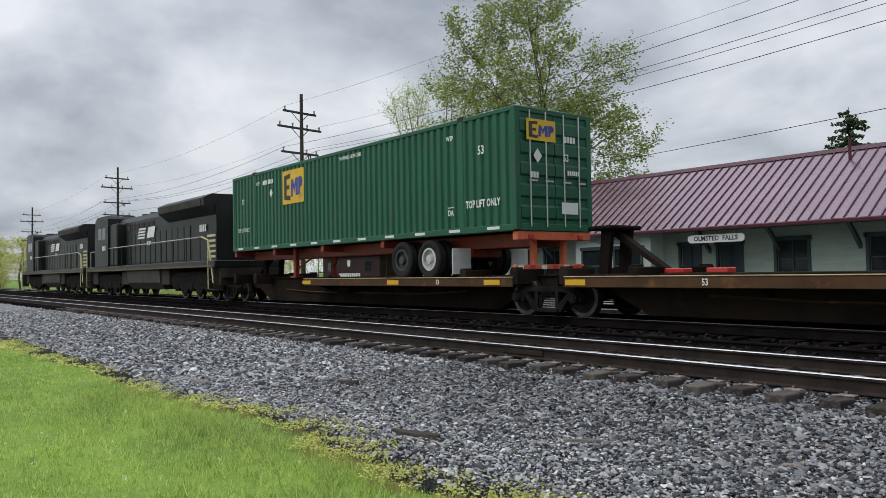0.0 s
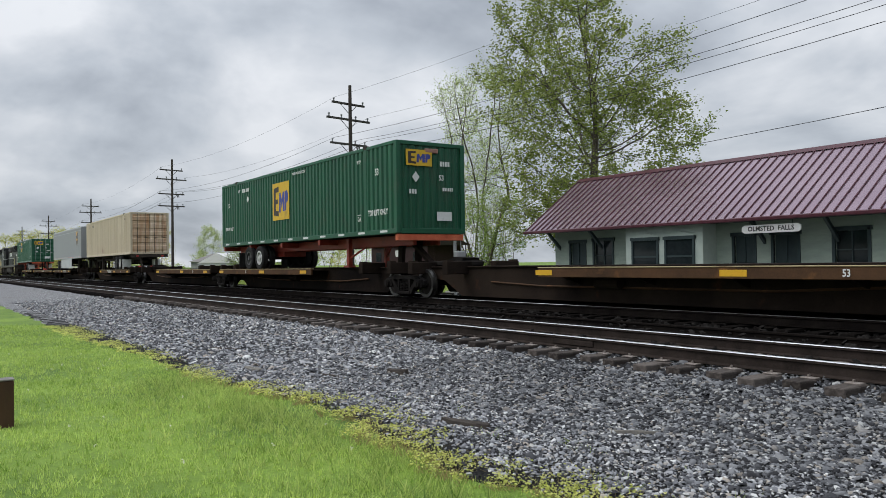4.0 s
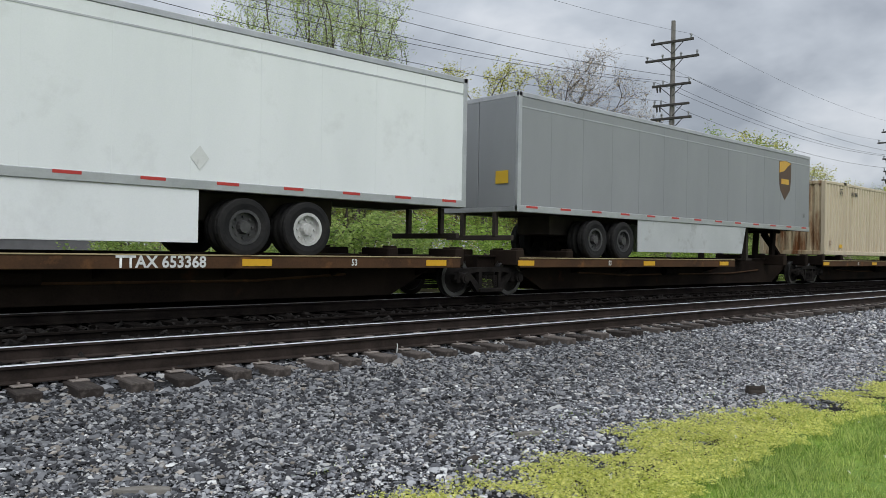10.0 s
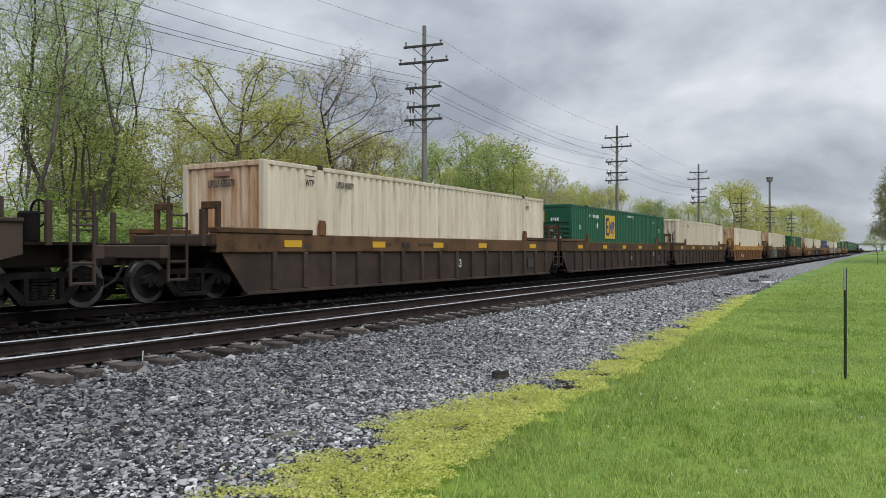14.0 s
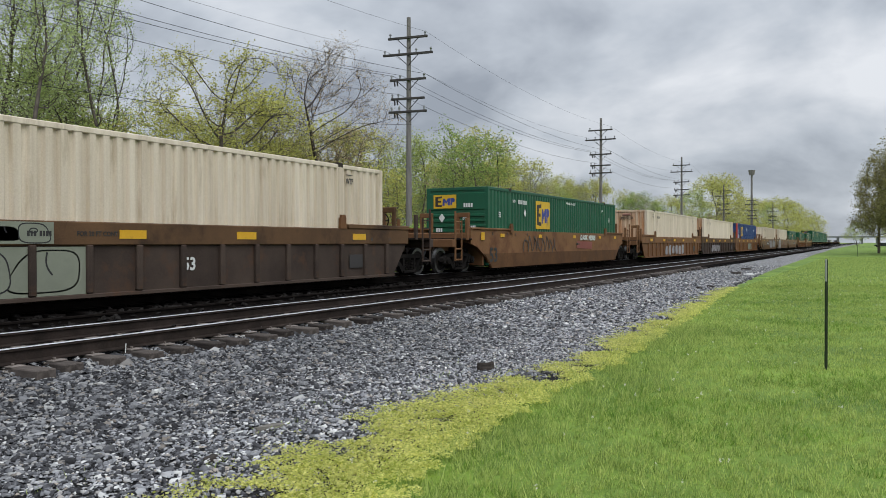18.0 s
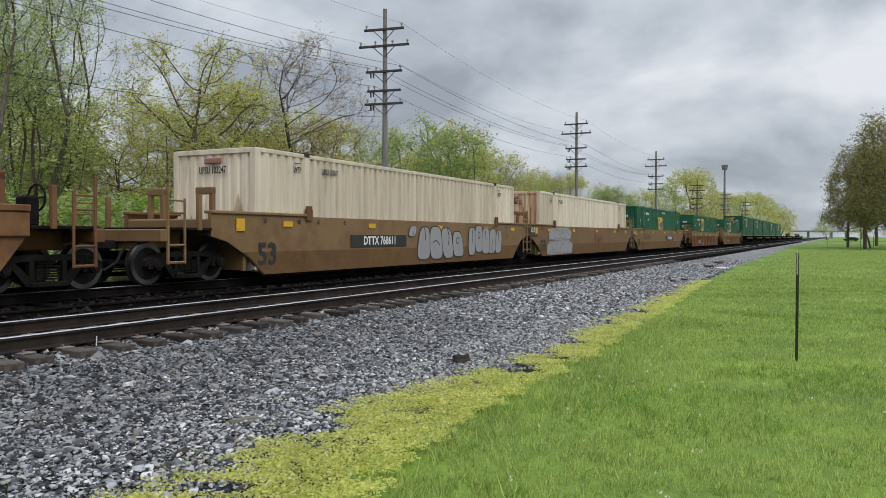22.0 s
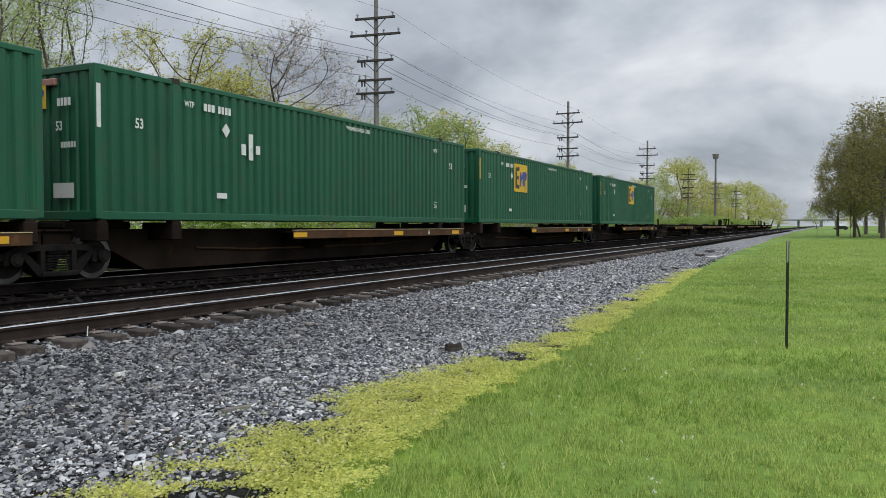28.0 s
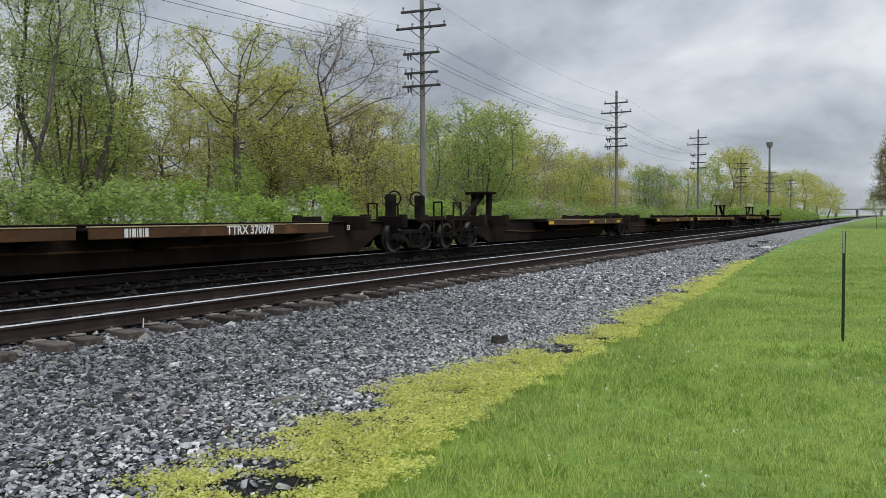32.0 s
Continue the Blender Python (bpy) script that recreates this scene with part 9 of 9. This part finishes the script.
TREE_WORDS = {"maple": ("tree", "tall broadleaf tree with a full spring-green crown", "tree"), "budding": ("tree", "tall multi-stemmed tree with pale opening buds", "tree"), "budding_tall": ("tree", "tall slender tree with sparse fresh green leaves", "tree"),
              "yellowing": ("tree", "tree with dark limbs and yellow-green young leaves", "tree"), "snag": ("tree", "nearly bare tree with dark limbs and russet buds", "tree"), "round_green": ("tree", "low rounded tree with dense bright green leaves", "tree"),
              "lawn_tree": ("tree", "broad tree on the lawn with olive young leaves", "tree"), "saplings": ("sapling_clump", "clump of thin pale leafless saplings", "saplings"),
              "bare": ("tree", "pale nearly bare tree with few buds", "tree"), "russet": ("tree", "small tree with russet buds", "tree"), "thicket": ("sapling_clump", "clump of saplings with spring-green leaves", "saplings"),
              "thicket_yellow": ("sapling_clump", "clump of saplings with yellow-green leaves", "saplings"), "woodland_green": ("tree", "many-stemmed tree with thick green young leaves", "tree"), "woodland_olive": ("tree", "many-stemmed tree with thick olive-yellow young leaves", "tree"), "shrub": ("shrub", "bright green leafy shrub beside the railway", "shrub"), "shrub_green": ("shrub", "dense green shrub beside the railway", "shrub"),
              "shrub_pink": ("shrub", "small shrub with pale pink blossom", "shrub"), "spruce": ("spruce", "dark green narrow spruce", "tree"), "spruce_wide": ("spruce", "dark green broad spruce", "tree")}
KIND_H = {"lawn_tree": 10.0, "saplings": 7.5, "woodland_green": 10.0, "woodland_olive": 10.0, "maple": 18.5, "budding": 15.5, "budding_tall": 17.0, "yellowing": 12.0, "snag": 15.5, "round_green": 9.0, "bare": 11.0, "russet": 10.0, "thicket": 6.5, "thicket_yellow": 6.0, "shrub": 2.6, "shrub_green": 2.3, "shrub_pink": 2.4, "spruce": 10.6, "spruce_wide": 9.5}
plant_rng = random.Random(9)


def plant(kind, x, y, h, turn=None, wide=1.0):
    name, label, cat = TREE_WORDS[kind]
    k = h / KIND_H[kind]
    ob = thing(name, label, cat, cat + "s beside the railway")
    ob.matrix_basis = pose(x, y, float(ground_z(x, y)), 0, 0, plant_rng.uniform(0, 360) if turn is None else turn) @ Matrix.Diagonal((k * wide, k * wide, k, 1))
    part("trunk" if cat != "shrub" else "stem", MESHES[kind][0], None, ob)
    part("crown" if cat != "shrub" else "foliage", MESHES[kind][1], None, ob)
    return ob


# by the depot and left of it
plant("maple", -37.8, 37.5, 20.5, 40, 1.05)
plant("budding", -50.0, 37.0, 17.0, 10)
plant("round_green", -46.0, 34.5, 7.2, 0, 1.1)
plant("round_green", -36.5, 39.0, 7.5, 80, 1.1)
for x, y, h, k in ((-55, 44, 8.5, "bare"), (-60, 47, 8.0, "bare"), (-66, 50, 8.5, "bare"), (-74, 52, 8.0, "russet"), (-82, 58, 9.5, "bare"), (-90, 55, 8.0, "bare"), (-62, 40, 5.5, "thicket_yellow"), (-69, 42, 5.0, "thicket_yellow"),
                   (-77, 44, 5.0, "thicket_yellow"), (-86, 46, 5.5, "thicket"), (-96, 48, 6.0, "thicket_yellow"), (-72, 26.5, 6.2, "round_green"), (-104, 50, 9.0, "woodland_green"), (-115, 52, 8.0, "woodland_green"), (-128, 46, 9.5, "woodland_olive"),
                   (-140, 44, 9.0, "woodland_green"), (-152, 38, 9.5, "woodland_olive"), (-165, 36, 10.0, "woodland_olive"), (-178, 33, 10.0, "woodland_olive"), (-196, 32, 11.0, "woodland_olive"), (-214, 30, 12.0, "woodland_olive"), (-235, 28, 12.0, "woodland_olive"),
                   (-262, 26, 13.0, "woodland_olive"), (-290, 25, 13.0, "woodland_olive"), (-320, 18, 14.0, "woodland_olive"), (-330, 6, 14.0, "woodland_olive"), (-340, -6, 14.0, "woodland_olive"), (-345, -20, 14.0, "woodland_olive"), (-300, 40, 13.0, "woodland_green"), (-250, 44, 12.0, "woodland_green"), (-200, 48, 11.0, "woodland_green")):
    plant(k, x, y, h)
for i in range(16):
    plant("woodland_olive" if i % 2 else "thicket_yellow", -118 - i * 14, plant_rng.uniform(20, 27), plant_rng.uniform(5.0, 8.0), None, 2.0)
# spruces behind the depot and the cutting
plant("spruce_wide", -20.9, 45.0, 10.6, None, 0.95)
plant("spruce_wide", 1.95, 40.0, 10.3, 20, 1.3)
plant("spruce", 11.7, 40.5, 10.8, 60, 1.25)
plant("russet", 6.5, 36.0, 6.2)
plant("russet", 14.0, 37.5, 6.5)
plant("bare", 8.5, 44.0, 9.5)
plant("thicket", -1.5, 38.0, 5.0)
# the wood beside the line, to the right
for i in range(17):
    plant(plant_rng.choice(["thicket", "thicket_yellow", "woodland_green"]), 6 + i * 5.0 + plant_rng.uniform(-1.5, 1.5), plant_rng.uniform(46, 52), plant_rng.uniform(7.0, 9.0), None, 1.5)
for k, x, y, h, w in (("budding", 21.5, 34.5, 15.5, 0.95), ("budding", 25.2, 35.5, 17.5, 0.95), ("budding_tall", 28.0, 37.0, 15.5, 0.9), ("budding_tall", 19.5, 38.5, 10.5, 0.9), ("bare", 16.5, 40.0, 10.0, 1.0), ("yellowing", 31.5, 36.5, 8.0, 1.0), ("budding_tall", 30.0, 42.0, 13.0, 1.0),
                      ("yellowing", 37.0, 35.5, 14.2, 1.0), ("yellowing", 41.5, 37.0, 9.5, 1.1), ("snag", 46.5, 34.5, 16.0, 0.95), ("russet", 52.5, 38.0, 11.0, 1.0), ("yellowing", 50.0, 42.0, 11.5, 1.0), ("russet", 44.0, 41.0, 12.0, 1.0), ("bare", 56.5, 36.0, 11.0, 1.0),
                      ("round_green", 59.5, 30.5, 11.6, 1.05), ("woodland_olive", 65.5, 31.5, 12.2, 1.0), ("woodland_green", 54.5, 33.0, 10.5, 1.0), ("woodland_green", 72.0, 33.0, 10.5, 1.0), ("russet", 70.0, 36.0, 11.5, 1.0), ("yellowing", 76.0, 40.0, 11.0, 1.0), ("bare", 79.0, 33.0, 9.8, 1.0), ("bare", 84.0, 34.0, 9.6, 1.0), ("russet", 92.0, 36.0, 8.5, 1.0), ("bare", 104.0, 34.0, 10.5, 1.0),
                      ("bare", 110.0, 37.0, 10.0, 1.0), ("round_green", 122.0, 32.0, 9.5, 1.1), ("russet", 134.0, 34.0, 9.5, 1.1), ("bare", 142.0, 36.0, 10.5, 1.1), ("woodland_green", 156.0, 36.0, 10.0, 1.2), ("woodland_olive", 170.0, 37.0, 11.5, 1.3), ("woodland_green", 188.0, 36.0, 14.0, 1.3), ("woodland_olive", 204.0, 35.0, 18.0, 1.3),
                      ("woodland_olive", 222.0, 34.0, 20.0, 1.2), ("woodland_olive", 240.0, 36.0, 19.0, 1.2), ("woodland_olive", 258.0, 35.0, 17.0, 1.3), ("woodland_olive", 280.0, 34.0, 16.0, 1.4), ("woodland_green", 300.0, 34.0, 16.0, 1.4), ("woodland_olive", 330.0, 32.0, 19.0, 1.5), ("woodland_olive", 360.0, 32.0, 20.0, 1.5), ("woodland_olive", 395.0, 31.0, 20.0, 1.6),
                      ("woodland_olive", 440.0, 30.0, 19.0, 1.8), ("woodland_olive", 500.0, 30.0, 18.0, 2.0), ("woodland_olive", 580.0, 30.0, 17.0, 2.2)):
    plant(k, x, y, h, None, w)
for i in range(34):
    x = 11 + i * 3.6 + plant_rng.uniform(-1.3, 1.3)
    y = plant_rng.uniform(27.5, 33.0)
    plant(plant_rng.choice(["thicket", "thicket_yellow", "saplings", "saplings", "bare"]), x, y, plant_rng.uniform(4.2, 6.4), None, 1.1)
for i in range(34):
    x = 14 + i * 3.7 + plant_rng.uniform(-1.3, 1.3)
    plant(plant_rng.choice(["woodland_green", "woodland_olive"]), x, plant_rng.uniform(37, 46), plant_rng.uniform(9.0, 12.5), None, 1.1)
for i in range(16):
    plant(plant_rng.choice(["thicket_yellow", "thicket", "russet"]), 136 + i * 13 + plant_rng.uniform(-4, 4), plant_rng.uniform(28, 34), plant_rng.uniform(5, 8), None, 1.5)
for i in range(48):
    x = 9 + i * 2.5 + plant_rng.uniform(-0.8, 0.8)
    plant("shrub_pink" if i in (17, 33) else plant_rng.choice(["shrub", "shrub", "shrub_green"]), x, plant_rng.uniform(19.8, 24.5), plant_rng.uniform(1.9, 2.9), None, 1.25)
for i in range(22):
    plant(plant_rng.choice(["shrub", "shrub_green"]), 130 + i * 7 + plant_rng.uniform(-2, 2), plant_rng.uniform(20, 23), plant_rng.uniform(2.4, 3.4), None, 2.0)
for i in range(14):
    plant(plant_rng.choice(["shrub", "shrub_green"]), -58 - i * 6 + plant_rng.uniform(-2, 2), plant_rng.uniform(24, 34), plant_rng.uniform(1.5, 2.4), None, 1.6)
# trees on the lawn by the road
for x, y, h, k in ((128, -8.5, 17.0, "lawn_tree"), (140, -13, 19.0, "lawn_tree"), (118, -15.5, 17.5, "lawn_tree"), (160, -6.5, 17.0, "lawn_tree"), (105, -17.5, 16.0, "snag"), (150, -22, 18.0, "lawn_tree"), (185, -10, 17.0, "lawn_tree"), (117, -3.4, 13.5, "lawn_tree"), (110, -6.3, 16.5, "lawn_tree"), (131, -1.6, 12.0, "lawn_tree"), (124, -4.5, 14.0, "budding_tall")):
    plant(k, x, y, h, None, 0.95)

# the tree line at the far end of the lawn
for i in range(13):
    plant("woodland_olive" if i % 3 else "woodland_green", 420 + plant_rng.uniform(-25, 25), 4 - i * 14, plant_rng.uniform(9, 13), None, 1.9)

# ---- grass, weeds and dandelions ----
M_BLADE = leaf_paint("grass_blades", (0.11, 0.205, 0.03), (0.66, 0.75, 0.24), patch=0.9)
M_WEED = leaf_paint("yellow_green_weeds", (0.36, 0.42, 0.06), (0.98, 0.95, 0.36), patch=2.2)
M_DRY = leaf_paint("dry_grass", (0.26, 0.20, 0.08), (0.45, 0.37, 0.18))
M_FLUFF = leaf_paint("dandelion_clocks", (0.85, 0.84, 0.72), (0.95, 0.94, 0.85))
M_BLADE_PALE = leaf_paint("pale_grass_blades", (0.15, 0.28, 0.035), (0.72, 0.85, 0.26), patch=0.9)
grass_rng = np.random.default_rng(21)


def blades(name, label, n, xs, ys, hh, width, mat, keep=None, lean=0.5, clump=1, loose=0.02):
    """Single blades, or clumps of several that share a height."""
    g = grass_rng
    x, y = xs(n // clump), ys(n // clump)
    tall = np.repeat(g.uniform(0.5, 1.4, len(x)), clump)
    x, y = np.repeat(x, clump), np.repeat(y, clump)
    n = len(x)
    x, y = x + g.normal(0, loose, n), y + g.normal(0, loose, n)
    ok = keep(x, y) if keep else np.ones(n, bool)
    x, y, tall = x[ok], y[ok], tall[ok]
    n = len(x)
    base = np.stack([x, y, ground_z(x, y) - 0.01], -1)
    a = g.uniform(0, 2 * np.pi, n)
    side = np.stack([np.cos(a), np.sin(a), np.zeros(n)], -1) * width * g.uniform(0.6, 1.4, (n, 1))
    h = hh * g.uniform(0.6, 1.2, n) * tall
    tip = base + np.stack([g.normal(0, lean, n) * h, g.normal(0, lean, n) * h, h], -1)
    v = np.stack([base - side, base + side, tip], 1)
    return tagged(new(name, soup(name, v.reshape(-1, 3), np.arange(3 * n).reshape(-1, 3), mat)), label, "grass", kind="stuff")


def in_lawn(x, y):
    ragged = 0.16 * np.sin(x * 2.7 + 0.7 * y) + 0.12 * np.sin(x * 5.9 - y)
    return y < lawn_edge(x) - np.maximum(weed_width(x) + ragged, 0.03) + grass_rng.normal(0, 0.10, len(x))


def fan(x0, x1, n_pow=1.6):
    return lambda n: x0 + (x1 - x0) * grass_rng.random(n) ** n_pow


blades("lawn_grass", "bright green grass blades of the mown lawn", 230000, fan(0.4, -26, 1.5), lambda n: grass_rng.uniform(-3.2, 3.9, n), 0.062, 0.0046, M_BLADE_PALE, in_lawn, 0.30, 7, 0.02)
blades("lawn_grass_beyond", "bright green grass blades of the lawn by the fence post", 420000, fan(2.2, 34, 1.8), lambda n: grass_rng.uniform(-5.0, 3.9, n), 0.062, 0.0046, M_BLADE, in_lawn, 0.30, 7, 0.02)
blades("far_lawn_grass", "bright green grass of the lawn further off", 110000, fan(30, 95, 1.5), lambda n: grass_rng.uniform(-16.0, 3.9, n), 0.09, 0.012, M_BLADE, in_lawn, 0.4)
blades("taller_grass", "taller tufts of bright grass near the weeds", 16000, lambda n: np.where(grass_rng.random(n) < 0.4, grass_rng.uniform(-12, -3, n), grass_rng.uniform(3, 16, n)), lambda n: 3.3 - np.abs(grass_rng.normal(0, 0.7, n)), 0.14, 0.005, M_BLADE, in_lawn, 0.5, 6, 0.03)

M_TUFT = leaf_paint("dark_grass_tufts", (0.08, 0.19, 0.02), (0.26, 0.42, 0.06))


def tufted(x, y):
    patch = np.sin(x * 0.8 + 0.9 * y) + np.sin(x * 1.9 - 1.3 * y + 2) + 0.8 * np.sin(x * 4.3 + 3.7 * y)
    return (patch > 0.55) & (y < lawn_edge(x) - 1.0)


blades("dark_grass_tufts", "darker tufts of grass in patches of the lawn", 110000, fan(2.5, 34, 1.4), lambda n: grass_rng.uniform(-6.0, 3.0, n), 0.085, 0.004, M_TUFT, tufted, 0.6, 7, 0.03)


def edge_band(a, b):
    """The strip of weeds in mats, with bare gaps, thinning out into the gravel."""
    def keep(x, y):
        e = lawn_edge(x)
        mats = np.sin(x * 2.3 + y * 3) + np.sin(x * 5.1 - y * 4.2) + 0.8 * np.sin(x * 11.3 + y * 9.1) + 0.7 * np.sin(x * 1.1 - y * 2.1 + 1.3) + grass_rng.normal(0, 0.45, len(x))
        fade = np.clip((e + b - y) / 0.5, 0, 1) ** 1.5
        return (y > e - weed_width(x) + a) & (y < e + b) & (mats > -0.2 - 1.3 * np.clip((e - y) / 0.55, 0, 1)) & (grass_rng.random(len(x)) < fade + 0.02)
    return keep


ew_n = 520000
ew_x = np.repeat(np.where(grass_rng.random(ew_n // 13) < 0.2, grass_rng.uniform(-24, -2, ew_n // 13), 1.8 + grass_rng.random(ew_n // 13) ** 1.5 * 27), 13)
ew_y = np.repeat(grass_rng.uniform(2.4, 4.8, ew_n // 13), 13)
ew_x, ew_y = ew_x + grass_rng.normal(0, 0.035, len(ew_x)), ew_y + grass_rng.normal(0, 0.035, len(ew_x))
ew_ok = edge_band(-0.1, 0.25)(ew_x, ew_y)
ew_x, ew_y = ew_x[ew_ok], ew_y[ew_ok]
ew_p = np.stack([ew_x, ew_y, ground_z(ew_x, ew_y) + 0.05 + grass_rng.uniform(0.0, 0.035, len(ew_x))], -1)
tagged(new("edge_weeds", leaves_mesh("edge_weeds", ew_p, 0.013, M_WEED, grass_rng, 0.25)), "low yellow-green weeds along the lawn's edge", "weeds", kind="stuff")
blades("edge_dry_grass", "dry straw-coloured grass along the gravel", 60000, lambda n: np.where(grass_rng.random(n) < 0.75, grass_rng.uniform(-14, -2.5, n), grass_rng.uniform(3, 18, n)), lambda n: grass_rng.uniform(3.0, 4.9, n), 0.06, 0.006, M_DRY, edge_band(-0.05, 0.5), 0.9, 6, 0.03)
blades("gravel_weeds", "small green weeds growing in the gravel", 14000, lambda n: grass_rng.uniform(-9, 9, n), lambda n: grass_rng.uniform(3.5, 4.8, n), 0.07, 0.008, M_BLADE_PALE, lambda x, y: (y > lawn_edge(x) - 0.1) & (np.sin(x * 3.3) * np.sin(y * 7 + x) > 0.55), 0.7)
nf = 420
fx = np.where(grass_rng.random(nf) < 0.2, grass_rng.uniform(-18, -3, nf), 2.5 + grass_rng.random(nf) ** 1.3 * 38)
fy = grass_rng.uniform(-6, 3.2, nf)
fp = np.stack([fx, fy, ground_z(fx, fy) + grass_rng.uniform(0.06, 0.14, nf)], -1)
fpts = np.repeat(fp, 7, 0) + grass_rng.normal(0, 0.007, (nf * 7, 3))
tagged(new("dandelion_clocks", leaves_mesh("dandelion_clocks", fpts, 0.009, M_FLUFF, grass_rng, 1.0)), "white dandelion clocks scattered in the lawn", "dandelions", kind="stuff")
blades("verge_grass", "rough green grass behind the tracks", 60000, lambda n: grass_rng.uniform(-110, 4, n), lambda n: grass_rng.uniform(23.9, 30, n), 0.30, 0.02, M_BLADE, lambda x, y: ~((x > -36.5) & (x < 2.0)), 0.5)

# ---- distance: road, parked cars, bridge, mast, white marquee ----
M_ASPHALT = surface("grey_asphalt", (0.07, 0.07, 0.072), (0.12, 0.12, 0.122), 0.85, scale=1, bump=0.2)
tagged(new("road", MB().box(300, 312, -160, 4.5, -0.6, -0.40).mesh("road", M_ASPHALT)), "grey asphalt road across the end of the lawn", "road", kind="structure")
M_CARPAINT = surface("dark_car_paint", (0.018, 0.02, 0.024), (0.03, 0.033, 0.038), 0.25, bump=0.0, clear=0.6)


def parked_car(x, y):
    ob = thing("parked_car", "dark parked car far off beside the road", "car", "parked cars", m=pose(x, y, -0.42, 0, 0, 90))
    part("body", MB().prism([(-2.2, 0.3), (2.2, 0.3), (2.25, 0.75), (1.2, 0.9), (0.6, 1.42), (-1.3, 1.45), (-2.1, 0.95), (-2.25, 0.8)], "y", -0.88, 0.88), M_CARPAINT, ob)
    part("window", MB().prism([(-1.25, 0.95), (1.0, 0.95), (0.55, 1.35), (-1.15, 1.38)], "y", -0.89, 0.89), M_GLASS_DARK, ob)
    for u in (-1.4, 1.4):
        for s in (-1, 1):
            part("wheel", MB().cyl((u, s * 0.72, 0.33), (u, s * 0.9, 0.33), 0.33, n=14), M_RUBBER, ob)


parked_car(296.0, -4.5)
parked_car(296.0, -22.0)
bridge = thing("road_bridge", "pale concrete road bridge far down the line", "bridge")
part("deck", MB().box(760, 772, -22, 40, 5.2, 6.6, 0.1), M_TRAILER_GREY, bridge)
for y in (-20, -8, 3.5, 22, 38):
    part("pier", MB().box(763, 769, y - 1, y + 1, -0.6, 5.2), M_TRAILER_GREY, bridge)
mast = thing("floodlight_mast", "tall grey mast with a ring of lamps above the trees", "mast", m=pose(186.0, 22.6, 0))
part("pole", MB().cyl((0, 0, -0.6), (0, 0, 16.6), 0.28, 0.2, 10), M_POLE, mast)
part("head", MB().cyl((0, 0, 16.2), (0, 0, 17.3), 0.55, 0.75, 12), M_POLE, mast)
tent = thing("white_marquee", "white marquee with a low pitched roof beyond the track", "tent", m=pose(-84.0, 30.0, -0.45))
part("roof", MB().prism([(-7, 2.0), (7, 2.0), (0, 3.1)], "y", -3, 3), M_SIGN, tent)
part("wall", MB().box(-6.8, 6.8, -2.9, 2.9, 0, 2.0), M_SKIRT, tent)
shed = thing("grey_outbuilding", "low grey outbuilding beyond the track", "building", m=pose(-100.0, 34.0, -0.45))
part("wall", MB().box(-7, 7, -3, 3, 0, 2.3), M_TRAILER_GREY, shed)
part("roof", MB().prism([(-3.3, 2.3), (3.3, 2.3), (0, 3.4)], "x", -7.3, 7.3), M_POLE, shed)


def motions():
    """The whole train runs towards -x at one speed."""
    for ob, s, z in MOVING:
        walk(ob, [(0.0, pose(s, TRAIN_Y, RAIL_Z + z)), (32.0, pose(s - SPEED * 32.0, TRAIN_Y, RAIL_Z + z))])


motions()
